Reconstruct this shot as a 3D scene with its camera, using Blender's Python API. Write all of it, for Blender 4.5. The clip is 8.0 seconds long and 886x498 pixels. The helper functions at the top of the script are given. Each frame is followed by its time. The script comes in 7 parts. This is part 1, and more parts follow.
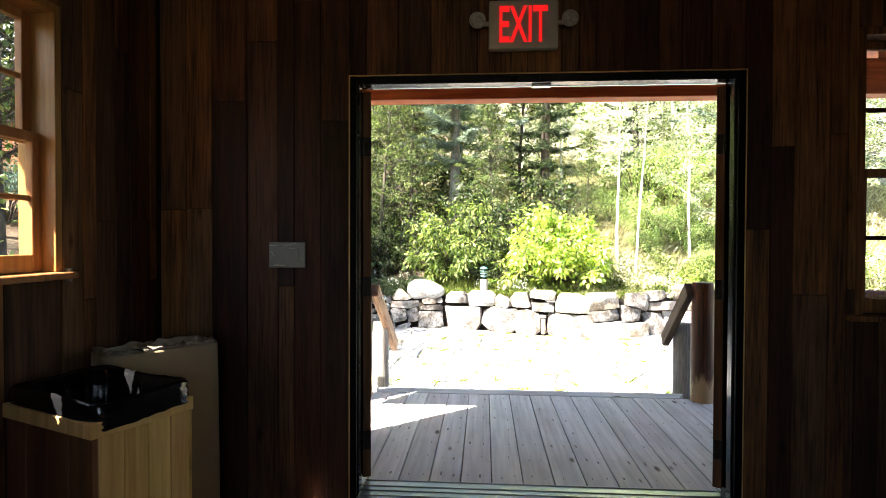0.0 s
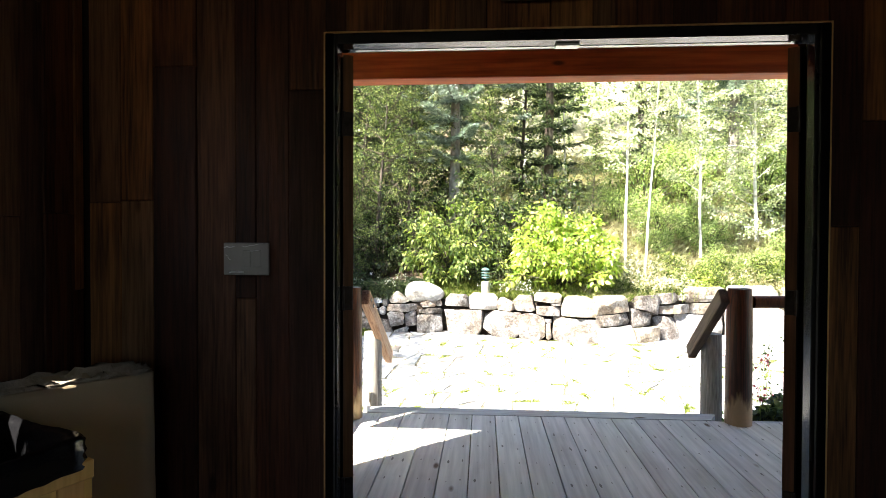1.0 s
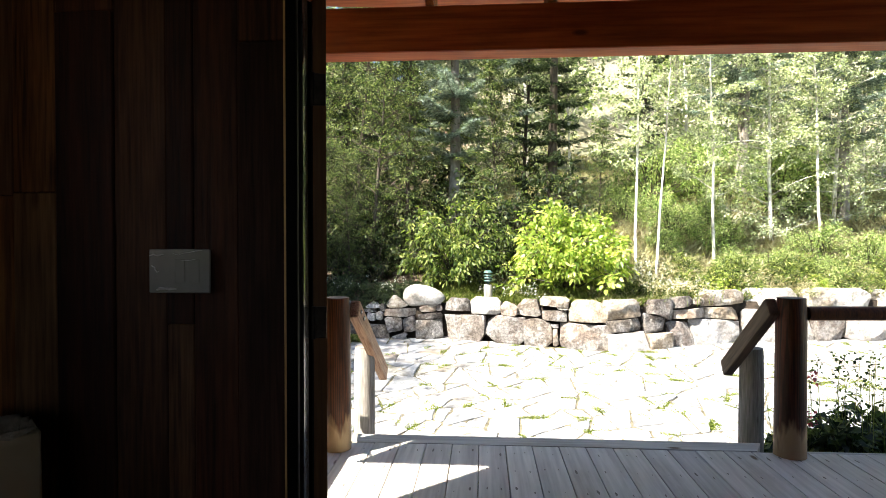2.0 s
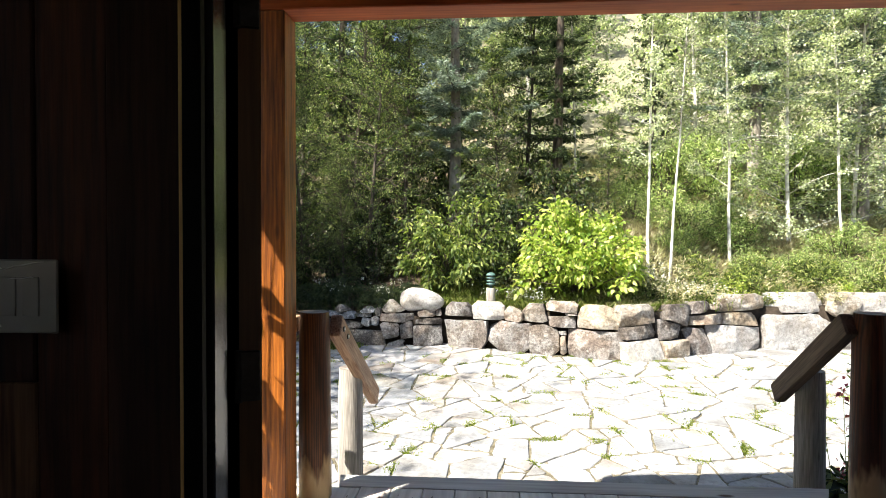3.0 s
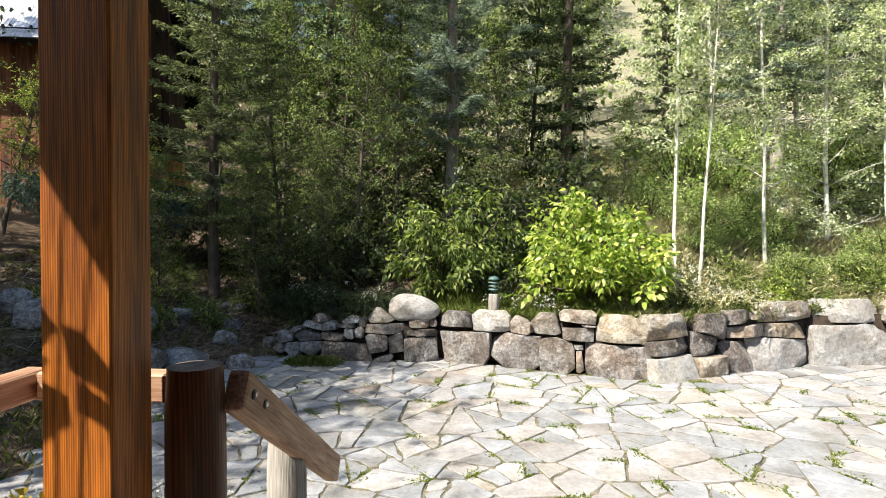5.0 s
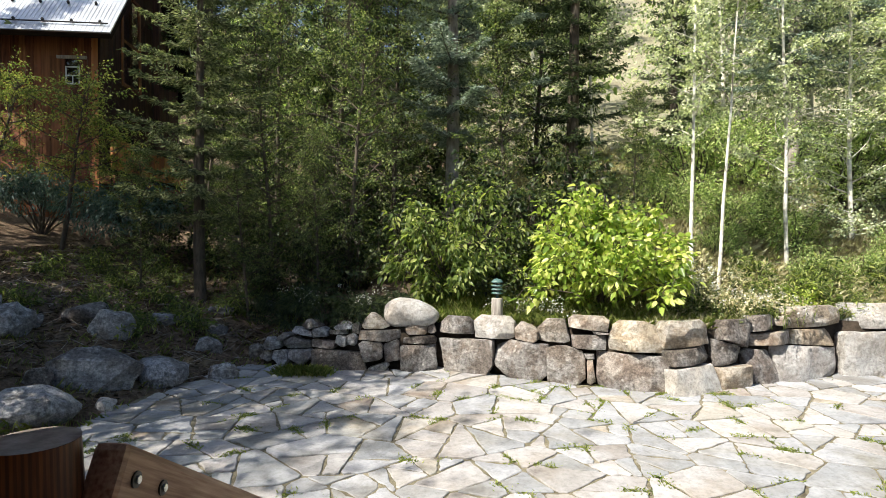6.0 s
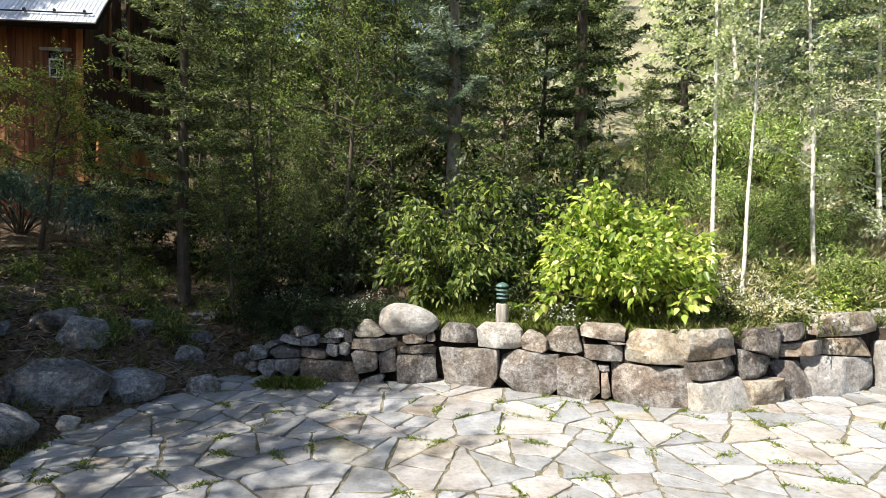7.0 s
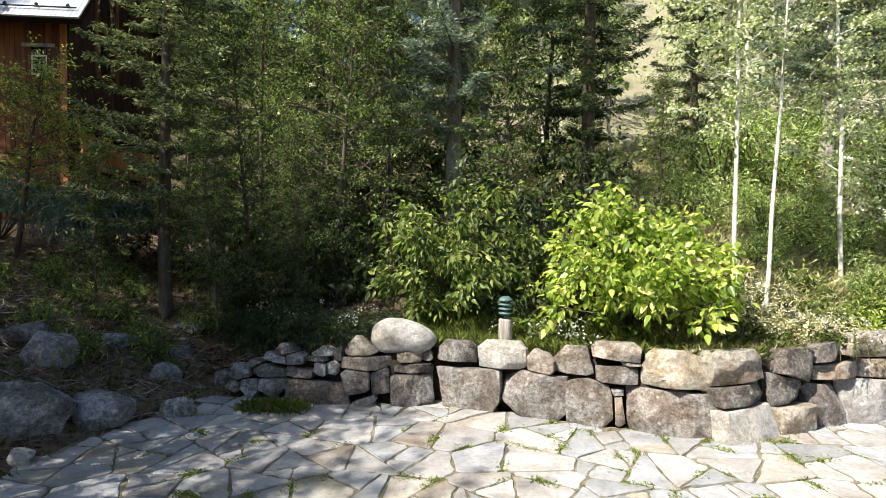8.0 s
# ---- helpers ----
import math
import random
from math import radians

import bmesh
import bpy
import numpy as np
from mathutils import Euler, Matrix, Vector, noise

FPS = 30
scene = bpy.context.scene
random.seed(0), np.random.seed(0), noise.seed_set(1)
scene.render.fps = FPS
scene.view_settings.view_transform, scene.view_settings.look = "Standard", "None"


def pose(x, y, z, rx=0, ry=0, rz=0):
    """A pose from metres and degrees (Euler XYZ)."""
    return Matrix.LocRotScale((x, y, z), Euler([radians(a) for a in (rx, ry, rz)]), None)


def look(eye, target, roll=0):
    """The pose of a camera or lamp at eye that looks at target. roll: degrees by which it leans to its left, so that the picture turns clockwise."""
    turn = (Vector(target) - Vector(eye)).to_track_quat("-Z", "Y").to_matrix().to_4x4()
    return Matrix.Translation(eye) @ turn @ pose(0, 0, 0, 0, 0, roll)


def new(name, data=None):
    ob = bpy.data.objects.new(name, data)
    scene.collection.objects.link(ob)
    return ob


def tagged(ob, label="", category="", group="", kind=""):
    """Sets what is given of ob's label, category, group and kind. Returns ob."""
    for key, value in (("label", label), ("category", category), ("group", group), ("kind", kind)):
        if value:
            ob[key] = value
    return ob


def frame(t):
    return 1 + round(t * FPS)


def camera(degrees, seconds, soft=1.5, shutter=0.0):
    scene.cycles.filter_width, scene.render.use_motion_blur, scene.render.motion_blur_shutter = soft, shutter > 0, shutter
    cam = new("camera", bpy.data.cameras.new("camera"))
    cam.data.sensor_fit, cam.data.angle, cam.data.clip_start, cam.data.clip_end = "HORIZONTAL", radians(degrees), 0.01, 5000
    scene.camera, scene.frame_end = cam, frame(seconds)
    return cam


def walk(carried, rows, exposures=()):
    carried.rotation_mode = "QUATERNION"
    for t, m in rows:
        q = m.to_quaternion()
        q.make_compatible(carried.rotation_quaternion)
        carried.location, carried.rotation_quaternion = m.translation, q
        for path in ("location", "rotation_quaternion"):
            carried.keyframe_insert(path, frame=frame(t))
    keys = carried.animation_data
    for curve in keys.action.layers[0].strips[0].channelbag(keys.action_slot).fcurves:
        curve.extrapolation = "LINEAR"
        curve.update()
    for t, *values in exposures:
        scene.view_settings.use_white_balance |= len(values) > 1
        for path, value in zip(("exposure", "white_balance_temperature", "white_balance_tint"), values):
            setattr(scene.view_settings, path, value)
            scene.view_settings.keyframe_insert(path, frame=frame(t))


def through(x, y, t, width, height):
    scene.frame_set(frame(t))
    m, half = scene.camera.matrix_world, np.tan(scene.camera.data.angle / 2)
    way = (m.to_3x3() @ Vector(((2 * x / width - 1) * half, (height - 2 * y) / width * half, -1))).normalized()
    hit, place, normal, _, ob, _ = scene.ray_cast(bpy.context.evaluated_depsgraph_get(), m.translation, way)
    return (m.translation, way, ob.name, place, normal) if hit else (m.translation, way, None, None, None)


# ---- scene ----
cam = camera(75.0, 8.0, 0.6)
PATH = [
    (0, (-0.288, -2.914, 1.228), (-0.43, -0.92, 1.194), 0.2),
    (0.5, (-0.31, -2.605, 1.228), (-0.451, -0.611, 1.194), 0.2),
    (1, (-0.333, -2.307, 1.229), (-0.473, -0.313, 1.194), 0.2),
    (1.5, (-0.364, -2.005, 1.234), (-0.502, -0.01, 1.2), 0.0),
    (3, (-0.446, -1.003, 1.249), (-0.581, 0.992, 1.214), 0.1),
    (3.5, (-0.488, -0.637, 1.241), (-0.618, 1.359, 1.206), 0.1),
    (4, (-0.51, -0.311, 1.238), (-0.642, 1.685, 1.203), 0.1),
    (4.5, (-0.516, 0.056, 1.232), (-0.639, 2.052, 1.196), 0.1),
    (6, (-0.529, 1.032, 1.225), (-0.658, 3.028, 1.189), 0.0),
    (6.5, (-0.564, 1.361, 1.217), (-0.693, 3.356, 1.181), 0.0),
    (7, (-0.559, 1.693, 1.225), (-0.692, 3.688, 1.19), 0.0),
    (7.5, (-0.545, 2.01, 1.263), (-0.682, 4.005, 1.229), 0.1),
    (8, (-0.563, 2.313, 1.335), (-0.7, 4.308, 1.301), 0.1),
]
EXPOSURES = [(0.0, 3.2), (1.0, 2.85), (1.7, 2.35), (3.0, 1.75), (4.0, 1.42), (5.0, 1.25), (6.0, 1.18), (8.0, 1.24)]
walk(cam, [(t, look(eye, target, roll)) for t, eye, target, roll in PATH], EXPOSURES)

# ---- world and sun ----
SUN_AZ, SUN_EL = 48.0, 50.0  # degrees from -y towards -x, and above the horizon
sun_dir = Vector((-math.sin(radians(SUN_AZ)) * math.cos(radians(SUN_EL)), -math.cos(radians(SUN_AZ)) * math.cos(radians(SUN_EL)), math.sin(radians(SUN_EL))))
world = bpy.data.worlds.new("world")
scene.world = world
world.use_nodes = True
sky = world.node_tree.nodes.new("ShaderNodeTexSky")
sky.sky_type, sky.sun_disc = "NISHITA", False
sky.sun_elevation, sky.sun_rotation = radians(SUN_EL), radians(180 + SUN_AZ)
world.node_tree.links.new(sky.outputs["Color"], world.node_tree.nodes["Background"].inputs["Color"])
world.node_tree.nodes["Background"].inputs["Strength"].default_value = 0.072
sun = new("sun", bpy.data.lights.new("sun", "SUN"))
sun.data.energy, sun.data.angle, sun.data.color = 5.0, radians(0.53), (1.0, 0.93, 0.82)
sun.matrix_world = look(sun_dir * 40, (0, 0, 0))


# ---- materials ----
def nodes_of(name):
    m = bpy.data.materials.new(name)
    m.use_nodes = True
    nt = m.node_tree
    return m, nt, nt.nodes, nt.links, nt.nodes["Principled BSDF"]


def noise_tex(nt, vec, scale, detail=5.0, rough=0.6):
    n = nt.nodes.new("ShaderNodeTexNoise")
    n.inputs["Scale"].default_value, n.inputs["Detail"].default_value, n.inputs["Roughness"].default_value = scale, detail, rough
    nt.links.new(vec, n.inputs["Vector"])
    return n.outputs["Fac"]


def ramp(nt, fac, stops):
    r = nt.nodes.new("ShaderNodeValToRGB")
    e = r.color_ramp.elements
    while len(e) < len(stops):
        e.new(0.5)
    for el, (p, c) in zip(e, stops):
        el.position, el.color = p, (*c, 1.0)
    nt.links.new(fac, r.inputs["Fac"])
    return r.outputs["Color"]


def mix(nt, fac, a, b, mode="MIX"):
    m = nt.nodes.new("ShaderNodeMix")
    m.data_type, m.blend_type = "RGBA", mode
    for sock, v in ((m.inputs[0], fac), (m.inputs[6], a), (m.inputs[7], b)):
        if hasattr(v, "links"):
            nt.links.new(v, sock)
        else:
            sock.default_value = v if isinstance(v, float) else (*v, 1.0)
    return m.outputs[2]


def coords(nt, stretch=(1, 1, 1), shift=True):
    """Object coordinates, stretched, and shifted by each object's own random number."""
    tc = nt.nodes.new("ShaderNodeTexCoord")
    mp = nt.nodes.new("ShaderNodeMapping")
    mp.inputs["Scale"].default_value = stretch
    nt.links.new(tc.outputs["Object"], mp.inputs["Vector"])
    if not shift:
        return mp.outputs["Vector"]
    oi = nt.nodes.new("ShaderNodeObjectInfo")
    mul = nt.nodes.new("ShaderNodeMath")
    mul.operation = "MULTIPLY"
    mul.inputs[1].default_value = 37.0
    nt.links.new(oi.outputs["Random"], mul.inputs[0])
    add = nt.nodes.new("ShaderNodeVectorMath")
    add.operation = "ADD"
    nt.links.new(mp.outputs["Vector"], add.inputs[0])
    nt.links.new(mul.outputs[0], add.inputs[1])
    return add.outputs[0]


def vary(nt, colour, source, amount, hue=0.02):
    """Value and hue vary by a random number from 0 to 1."""
    h = nt.nodes.new("ShaderNodeHueSaturation")
    for key, lo, hi in (("Value", 1 - amount, 1 + amount), ("Hue", 0.5 - hue, 0.5 + hue)):
        mr = nt.nodes.new("ShaderNodeMapRange")
        mr.inputs["To Min"].default_value, mr.inputs["To Max"].default_value = lo, hi
        nt.links.new(source, mr.inputs["Value"])
        nt.links.new(mr.outputs["Result"], h.inputs[key])
    nt.links.new(colour, h.inputs["Color"])
    return h.outputs["Color"]


def bump(nt, bsdf, height, strength, distance=0.01):
    b = nt.nodes.new("ShaderNodeBump")
    b.inputs["Strength"].default_value, b.inputs["Distance"].default_value = strength, distance
    nt.links.new(height, b.inputs["Height"])
    nt.links.new(b.outputs["Normal"], bsdf.inputs["Normal"])


def surface(name, stops, rough=0.75, scale=6.0, stretch=(1, 1, 1), relief=0.4, metal=0.0, pieces=0.0, hue=0.02, stain=None, stain_scale=1.5, depth=0.01, spec=0.4, speck=0.0):
    """A solid surface: grain from fine noise, stains from coarse noise, pieces that differ by object."""
    m, nt, nd, lk, bsdf = nodes_of(name)
    vec = coords(nt, stretch)
    grain = noise_tex(nt, vec, scale)
    col = ramp(nt, grain, stops)
    if stain:
        blot = ramp(nt, noise_tex(nt, coords(nt), stain_scale, 4.0), [(0.45, (0, 0, 0)), (0.68, (1, 1, 1))])
        col = mix(nt, blot, col, stain, "MULTIPLY")
    if speck:
        lo, hi = 1 - speck, 1 + 0.6 * speck
        dots = ramp(nt, noise_tex(nt, vec, scale * 9.0, 6.0, 0.75), [(0.36, (lo, lo, lo)), (0.5, (1, 1, 1)), (0.68, (hi, hi, hi))])
        col = mix(nt, 1.0, col, dots, "MULTIPLY")
        crust = ramp(nt, noise_tex(nt, coords(nt), scale * 2.3, 8.0, 0.7), [(0.54, (1, 1, 1)), (0.62, (1 - 0.55 * speck, 1 - 0.6 * speck, 1 - 0.65 * speck))])
        col = mix(nt, 1.0, col, crust, "MULTIPLY")
    if pieces:
        oi = nd.new("ShaderNodeObjectInfo")
        col = vary(nt, col, oi.outputs["Random"], pieces, hue)
    lk.new(col, bsdf.inputs["Base Color"])
    bsdf.inputs["Roughness"].default_value, bsdf.inputs["Metallic"].default_value = rough, metal
    bsdf.inputs["Specular IOR Level"].default_value = spec
    fine = noise_tex(nt, vec, scale * 3.1, 6.0)
    add = nd.new("ShaderNodeMath")
    add.operation = "ADD"
    lk.new(grain, add.inputs[0])
    lk.new(fine, add.inputs[1])
    bump(nt, bsdf, add.outputs[0], relief, depth)
    return m


def timber(name, dark, light, along="z", rings=26.0, rough=0.65, pieces=0.2, stain=None, relief=0.35, knots=True, spec=0.35, bands=0.0, worn=None):
    """Sawn wood: stretched grain lines, broad streaks and dark knots."""
    m, nt, nd, lk, bsdf = nodes_of(name)
    s = {"x": (0.05, 1, 1), "y": (1, 0.05, 1), "z": (1, 1, 0.05)}[along]
    vec = coords(nt, s)
    lines = noise_tex(nt, vec, rings * 2.2, 3.0, 0.5)
    broad = noise_tex(nt, vec, rings * 0.35, 3.0, 0.55)
    both = nd.new("ShaderNodeMath")
    both.operation = "MULTIPLY_ADD"
    both.inputs[1].default_value = 0.55
    lk.new(lines, both.inputs[0])
    half = nd.new("ShaderNodeMath")
    half.operation = "MULTIPLY"
    half.inputs[1].default_value = 0.5
    lk.new(broad, half.inputs[0])
    lk.new(half.outputs[0], both.inputs[2])
    col = ramp(nt, both.outputs[0], [(0.36, dark), (0.66, light)])
    if bands:  # latewood lines that wander along the grain
        wave = nd.new("ShaderNodeTexWave")
        wave.wave_type, wave.rings_direction = "RINGS", "Z"
        wave.inputs["Scale"].default_value, wave.inputs["Distortion"].default_value = bands, 9.0
        wave.inputs["Detail"].default_value, wave.inputs["Detail Scale"].default_value = 2.0, 0.06
        lk.new(coords(nt, tuple(0.12 if v != 1 else 1 for v in s)), wave.inputs["Vector"])
        ring = ramp(nt, wave.outputs["Fac"], [(0.25, (0.52, 0.44, 0.38)), (0.7, (1.12, 1.1, 1.05))])
        col = mix(nt, 0.85, col, ring, "MULTIPLY")
    if worn:
        sep = nd.new("ShaderNodeSeparateXYZ")
        lk.new(coords(nt, (1, 1, 1), False), sep.inputs[0])
        low = nd.new("ShaderNodeMath")
        low.operation = "MULTIPLY_ADD"
        low.inputs[1].default_value = 0.5
        lk.new(noise_tex(nt, coords(nt, (1, 1, 0.25)), 9.0, 3.0), low.inputs[0])
        lk.new(sep.outputs["Z"], low.inputs[2])
        col = mix(nt, ramp(nt, low.outputs[0], [(0.40, (1, 1, 1)), (0.47, (0, 0, 0))]), col, worn)
    if stain:
        blot = ramp(nt, noise_tex(nt, coords(nt, tuple(0.35 + 0.65 * (v == 1) for v in s)), 3.5, 5.0), [(0.5, (0, 0, 0)), (0.72, (1, 1, 1))])
        col = mix(nt, blot, col, stain, "MULTIPLY")
    if knots:
        vor = nd.new("ShaderNodeTexVoronoi")
        vor.inputs["Scale"].default_value = 3.2
        lk.new(coords(nt, tuple(0.55 if v != 1 else 1.5 for v in s)), vor.inputs["Vector"])
        spot = ramp(nt, vor.outputs["Distance"], [(0.045, (0.25, 0.18, 0.13)), (0.1, (1, 1, 1))])
        col = mix(nt, 1.0, col, spot, "MULTIPLY")
    oi = nd.new("ShaderNodeObjectInfo")
    if pieces:
        col = vary(nt, col, oi.outputs["Random"], pieces, 0.012)
    lk.new(col, bsdf.inputs["Base Color"])
    bsdf.inputs["Roughness"].default_value = rough
    bsdf.inputs["Specular IOR Level"].default_value = spec
    bump(nt, bsdf, both.outputs[0], relief, 0.006)
    return m


def leafy(name, a, b, c, through=0.4, rough=0.5):
    """Leaves: each island its own tone between three; light passes through them."""
    m, nt, nd, lk, bsdf = nodes_of(name)
    geo = nd.new("ShaderNodeNewGeometry")
    col = ramp(nt, geo.outputs["Random Per Island"], [(0.0, a), (0.55, b), (1.0, c)])
    lk.new(col, bsdf.inputs["Base Color"])
    bsdf.inputs["Roughness"].default_value = rough
    bsdf.inputs["Specular IOR Level"].default_value = 0.28
    tr = nd.new("ShaderNodeBsdfTranslucent")
    bright = mix(nt, 1.0, col, (1.35, 1.5, 0.8), "MULTIPLY")
    lk.new(bright, tr.inputs["Color"])
    mx = nd.new("ShaderNodeMixShader")
    mx.inputs[0].default_value = through
    lk.new(bsdf.outputs[0], mx.inputs[1])
    lk.new(tr.outputs[0], mx.inputs[2])
    lk.new(mx.outputs[0], nd["Material Output"].inputs["Surface"])
    return m


def plain(name, colour, rough=0.5, metal=0.0, spec=0.5, glow=0.0):
    m, nt, nd, lk, bsdf = nodes_of(name)
    bsdf.inputs["Base Color"].default_value = (*colour, 1)
    bsdf.inputs["Roughness"].default_value, bsdf.inputs["Metallic"].default_value = rough, metal
    bsdf.inputs["Specular IOR Level"].default_value = spec
    if glow:
        bsdf.inputs["Emission Color"].default_value = (*colour, 1)
        bsdf.inputs["Emission Strength"].default_value = glow
    return m


def pane_glass():
    m, nt, nd, lk, bsdf = nodes_of("pane_glass")
    gl, tp, fr, mx = (nd.new("ShaderNodeBsdf" + k) for k in ("Glossy", "Transparent")), None, nd.new("ShaderNodeLayerWeight"), nd.new("ShaderNodeMixShader")
    gl, tp = gl
    gl.inputs["Roughness"].default_value = 0.01
    fr.inputs["Blend"].default_value = 0.5
    pw, ad = nd.new("ShaderNodeMath"), nd.new("ShaderNodeMath")
    pw.operation, pw.inputs[1].default_value = "POWER", 4.0
    ad.operation, ad.inputs[1].default_value, ad.inputs[2].default_value = "MULTIPLY_ADD", 0.94, 0.04
    lk.new(fr.outputs["Facing"], pw.inputs[0])
    lk.new(pw.outputs[0], ad.inputs[0])
    lk.new(ad.outputs[0], mx.inputs[0])
    lk.new(tp.outputs[0], mx.inputs[1])
    lk.new(gl.outputs[0], mx.inputs[2])
    lk.new(mx.outputs[0], nd["Material Output"].inputs["Surface"])
    return m


PLANK = timber("barn_plank", (0.035, 0.013, 0.006), (0.24, 0.092, 0.033), "z", 40, 0.7, 0.72, (0.35, 0.3, 0.28), 0.6)
PLANK_GREY = timber("grey_barn_plank", (0.045, 0.02, 0.011), (0.18, 0.088, 0.045), "z", 40, 0.8, 0.6, (0.4, 0.36, 0.33), 0.6)
CEDAR = timber("stained_timber", (0.070, 0.012, 0.002), (0.42, 0.115, 0.016), "z", 42, 0.5, 0.1, (0.6, 0.5, 0.45), 0.6, bands=72.0)
CEDAR_X = timber("stained_beam", (0.24, 0.040, 0.012), (0.52, 0.125, 0.035), "x", 18, 0.6, 0.1, (0.6, 0.5, 0.45), 0.4)
LOG = timber("stained_log", (0.030, 0.008, 0.003), (0.165, 0.045, 0.013), "z", 46, 0.5, 0.15, (0.381, 0.295, 0.254), 0.5)
NEWEL = timber("worn_stained_log", (0.026, 0.008, 0.003), (0.13, 0.036, 0.011), "z", 46, 0.5, 0.1, (0.381, 0.295, 0.254), 0.5, bands=30.0, worn=(0.40, 0.27, 0.15))
GREY_LOG = timber("weathered_log", (0.17, 0.155, 0.14), (0.46, 0.43, 0.39), "z", 55, 0.85, 0.1, (0.6, 0.57, 0.55), 0.8)
# rail wood darkened: shade on the right rail is put into its colour
RAIL_SHADED = timber("shaded_rail_wood", (0.05, 0.032, 0.022), (0.16, 0.105, 0.072), "y", 50, 0.75, 0.1, (0.6, 0.57, 0.55), 0.4)
RAIL_WOOD = timber("rail_wood", (0.22, 0.105, 0.050), (0.60, 0.40, 0.25), "y", 50, 0.65, 0.15, (0.6, 0.55, 0.5), 0.4)
DECK = timber("weathered_deck", (0.47, 0.44, 0.41), (0.72, 0.685, 0.64), "y", 16, 0.8, 0.09, (0.78, 0.75, 0.72), 0.3)
DECK_X = timber("weathered_apron", (0.36, 0.35, 0.33), (0.60, 0.58, 0.55), "x", 20, 0.8, 0.1, (0.72, 0.68, 0.64), 0.35)
PINE = timber("pine_board", (0.52, 0.29, 0.09), (0.78, 0.51, 0.20), "z", 20, 0.55, 0.1, None, 0.2)
PINE_FRAME = timber("varnished_pine", (0.26, 0.115, 0.035), (0.44, 0.22, 0.075), "z", 20, 0.4, 0.05, None, 0.2, False)
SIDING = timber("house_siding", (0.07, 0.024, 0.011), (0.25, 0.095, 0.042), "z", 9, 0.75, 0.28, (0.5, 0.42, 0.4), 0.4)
# dark copy of house_siding: the gable's shade is put into its colour
SIDING_SHADED = timber("shaded_siding", (0.018, 0.008, 0.005), (0.075, 0.032, 0.018), "z", 9, 0.8, 0.3, (0.5, 0.45, 0.42), 0.4)
# bright copy of house_siding: sunlight on the boards is put into its colour
SIDING_LIT = timber("sunlit_siding", (0.34, 0.13, 0.045), (0.56, 0.25, 0.09), "z", 9, 0.7, 0.15, None, 0.3)
BACKING = plain("dark_backing", (0.018, 0.013, 0.01), 0.9, 0, 0.1)
DOOR_EDGE = timber("stained_door_edge", (0.07, 0.025, 0.01), (0.18, 0.07, 0.028), "z", 30, 0.5, 0.1, None, 0.2, False)
FLOORWOOD = timber("floor_board", (0.10, 0.055, 0.03), (0.22, 0.125, 0.07), "y", 18, 0.5, 0.15, None, 0.2)
FRAME_METAL = surface("dark_frame_paint", [(0.3, (0.016, 0.016, 0.017)), (0.7, (0.03, 0.03, 0.032))], 0.13, 8, relief=0.05, spec=0.7)
DOOR_PAINT = surface("dark_door_paint", [(0.3, (0.003, 0.003, 0.003)), (0.7, (0.006, 0.0055, 0.005))], 0.55, 10, relief=0.08, spec=0.06)
ALU = surface("brushed_aluminium", [(0.3, (0.45, 0.45, 0.45)), (0.7, (0.62, 0.62, 0.62))], 0.35, 30, (0.05, 1, 1), 0.1, 1.0)
STEEL = surface("hinge_steel", [(0.3, (0.030, 0.025, 0.022)), (0.7, (0.065, 0.055, 0.050))], 0.45, 30, relief=0.1, metal=1.0)
BRASS = surface("worn_brass", [(0.3, (0.45, 0.31, 0.10)), (0.7, (0.72, 0.54, 0.22))], 0.3, 25, relief=0.1, metal=1.0)
GLASS = pane_glass()
WHITE_PLASTIC = surface("ivory_plastic", [(0.3, (0.273, 0.264, 0.242)), (0.7, (0.310, 0.301, 0.279))], 0.25, 8, relief=0.03)
SIGN_PLASTIC = surface("sign_plastic", [(0.3, (0.50, 0.46, 0.38)), (0.7, (0.60, 0.56, 0.47))], 0.45, 8, relief=0.05)
RED_GLOW = plain("lit_red_letter", (0.8, 0.012, 0.012), 0.5, 0, 0.3, 0.12)
CLEAR_LENS = surface("lamp_lens", [(0.3, (0.35, 0.34, 0.3)), (0.7, (0.75, 0.74, 0.68))], 0.15, 60, relief=0.5)
BAG = surface("black_bag", [(0.3, (0.005, 0.005, 0.006)), (0.7, (0.010, 0.010, 0.011))], 0.12, 5, relief=0.14, depth=0.03, spec=0.5)
CLEAR_BAG = surface("clear_bag", [(0.3, (0.22, 0.19, 0.14)), (0.7, (0.36, 0.32, 0.26))], 0.25, 14, relief=0.6, depth=0.02)
BIN = surface("beige_bin", [(0.3, (0.30, 0.235, 0.15)), (0.7, (0.37, 0.295, 0.195))], 0.5, 3, relief=0.08, stain=(0.75, 0.7, 0.65))
SCREW = plain("dark_bolt", (0.03, 0.028, 0.026), 0.4, 0.8)
WASHER = plain("zinc_washer", (0.6, 0.6, 0.58), 0.35, 0.9)
STAIN = plain("nail_stain", (0.21, 0.19, 0.17), 0.85, 0, 0.2)
ROOFING = surface("galvanised_roof", [(0.3, (0.50, 0.53, 0.56)), (0.7, (0.66, 0.69, 0.72))], 0.3, 2, relief=0.05, metal=0.6, stain=(0.8, 0.8, 0.8))
WHITE_PAINT = surface("white_paint", [(0.3, (0.66, 0.68, 0.68)), (0.7, (0.8, 0.8, 0.8))], 0.5, 6, relief=0.1)
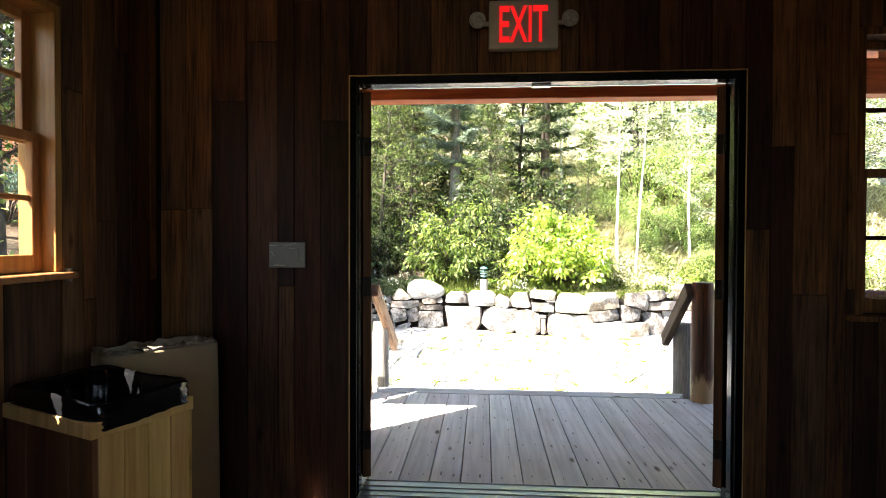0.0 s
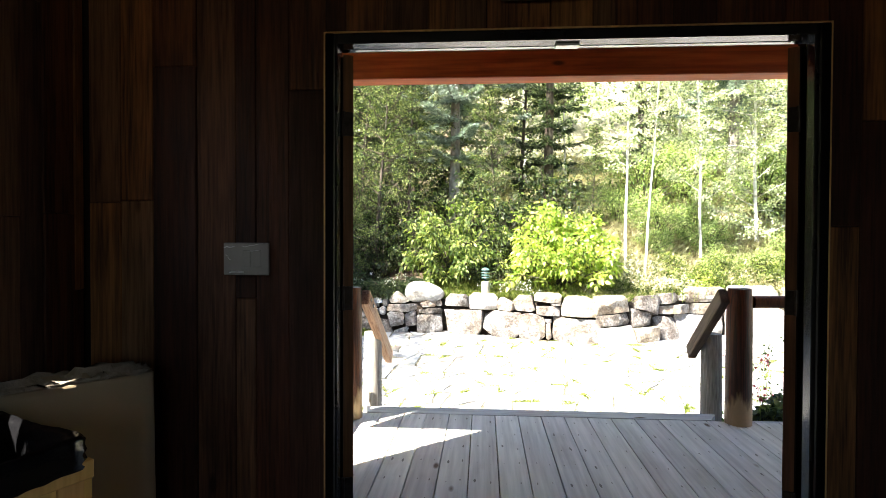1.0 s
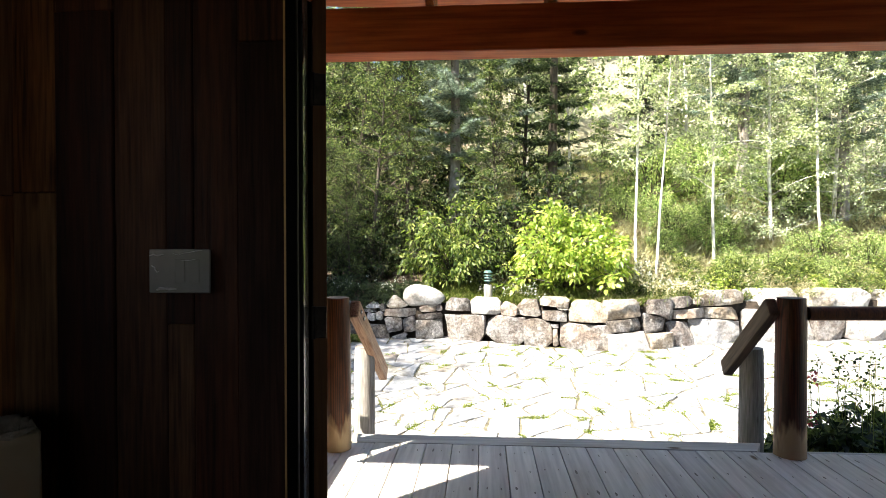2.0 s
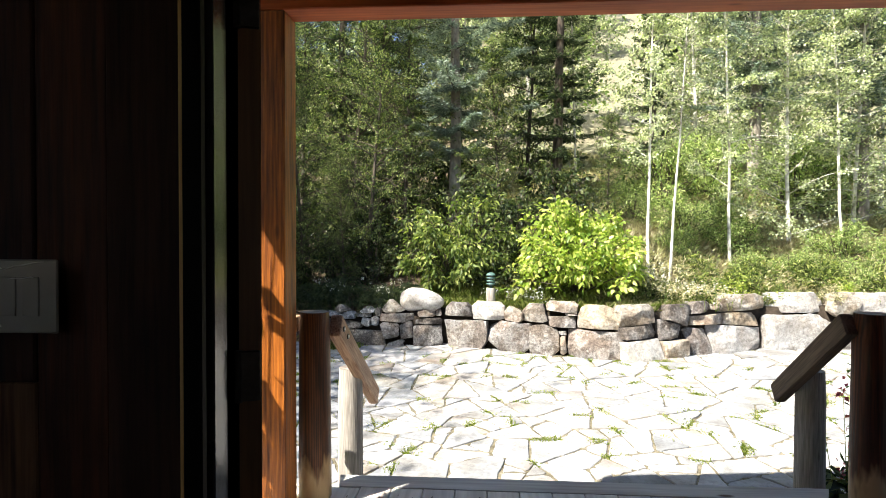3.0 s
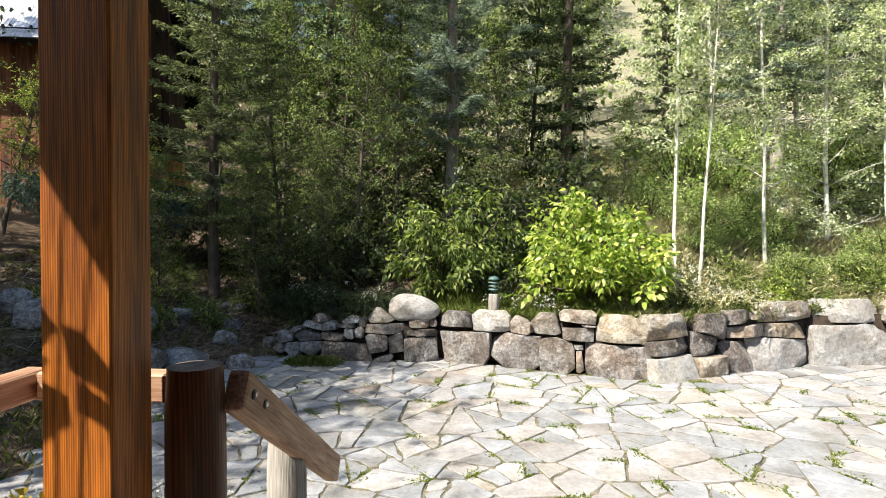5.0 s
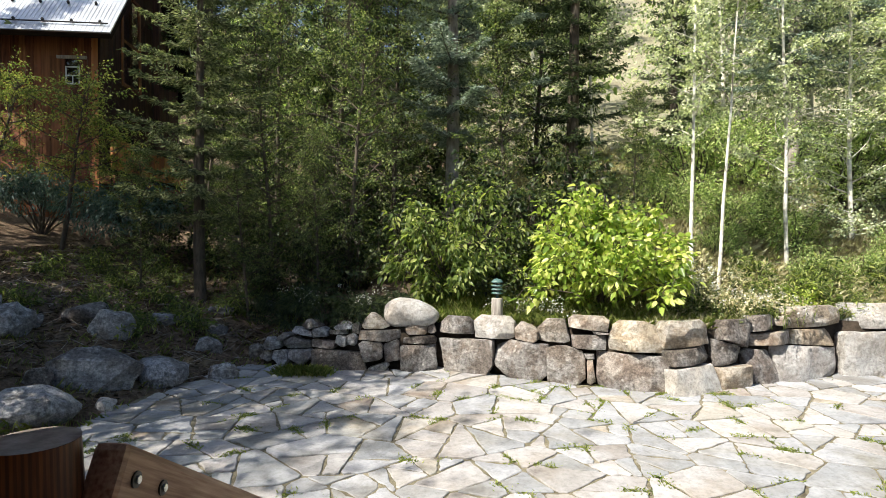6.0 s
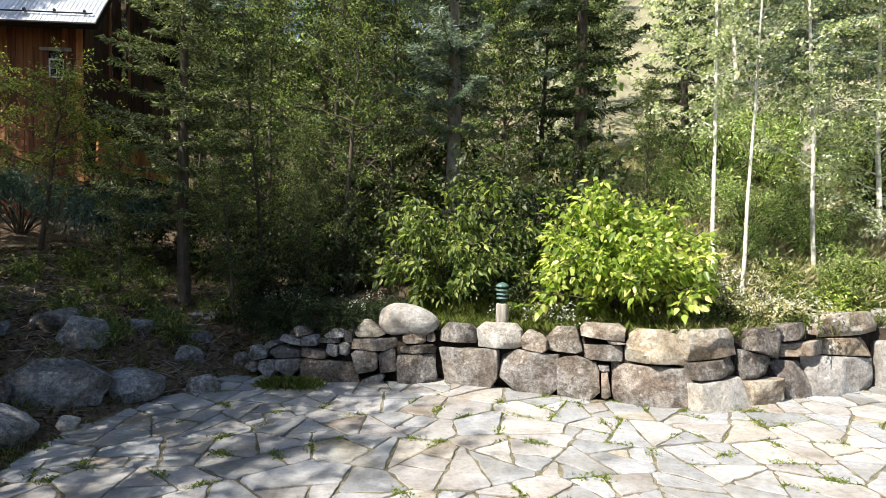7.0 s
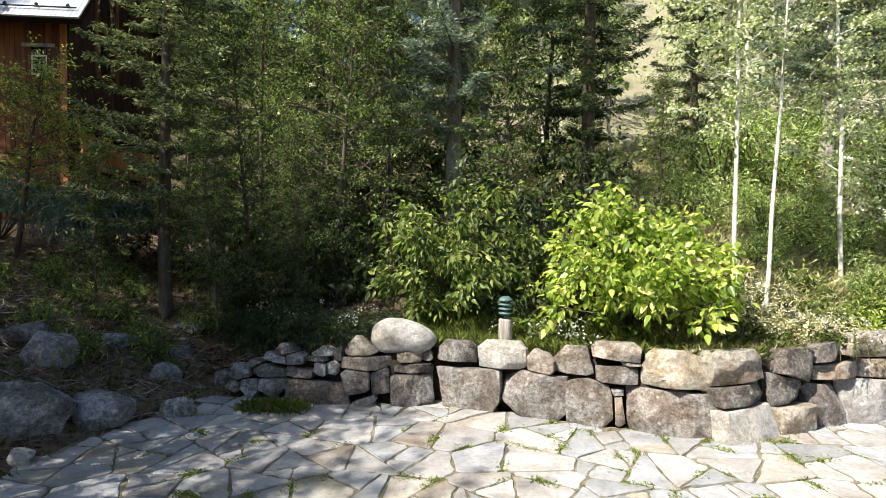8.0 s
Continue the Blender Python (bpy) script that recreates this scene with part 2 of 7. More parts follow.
VERDIGRIS = surface("green_lamp_metal", [(0.3, (0.037, 0.093, 0.087)), (0.7, (0.097, 0.167, 0.155))], 0.5, 20, relief=0.2)
TRUNK_GREY = surface("spruce_bark", [(0.3, (0.15, 0.13, 0.115)), (0.7, (0.44, 0.40, 0.36))], 0.9, 14, (1, 1, 0.4), 1.0, stain=(0.6, 0.58, 0.5))
TRUNK_DARK = surface("dark_bark", [(0.3, (0.035, 0.028, 0.022)), (0.7, (0.13, 0.105, 0.08))], 0.9, 16, (1, 1, 0.3), 0.9)
ASPEN_BARK = surface("aspen_bark", [(0.3, (0.34, 0.32, 0.28)), (0.48, (0.62, 0.60, 0.53)), (0.75, (0.74, 0.72, 0.65))], 0.7, 5, (1, 1, 2.5), 0.4, stain=(0.7, 0.66, 0.6), stain_scale=6)
DEAD_WOOD = surface("dead_twig", [(0.3, (0.22, 0.19, 0.16)), (0.7, (0.42, 0.38, 0.33))], 0.9, 10, relief=0.3)


def stone_material(name, dark, mid, light, patina, lichen=0.5, pieces=0.14, veins=0.55):
    """Field stone: mineral grain, brown weathering patches, pale lichen spots and dark bedding veins."""
    m, nt, nd, lk, bsdf = nodes_of(name)
    vec = coords(nt)
    fine = noise_tex(nt, vec, 22.0, 10.0, 0.8)
    col = ramp(nt, fine, [(0.38, dark), (0.5, mid), (0.62, light)])
    blot = ramp(nt, noise_tex(nt, vec, 3.4, 6.0, 0.65), [(0.46, (0, 0, 0)), (0.56, (1, 1, 1))])
    col = mix(nt, blot, col, patina, "MULTIPLY")
    warm = ramp(nt, noise_tex(nt, vec, 2.1, 4.0), [(0.45, (1, 1, 1)), (0.66, (1.07, 1.0, 0.92))])
    col = mix(nt, 1.0, col, warm, "MULTIPLY")
    spots = nd.new("ShaderNodeTexVoronoi")
    spots.inputs["Scale"].default_value = 11.0
    lk.new(vec, spots.inputs["Vector"])
    spot = ramp(nt, spots.outputs["Distance"], [(0.10, (lichen, lichen, lichen)), (0.24, (0, 0, 0))])
    mask = ramp(nt, noise_tex(nt, vec, 4.0, 5.0), [(0.5, (0, 0, 0)), (0.58, (1, 1, 1))])
    col = mix(nt, mix(nt, 1.0, spot, mask, "MULTIPLY"), col, (0.50, 0.49, 0.44))
    vein = ramp(nt, noise_tex(nt, coords(nt, (1.0, 1.0, 2.0)), 3.6, 7.0, 0.7), [(0.40, (0.45, 0.43, 0.40)), (0.47, (1, 1, 1))])
    col = mix(nt, veins, col, vein, "MULTIPLY")
    oi = nd.new("ShaderNodeObjectInfo")
    col = vary(nt, col, oi.outputs["Random"], pieces, 0.012)
    lk.new(col, bsdf.inputs["Base Color"])
    bsdf.inputs["Roughness"].default_value = 0.88
    bsdf.inputs["Specular IOR Level"].default_value = 0.3
    add = nd.new("ShaderNodeMath")
    add.operation = "MULTIPLY_ADD"
    add.inputs[1].default_value = 0.6
    lk.new(fine, add.inputs[0])
    lk.new(noise_tex(nt, vec, 6.0, 6.0, 0.7), add.inputs[2])
    bump(nt, bsdf, add.outputs[0], 1.0, 0.05)
    return m


STONES = [
    stone_material("grey_stone", (0.13, 0.122, 0.116), (0.28, 0.268, 0.256), (0.43, 0.415, 0.40), (0.60, 0.54, 0.50), 0.6),
    stone_material("tan_stone", (0.22, 0.195, 0.165), (0.40, 0.368, 0.325), (0.53, 0.50, 0.455), (0.70, 0.63, 0.56), 0.25),
    stone_material("pale_stone", (0.30, 0.295, 0.285), (0.46, 0.455, 0.445), (0.58, 0.575, 0.565), (0.80, 0.77, 0.74), 0.2, 0.1, 0.4),
    stone_material("dark_stone", (0.075, 0.072, 0.07), (0.19, 0.183, 0.178), (0.37, 0.36, 0.35), (0.57, 0.52, 0.48), 0.8),
    stone_material("blue_stone", (0.14, 0.15, 0.165), (0.32, 0.335, 0.36), (0.56, 0.575, 0.60), (0.55, 0.52, 0.49), 0.6),
]
FLAG = surface("flagstone", [(0.25, (0.244, 0.234, 0.224)), (0.5, (0.338, 0.331, 0.330)), (0.75, (0.407, 0.401, 0.404))], 0.8, 2.2, relief=0.5, pieces=0.15, hue=0.015, stain=(0.78, 0.73, 0.66), stain_scale=1.8, depth=0.02, speck=0.22)
FLAG_BLUE = surface("blue_flagstone", [(0.25, (0.193, 0.199, 0.213)), (0.5, (0.284, 0.294, 0.310)), (0.75, (0.364, 0.371, 0.388))], 0.8, 2.2, relief=0.5, pieces=0.13, hue=0.02, stain=(0.74, 0.7, 0.62), stain_scale=1.8, depth=0.02, speck=0.22)
FLAG_RUST = surface("rusty_flagstone", [(0.25, (0.231, 0.218, 0.190)), (0.5, (0.320, 0.305, 0.281)), (0.75, (0.389, 0.384, 0.368))], 0.8, 2.2, relief=0.5, pieces=0.12, hue=0.015, stain=(0.72, 0.6, 0.48), stain_scale=1.8, depth=0.02, speck=0.22)
SAND = surface("joint_sand", [(0.3, (0.08, 0.07, 0.05)), (0.5, (0.16, 0.145, 0.10)), (0.7, (0.26, 0.235, 0.18))], 0.95, 9, relief=0.8, spec=0.1, speck=0.3)
# soil darker than the ground's, so that gaps between stones look shaded
PACKED = surface("gap_shade_soil", [(0.3, (0.02, 0.016, 0.012)), (0.7, (0.06, 0.047, 0.036))], 0.95, 12, relief=1.0, spec=0.1)
# leaf tones lowered: shade under trees and porch is put into them
LEAF_SHADED = leafy("shaded_leaf", (0.009, 0.019, 0.008), (0.042, 0.065, 0.025), (0.17, 0.20, 0.08), 0.4, 0.4)
LEAF_MID = leafy("green_leaf", (0.012, 0.026, 0.010), (0.076, 0.114, 0.038), (0.33, 0.37, 0.14), 0.38, 0.4)
LEAF_SPRAY = leafy("dogwood_leaf", (0.028, 0.052, 0.014), (0.145, 0.20, 0.052), (0.40, 0.43, 0.14), 0.45, 0.4)
# leaf tones raised: sunlight on the open bank is put into them
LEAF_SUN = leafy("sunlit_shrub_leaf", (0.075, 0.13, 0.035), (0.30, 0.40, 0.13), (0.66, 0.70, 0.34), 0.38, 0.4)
LITTER = leafy("brown_litter", (0.05, 0.037, 0.026), (0.16, 0.12, 0.085), (0.40, 0.32, 0.23), 0.2)
LEAF_ASPEN = leafy("aspen_leaf", (0.085, 0.115, 0.06), (0.44, 0.485, 0.315), (0.78, 0.78, 0.58), 0.38, 0.4)
LEAF_BRIGHT = leafy("bright_bush_leaf", (0.10, 0.17, 0.03), (0.33, 0.42, 0.085), (0.68, 0.66, 0.25), 0.5, 0.3)
LEAF_YELLOW = leafy("yellow_green_leaf", (0.084, 0.132, 0.036), (0.240, 0.288, 0.078), (0.504, 0.456, 0.144), 0.45)
LEAF_GOLD = leafy("golden_leaf", (0.42, 0.28, 0.03), (0.6, 0.45, 0.06), (0.7, 0.6, 0.14), 0.4)
BLADE_WOOD = surface("green_stem", [(0.3, (0.08, 0.1, 0.03)), (0.7, (0.16, 0.18, 0.07))], 0.7, 20, relief=0.2)
LEAF_BLUE = leafy("blue_green_leaf", (0.034, 0.072, 0.065), (0.078, 0.130, 0.117), (0.169, 0.234, 0.215), 0.25)
NEEDLE_BLUE = leafy("blue_needles", (0.07, 0.10, 0.09), (0.23, 0.29, 0.265), (0.48, 0.55, 0.51), 0.25, 0.6)
NEEDLE_OLIVE = leafy("olive_needles", (0.03, 0.045, 0.025), (0.13, 0.155, 0.085), (0.38, 0.40, 0.23), 0.25, 0.6)
NEEDLE_DARK = leafy("dark_needles", (0.012, 0.024, 0.012), (0.042, 0.062, 0.03), (0.11, 0.14, 0.065), 0.25, 0.6)
BLADE = leafy("grass_blade", (0.11, 0.16, 0.035), (0.21, 0.26, 0.065), (0.38, 0.38, 0.15), 0.45)
STRAW = leafy("dry_grass", (0.314, 0.269, 0.157), (0.515, 0.459, 0.291), (0.717, 0.672, 0.482), 0.35)
PETAL_WHITE = leafy("white_petal", (0.45, 0.44, 0.42), (0.6, 0.59, 0.58), (0.72, 0.70, 0.72), 0.3)
PETAL_PINK = leafy("pink_petal", (0.28, 0.05, 0.07), (0.42, 0.09, 0.12), (0.5, 0.16, 0.18), 0.3)


def ground_material():
    m, nt, nd, lk, bsdf = nodes_of("earth_and_litter")
    vec = coords(nt, (1, 1, 1), False)
    fine = noise_tex(nt, vec, 14.0, 8.0, 0.7)
    soil = ramp(nt, fine, [(0.3, (0.045, 0.031, 0.021)), (0.5, (0.12, 0.086, 0.06)), (0.7, (0.27, 0.205, 0.145))])
    turf = ramp(nt, noise_tex(nt, vec, 22.0, 6.0, 0.7), [(0.3, (0.11, 0.11, 0.06)), (0.5, (0.25, 0.235, 0.155)), (0.72, (0.42, 0.39, 0.29))])
    sep = nd.new("ShaderNodeSeparateXYZ")
    lk.new(vec, sep.inputs[0])
    mr = nd.new("ShaderNodeMapRange")
    mr.inputs["From Min"].default_value, mr.inputs["From Max"].default_value = -2.4, 2.0
    lk.new(sep.outputs["X"], mr.inputs["Value"])
    add = nd.new("ShaderNodeMath")
    add.operation = "MULTIPLY_ADD"
    add.inputs[1].default_value, add.inputs[2].default_value = 1.6, -0.8
    lk.new(noise_tex(nt, vec, 0.8, 4.0), add.inputs[0])
    tot = nd.new("ShaderNodeMath")
    tot.operation, tot.use_clamp = "ADD", True
    lk.new(add.outputs[0], tot.inputs[0])
    lk.new(mr.outputs[0], tot.inputs[1])
    lk.new(mix(nt, tot.outputs[0], soil, turf), bsdf.inputs["Base Color"])
    bsdf.inputs["Roughness"].default_value = 0.95
    bsdf.inputs["Specular IOR Level"].default_value = 0.1
    bump(nt, bsdf, fine, 1.0, 0.05)
    return m


EARTH = ground_material()


# ---- building blocks ----
def thing(name, at, label, category, group="", kind="", yaw=0.0):
    ob = new(name)
    ob.empty_display_size = 0.1
    ob.matrix_basis = pose(*at, 0, 0, yaw)
    return tagged(ob, label, category, group, kind)


def finish(name, mesh, mat, parent=None, label="", smooth=False):
    mesh.materials.append(mat)
    if smooth:
        mesh.polygons.foreach_set("use_smooth", [True] * len(mesh.polygons))
    ob = new(name, mesh)
    if parent:
        ob.parent = parent
    if label:
        ob["label"] = label
    return ob


def part(name, bm, mat, parent=None, label="", smooth=False):
    mesh = bpy.data.meshes.new(name)
    bmesh.ops.recalc_face_normals(bm, faces=bm.faces)
    bm.to_mesh(mesh)
    bm.free()
    return finish(name, mesh, mat, parent, label, smooth)


def box(x0, x1, y0, y1, z0, z1, bevel=0.0, bm=None, segments=1):
    own = bm or bmesh.new()
    made = bmesh.ops.create_cube(own, size=1.0)["verts"]
    bmesh.ops.transform(own, verts=made, matrix=Matrix.Translation(((x0 + x1) / 2, (y0 + y1) / 2, (z0 + z1) / 2)) @ Matrix.Diagonal((x1 - x0, y1 - y0, z1 - z0, 1)))
    if bevel:
        edges = {e for v in made for e in v.link_edges}
        bmesh.ops.bevel(own, geom=list(edges), offset=bevel, segments=segments, affect="EDGES", profile=0.6)
    return own


def turned(bm, m):
    bmesh.ops.transform(bm, verts=bm.verts, matrix=m)
    return bm


def mesh_from(name, verts, faces):
    """A mesh from arrays: verts (n, 3), faces (m, 3 or 4)."""
    verts, faces = np.asarray(verts, np.float32), np.asarray(faces, np.int32)
    me = bpy.data.meshes.new(name)
    k = faces.shape[1]
    me.vertices.add(len(verts))
    me.vertices.foreach_set("co", verts.ravel())
    me.loops.add(faces.size)
    me.loops.foreach_set("vertex_index", faces.ravel())
    me.polygons.add(len(faces))
    me.polygons.foreach_set("loop_start", np.arange(0, faces.size, k, dtype=np.int32))
    me.update(calc_edges=True)
    return me


def tube(points, radii, sides=7, close=True):
    """Verts and quads of a tube along points, each ring round its own direction."""
    pts = np.asarray(points, float)
    way = np.gradient(pts, axis=0)
    way /= np.linalg.norm(way, axis=1, keepdims=True) + 1e-9
    ref = np.where(np.abs(way[:, 2:3]) > 0.9, np.array([[1.0, 0, 0]]), np.array([[0, 0, 1.0]]))
    u = np.cross(way, ref)
    u /= np.linalg.norm(u, axis=1, keepdims=True) + 1e-9
    v = np.cross(way, u)
    a = np.linspace(0, 2 * np.pi, sides, endpoint=False)
    r = np.asarray(radii, float)[:, None, None]
    verts = pts[:, None] + r * (np.cos(a)[None, :, None] * u[:, None] + np.sin(a)[None, :, None] * v[:, None])
    n = len(pts)
    i, j = np.meshgrid(np.arange(n - 1), np.arange(sides), indexing="ij")
    k = (j + 1) % sides
    quads = np.stack([i * sides + j, i * sides + k, (i + 1) * sides + k, (i + 1) * sides + j], -1).reshape(-1, 4)
    return verts.reshape(-1, 3), quads


def tubes(name, runs, sides=6):
    vs, fs, n = [], [], 0
    for pts, radii in runs:
        v, f = tube(pts, radii, sides)
        vs.append(v)
        fs.append(f + n)
        n += len(v)
    return mesh_from(name, np.concatenate(vs), np.concatenate(fs))


def leaf_mesh(name, rng, base, way, length, ratio=0.5, fold=0.12, droop=0.15, oval=False):
    """One folded leaf for each base point: a two-triangle blade, or a pointed oval with a midrib."""
    n = len(base)
    way = way / (np.linalg.norm(way, axis=1, keepdims=True) + 1e-9)
    side = np.cross(way, rng.normal(size=(n, 3)) * 0.6 + np.array([0, 0, 1.0]))
    side /= np.linalg.norm(side, axis=1, keepdims=True) + 1e-9
    up = np.cross(side, way)
    L = np.broadcast_to(np.asarray(length, float), (n,))[:, None]
    down = np.array([0, 0, 1.0])
    if not oval:
        mid = base + 0.45 * L * way + fold * L * up
        tip = base + L * way - droop * L * down
        verts = np.stack([base, mid + 0.5 * ratio * L * side, tip, mid - 0.5 * ratio * L * side], 1).reshape(-1, 3)
        k = np.arange(n)[:, None] * 4
        faces = np.concatenate([k + np.array([[0, 1, 2]]), k + np.array([[0, 2, 3]])], 1).reshape(-1, 3)
        return mesh_from(name, verts, faces)
    ribs = [base + t * L * way - droop * t * t * L * down for t in (0.0, 0.3, 0.66, 1.0)]
    lift = fold * L * up
    cols = [ribs[0], ribs[1], ribs[2], ribs[3]]
    for s in (1, -1):
        cols += [ribs[1] + lift + s * 0.5 * ratio * L * side, ribs[2] + lift + s * 0.38 * ratio * L * side]
    verts = np.stack(cols, 1).reshape(-1, 3)
    k = np.arange(n)[:, None] * 8
    tri = ((0, 4, 1), (1, 4, 5), (1, 5, 2), (2, 5, 3), (0, 1, 6), (1, 7, 6), (1, 2, 7), (2, 3, 7))
    faces = np.concatenate([k + np.array([t]) for t in tri], 1).reshape(-1, 3)
    return mesh_from(name, verts, faces)


def lathe(profile, sides=20, bm=None):
    """A turned solid from (radius, height) pairs."""
    own = bm or bmesh.new()
    rings = [[own.verts.new((r * math.cos(2 * math.pi * k / sides), r * math.sin(2 * math.pi * k / sides), z)) for k in range(sides)] for r, z in profile]
    for a, b in zip(rings, rings[1:]):
        for k in range(sides):
            own.faces.new((a[k], a[(k + 1) % sides], b[(k + 1) % sides], b[k]))
    own.faces.new(rings[0][::-1])
    own.faces.new(rings[-1])
    return own


def rock_mesh(name, w, d, h, seed, square=3.2, rough=0.1, cuts=5, chips=9, edge=28):
    """A rough stone: a rounded block with knocked-off corners and lumps, centred."""
    bm = bmesh.new()
    bmesh.ops.create_cube(bm, size=2.0)
    bmesh.ops.subdivide_edges(bm, edges=bm.edges, cuts=cuts, use_grid_fill=True)
    r = random.Random(seed)
    off = Vector((r.uniform(-50, 50), r.uniform(-50, 50), r.uniform(-50, 50)))
    planes = []
    for _ in range(chips):
        n = Vector((r.gauss(0, 1), r.gauss(0, 0.8), r.gauss(0, 1))).normalized()
        reach = (abs(n.x) ** 1.5 + abs(n.y) ** 1.5 + abs(n.z) ** 1.5) ** (1 / 1.5)
        planes.append((n, reach * r.uniform(0.70, 0.95)))
    for v in bm.verts:
        p = v.co
        p = p / (sum(abs(c) ** square for c in p)) ** (1 / square)
        for n, lim in planes:
            far = p.dot(n)
            if far > lim:
                p = p - n * (far - lim) * 0.92
        p = p * (1 + rough * (noise.noise(p * 1.1 + off) + 0.5 * noise.noise(p * 2.7 + off) + 0.3 * noise.noise(p * 6 + off)))
        v.co = Vector((p.x * w / 2, p.y * d / 2, p.z * h / 2))
    me = bpy.data.meshes.new(name)
    bm.to_mesh(me)
    bm.free()
    me.polygons.foreach_set("use_smooth", [True] * len(me.polygons))
    me.set_sharp_from_angle(angle=radians(edge))
    return me


# ---- the lie of the land ----
WALL_X = [-3.75, -2.9, -2.1, -1.05, -0.38, 0.3, 0.93, 1.86, 2.5, 3.4, 4.4, 5.34, 8.0, 14.0]
WALL_Y = [9.2, 9.08, 9.02, 9.08, 8.88, 8.6, 8.47, 8.15, 8.42, 8.82, 9.13, 9.25, 9.4, 9.6]


BED_X, BED_Z = [-3.75, -2.4, -1.0, 1.0, 3.0, 6.0], [-0.3, -0.06, 0.03, 0.05, 0.08, 0.14]


def patio_z(y):
    return -0.736 + 0.041 * (np.clip(y, 2.4, 9.6) - 6.5)


def wall_y(x):
    return np.interp(x, WALL_X, WALL_Y)


def rise(d, s):
    """Height gained d metres up the slope: s at first, then gentler, then a steep wooded hill."""
    return s * np.clip(d, 0, 5) + 0.22 * np.clip(d - 5, 0, 8) + 0.58 * np.clip(d - 13, 0, 45) + 0.15 * np.clip(d - 58, 0, 400)


def ground_z(x, y):
    x, y = np.asarray(x, float), np.asarray(y, float)
    pz = patio_z(y)
    d1 = (-x - 4.6) * np.clip((y - 2.0) / 5.0, 0.15, 1)
    d2 = -(x + 4.6) * 0.855 + (y - 7.7) * 0.52
    left = pz + rise(np.maximum(d1, d2), 0.27)
    over = y - wall_y(x) - 0.42
    bed = np.interp(x, BED_X, BED_Z)
    s = np.interp(x, [-4, -1, 2, 6], [0.25, 0.27, 0.42, 0.42])
    up = np.where(over > 0, bed + rise(over, s), pz)
    k = np.clip((x + 4.4) / 0.9, 0, 1)
    k = k * k * (3 - 2 * k)
    z = left * (1 - k) + up * k
    bumps = 0.05 * np.sin(1.7 * x + 0.6 * y) * np.sin(1.3 * y - 0.4 * x) + 0.03 * np.sin(4.1 * x + 1) * np.sin(3.7 * y)
    free = np.clip(np.maximum(np.maximum(d1, d2) - 0.2, np.where(x > -3.75, over - 0.3, -1)), 0, 1)
    return z + bumps * free - 0.03 * (free <= 0)


def plant_z(x, y):
    """The ground where plants stand: also on the packed strip just behind the wall."""
    x, y = np.asarray(x, float), np.asarray(y, float)
    strip = (x > -3.7) & (y > wall_y(x)) & (y < wall_y(x) + 0.55)
    return np.where(strip, np.interp(x, BED_X, BED_Z), ground_z(x, y))


def gz(x, y):
    return float(plant_z(x, y))


# ---- ground ----
def lines(*spans):
    out = []
    for a, b, step in spans:
        out += list(np.arange(a, b, step))
    return np.array(out + [spans[-1][1]])


gx = lines((-400, -60, 34.0), (-60, -16, 2.0), (-16, 12, 0.2), (12, 60, 2.0), (60, 400, 34.0))
gy = lines((-400, -40, 36.0), (-40, 1, 4.1), (1, 20, 0.2), (20, 90, 1.4), (90, 420, 30.0))
GX, GY = np.meshgrid(gx, gy)
GZ = ground_z(GX, GY)
nx, ny = len(gx), len(gy)
ii, jj = np.meshgrid(np.arange(ny - 1), np.arange(nx - 1), indexing="ij")
quads = np.stack([ii * nx + jj, ii * nx + jj + 1, (ii + 1) * nx + jj + 1, (ii + 1) * nx + jj], -1).reshape(-1, 4)
tagged(finish("ground", mesh_from("ground", np.stack([GX, GY, GZ], -1).reshape(-1, 3), quads), EARTH, None, "", True),
       "dark soil, leaf litter and thin grass rising to a wooded hillside", "ground", kind="structure")


# ---- the cabin that the camera leaves ----
ROOM = dict(x0=-2.0, x1=4.2, y0=-5.2, y1=0.0, z1=3.0)
DOOR_W, DOOR_H = 0.975, 2.06
WIN_L = (-1.62, -0.68, 1.09, 2.16)  # window of the side wall: y0, y1, z0, z1
WIN_F = (1.50, 2.46, 0.87, 2.25)  # window of the front wall: x0, x1, z0, z1


def holed_wall(name, axis, at, thick, a0, a1, z1, holes, label):
    """A wall along one axis, from blocks round its openings, as one mesh."""
    bm = bmesh.new()
    cuts = sorted({a0, a1, *(h[0] for h in holes), *(h[1] for h in holes)})
    for a, b in zip(cuts, cuts[1:]):
        mid = (a + b) / 2
        gaps = sorted((h[2], h[3]) for h in holes if h[0] < mid < h[1])
        z = -0.36
        for lo, hi in gaps + [(z1, z1)]:
            if lo > z + 1e-4:
                if axis == "x":
                    box(a, b, at, at + thick, z, lo, bm=bm)
                else:
                    box(at, at + thick, a, b, z, lo, bm=bm)
            z = hi
    bmesh.ops.remove_doubles(bm, verts=bm.verts, dist=0.0005)
    return tagged(part(name, bm, BACKING), label, "wall", kind="structure")


HOLES_F = [(-DOOR_W, DOOR_W, -0.14, DOOR_H), (WIN_F[0], WIN_F[1], WIN_F[2], WIN_F[3])]
wall_front = holed_wall("wall_front", "x", 0.022, 0.14, ROOM["x0"] - 0.16, ROOM["x1"] + 0.16, ROOM["z1"], HOLES_F, "front wall clad inside with dark reclaimed barn planks")
wall_left = holed_wall("wall_left", "y", ROOM["x0"] - 0.162, 0.14, ROOM["y0"], 0.02, ROOM["z1"], [(WIN_L[0], WIN_L[1], WIN_L[2], WIN_L[3])], "side wall clad inside with dark reclaimed barn planks")
